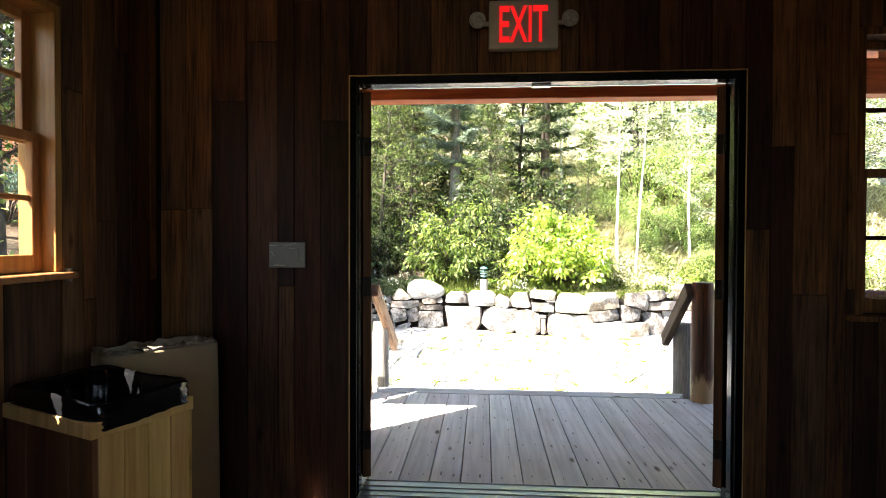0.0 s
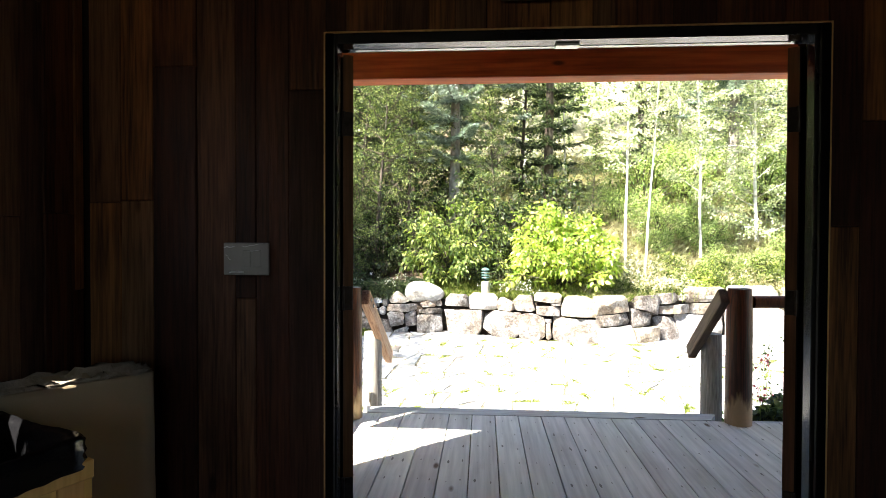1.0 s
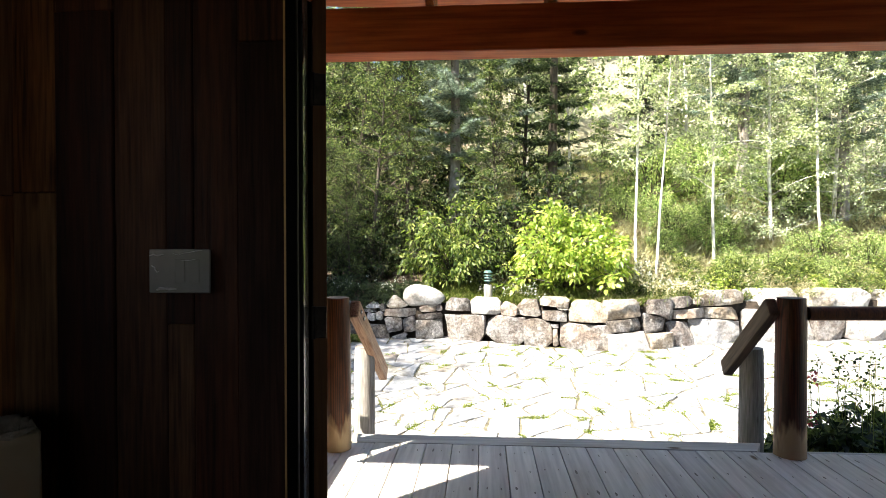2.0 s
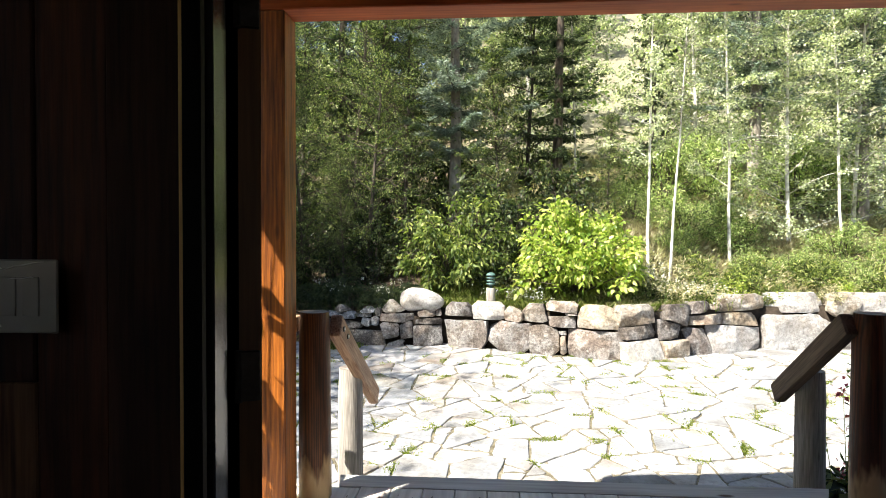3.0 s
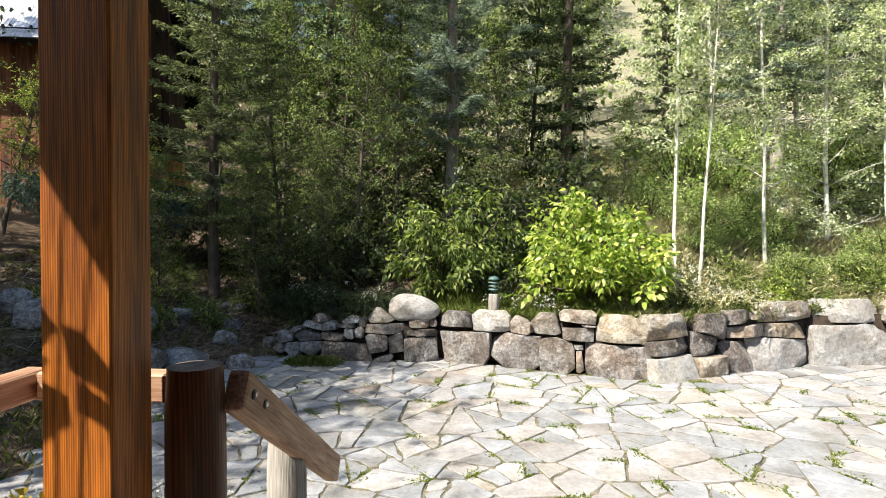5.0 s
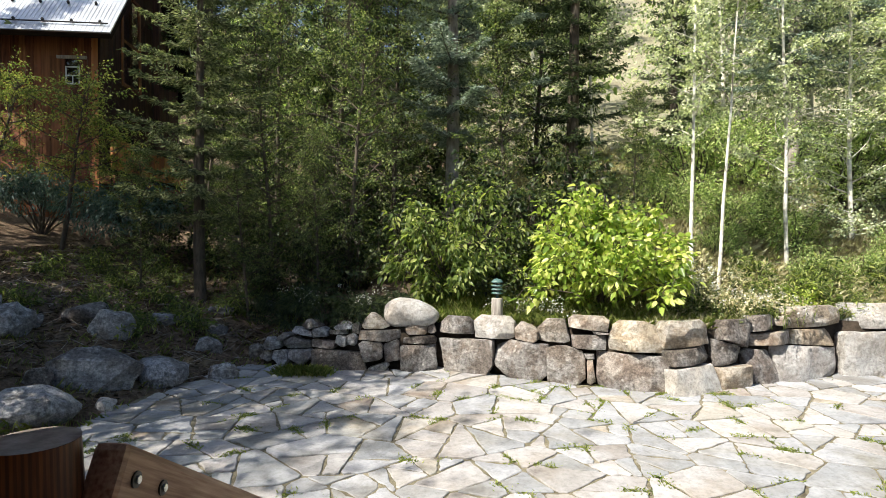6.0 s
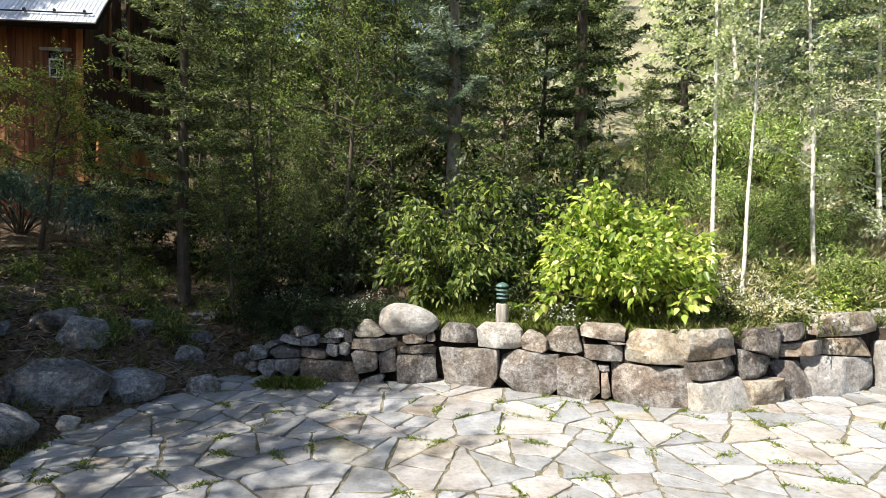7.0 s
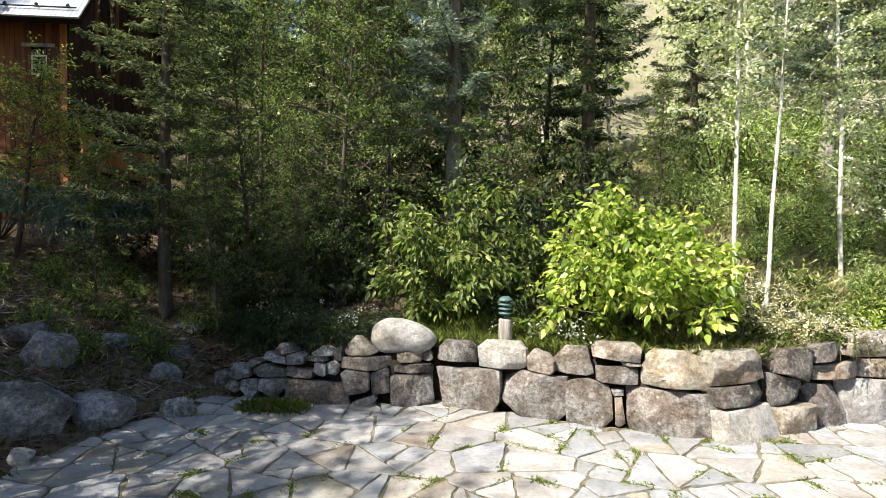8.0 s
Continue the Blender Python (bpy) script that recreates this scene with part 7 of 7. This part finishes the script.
def paving():
    """Irregular flagstones: broken slabs with a thin worn edge, laid in sand."""
    r = random.Random(21)
    pv = tagged(thing("patio", (0, 0, 0), "paving of irregular pale flagstones with grass in the joints", "paving", kind="structure"))
    seeds, tries = [], 0
    while tries < 9000:
        tries += 1
        x, y = r.uniform(-6.0, 9.0), r.uniform(1.4, 10.2)
        if all(math.hypot(x - s[0], (y - s[1]) * 1.55) > 0.80 for s in seeds):
            seeds.append((x, y))
    slabs = []
    for i, (sx, sy) in enumerate(seeds):
        cell = [(sx - 1.2, sy - 1.0), (sx + 1.2, sy - 1.0), (sx + 1.2, sy + 1.0), (sx - 1.2, sy + 1.0)]
        for j, (tx, ty) in enumerate(seeds):
            if j == i or abs(tx - sx) > 2.4 or abs(ty - sy) > 2.0:
                continue
            n = ((tx - sx), (ty - sy) * 1.9)
            ln = math.hypot(*n)
            n = (n[0] / ln, n[1] / ln)
            cell = clip(cell, n, n[0] * (sx + tx) / 2 + n[1] * (sy + ty) / 2)
            if len(cell) < 3:
                break
        if len(cell) >= 3:
            slabs += crack(cell, r)
    joints, made, rest = [], [], bmesh.new()
    for cell in slabs:
        cx, cy = sum(p[0] for p in cell) / len(cell), sum(p[1] for p in cell) / len(cell)
        if cx < edge_x(cy) or cy > wall_y(cx) + 0.12 or (cy < 3.05 and -1.3 < cx < 1.45) or cy < 1.9 or (cx < -1.9 and cy < 4.15):
            continue
        shape = cell
        for p, q in zip(cell, cell[1:] + cell[:1]):
            L = math.dist(p, q)
            if L < 1e-4:
                continue
            n = ((q[1] - p[1]) / L, -(q[0] - p[0]) / L)
            if n[0] * (cx - p[0]) + n[1] * (cy - p[1]) > 0:
                n = (-n[0], -n[1])
            shape = clip(shape, n, n[0] * p[0] + n[1] * p[1] - (0.002 + 0.009 * r.random() ** 2))
            if len(shape) < 3:
                break
        if len(shape) < 3 or area(shape) < 0.006:
            continue
        # uneven edges
        pts = []
        for p, q in zip(shape, shape[1:] + shape[:1]):
            L = math.dist(p, q)
            if L < 0.025:
                continue
            k = 1 + int(L / 0.13)
            nx_, ny_ = (q[1] - p[1]) / L, -(q[0] - p[0]) / L
            s = 1 if nx_ * (cx - p[0]) + ny_ * (cy - p[1]) > 0 else -1
            worn = min(0.22, r.uniform(0.015, 0.06) / L)  # how far the corners are knocked off
            for a in range(k + 1):
                t, w = worn + (1 - 2 * worn) * a / k, abs(r.gauss(0, 0.011 if 0 < a < k else 0.004)) * s
                pts.append((p[0] + (q[0] - p[0]) * t + nx_ * w, p[1] + (q[1] - p[1]) * t + ny_ * w))
        if len(pts) < 3:
            continue
        lift = r.uniform(-0.004, 0.006)
        tx, ty = r.gauss(0, 0.006), r.gauss(0, 0.006)
        bm = bmesh.new()
        cx, cy = sum(p[0] for p in pts) / len(pts), sum(p[1] for p in pts) / len(pts)
        rings = []
        for inset, dz in ((0.0, -0.05), (0.0, -0.006), (0.007, 0.0)):
            ring = []
            for px, py in pts:
                d = math.hypot(px - cx, py - cy) + 1e-6
                k = 1 - inset / d
                qx, qy = cx + (px - cx) * k, cy + (py - cy) * k
                ring.append(bm.verts.new((qx - cx, qy - cy, float(patio_z(qy)) - float(patio_z(cy)) + dz + tx * (qx - cx) + ty * (qy - cy))))
            rings.append(ring)
        for a, b in zip(rings, rings[1:]):
            for k in range(len(pts)):
                bm.faces.new((a[k], a[(k + 1) % len(pts)], b[(k + 1) % len(pts)], b[k]))
        bm.faces.new(rings[-1])
        at = (cx, cy, float(patio_z(cy)) + 0.012 + lift)
        if len(made) < 440 and -5.0 < cx < 4.6 and cy > 3.4:
            ob = part("flagstone", bm, r.choice((FLAG, FLAG, FLAG, FLAG, FLAG_BLUE, FLAG_BLUE, FLAG_BLUE, FLAG_BLUE, FLAG_RUST)), pv)
            ob.location = at
            made.append(ob)
        else:
            me = bpy.data.meshes.new("rest")
            turned(bm, Matrix.Translation(at))
            bm.to_mesh(me)
            bm.free()
            rest.from_mesh(me)
            bpy.data.meshes.remove(me)
        joints += [(p, q) for p, q in zip(pts, pts[1:] + pts[:1]) if math.dist(p, q) > 0.05]
    part("paving_rest", rest, FLAG, pv, "more of the same flagstones")["kind"] = "stuff"
    # sand that fills the joints almost flush
    gx_, gy_ = np.arange(-4.9, 8.6, 0.15), np.arange(1.9, 9.7, 0.15)
    A, B = np.meshgrid(gx_, gy_)
    C = patio_z(B) + 0.001 + 0.004 * np.sin(5 * A + 3 * np.sin(2 * B)) * np.sin(4 * B)
    inside = (A > edge_x(B) - 0.03) & (B < wall_y(A) + 0.15) & ~((B < 2.75) & (A > -1.3) & (A < 1.45)) & ~((A < -1.9) & (B < 4.1))
    nn = len(gx_)
    i0, j0 = np.meshgrid(np.arange(len(gy_) - 1), np.arange(nn - 1), indexing="ij")
    ok = inside[:-1, :-1] & inside[1:, :-1] & inside[:-1, 1:] & inside[1:, 1:]
    sandq = np.stack([i0 * nn + j0, i0 * nn + j0 + 1, (i0 + 1) * nn + j0 + 1, (i0 + 1) * nn + j0], -1)[ok]
    finish("joint_sand", mesh_from("joint_sand", np.stack([A, B, C], -1).reshape(-1, 3), sandq), SAND, pv, "sandy soil in the joints")
    # grass tufts along some joints
    rng = np.random.default_rng(5)
    base = []
    for p, q in joints:
        if rng.random() < 0.042 and noise.noise(Vector((p[0] * 0.9, p[1] * 0.9, 3.0))) > -0.2:
            m = int(rng.integers(60, 330))
            t = np.clip(rng.uniform(0.1, 0.9) + rng.normal(0, 0.09 / math.dist(p, q), m), -0.3, 1.3)[:, None]
            base.append(np.array(p) * (1 - t) + np.array(q) * t + rng.normal(0, 0.032, (m, 2)))
    base = np.concatenate(base)
    z = patio_z(base[:, 1]) - 0.01
    b3 = np.column_stack([base, z])
    way = np.column_stack([rng.normal(0, 0.9, (len(b3), 2)), np.full(len(b3), 1.0)])
    tagged(finish("joint_grass", leaf_mesh("joint_grass", rng, b3, way, rng.uniform(0.025, 0.075, len(b3)), 0.13, 0.05, 0.25), BLADE), "small green grass tufts in the paving joints", "grass", kind="stuff")


paving()
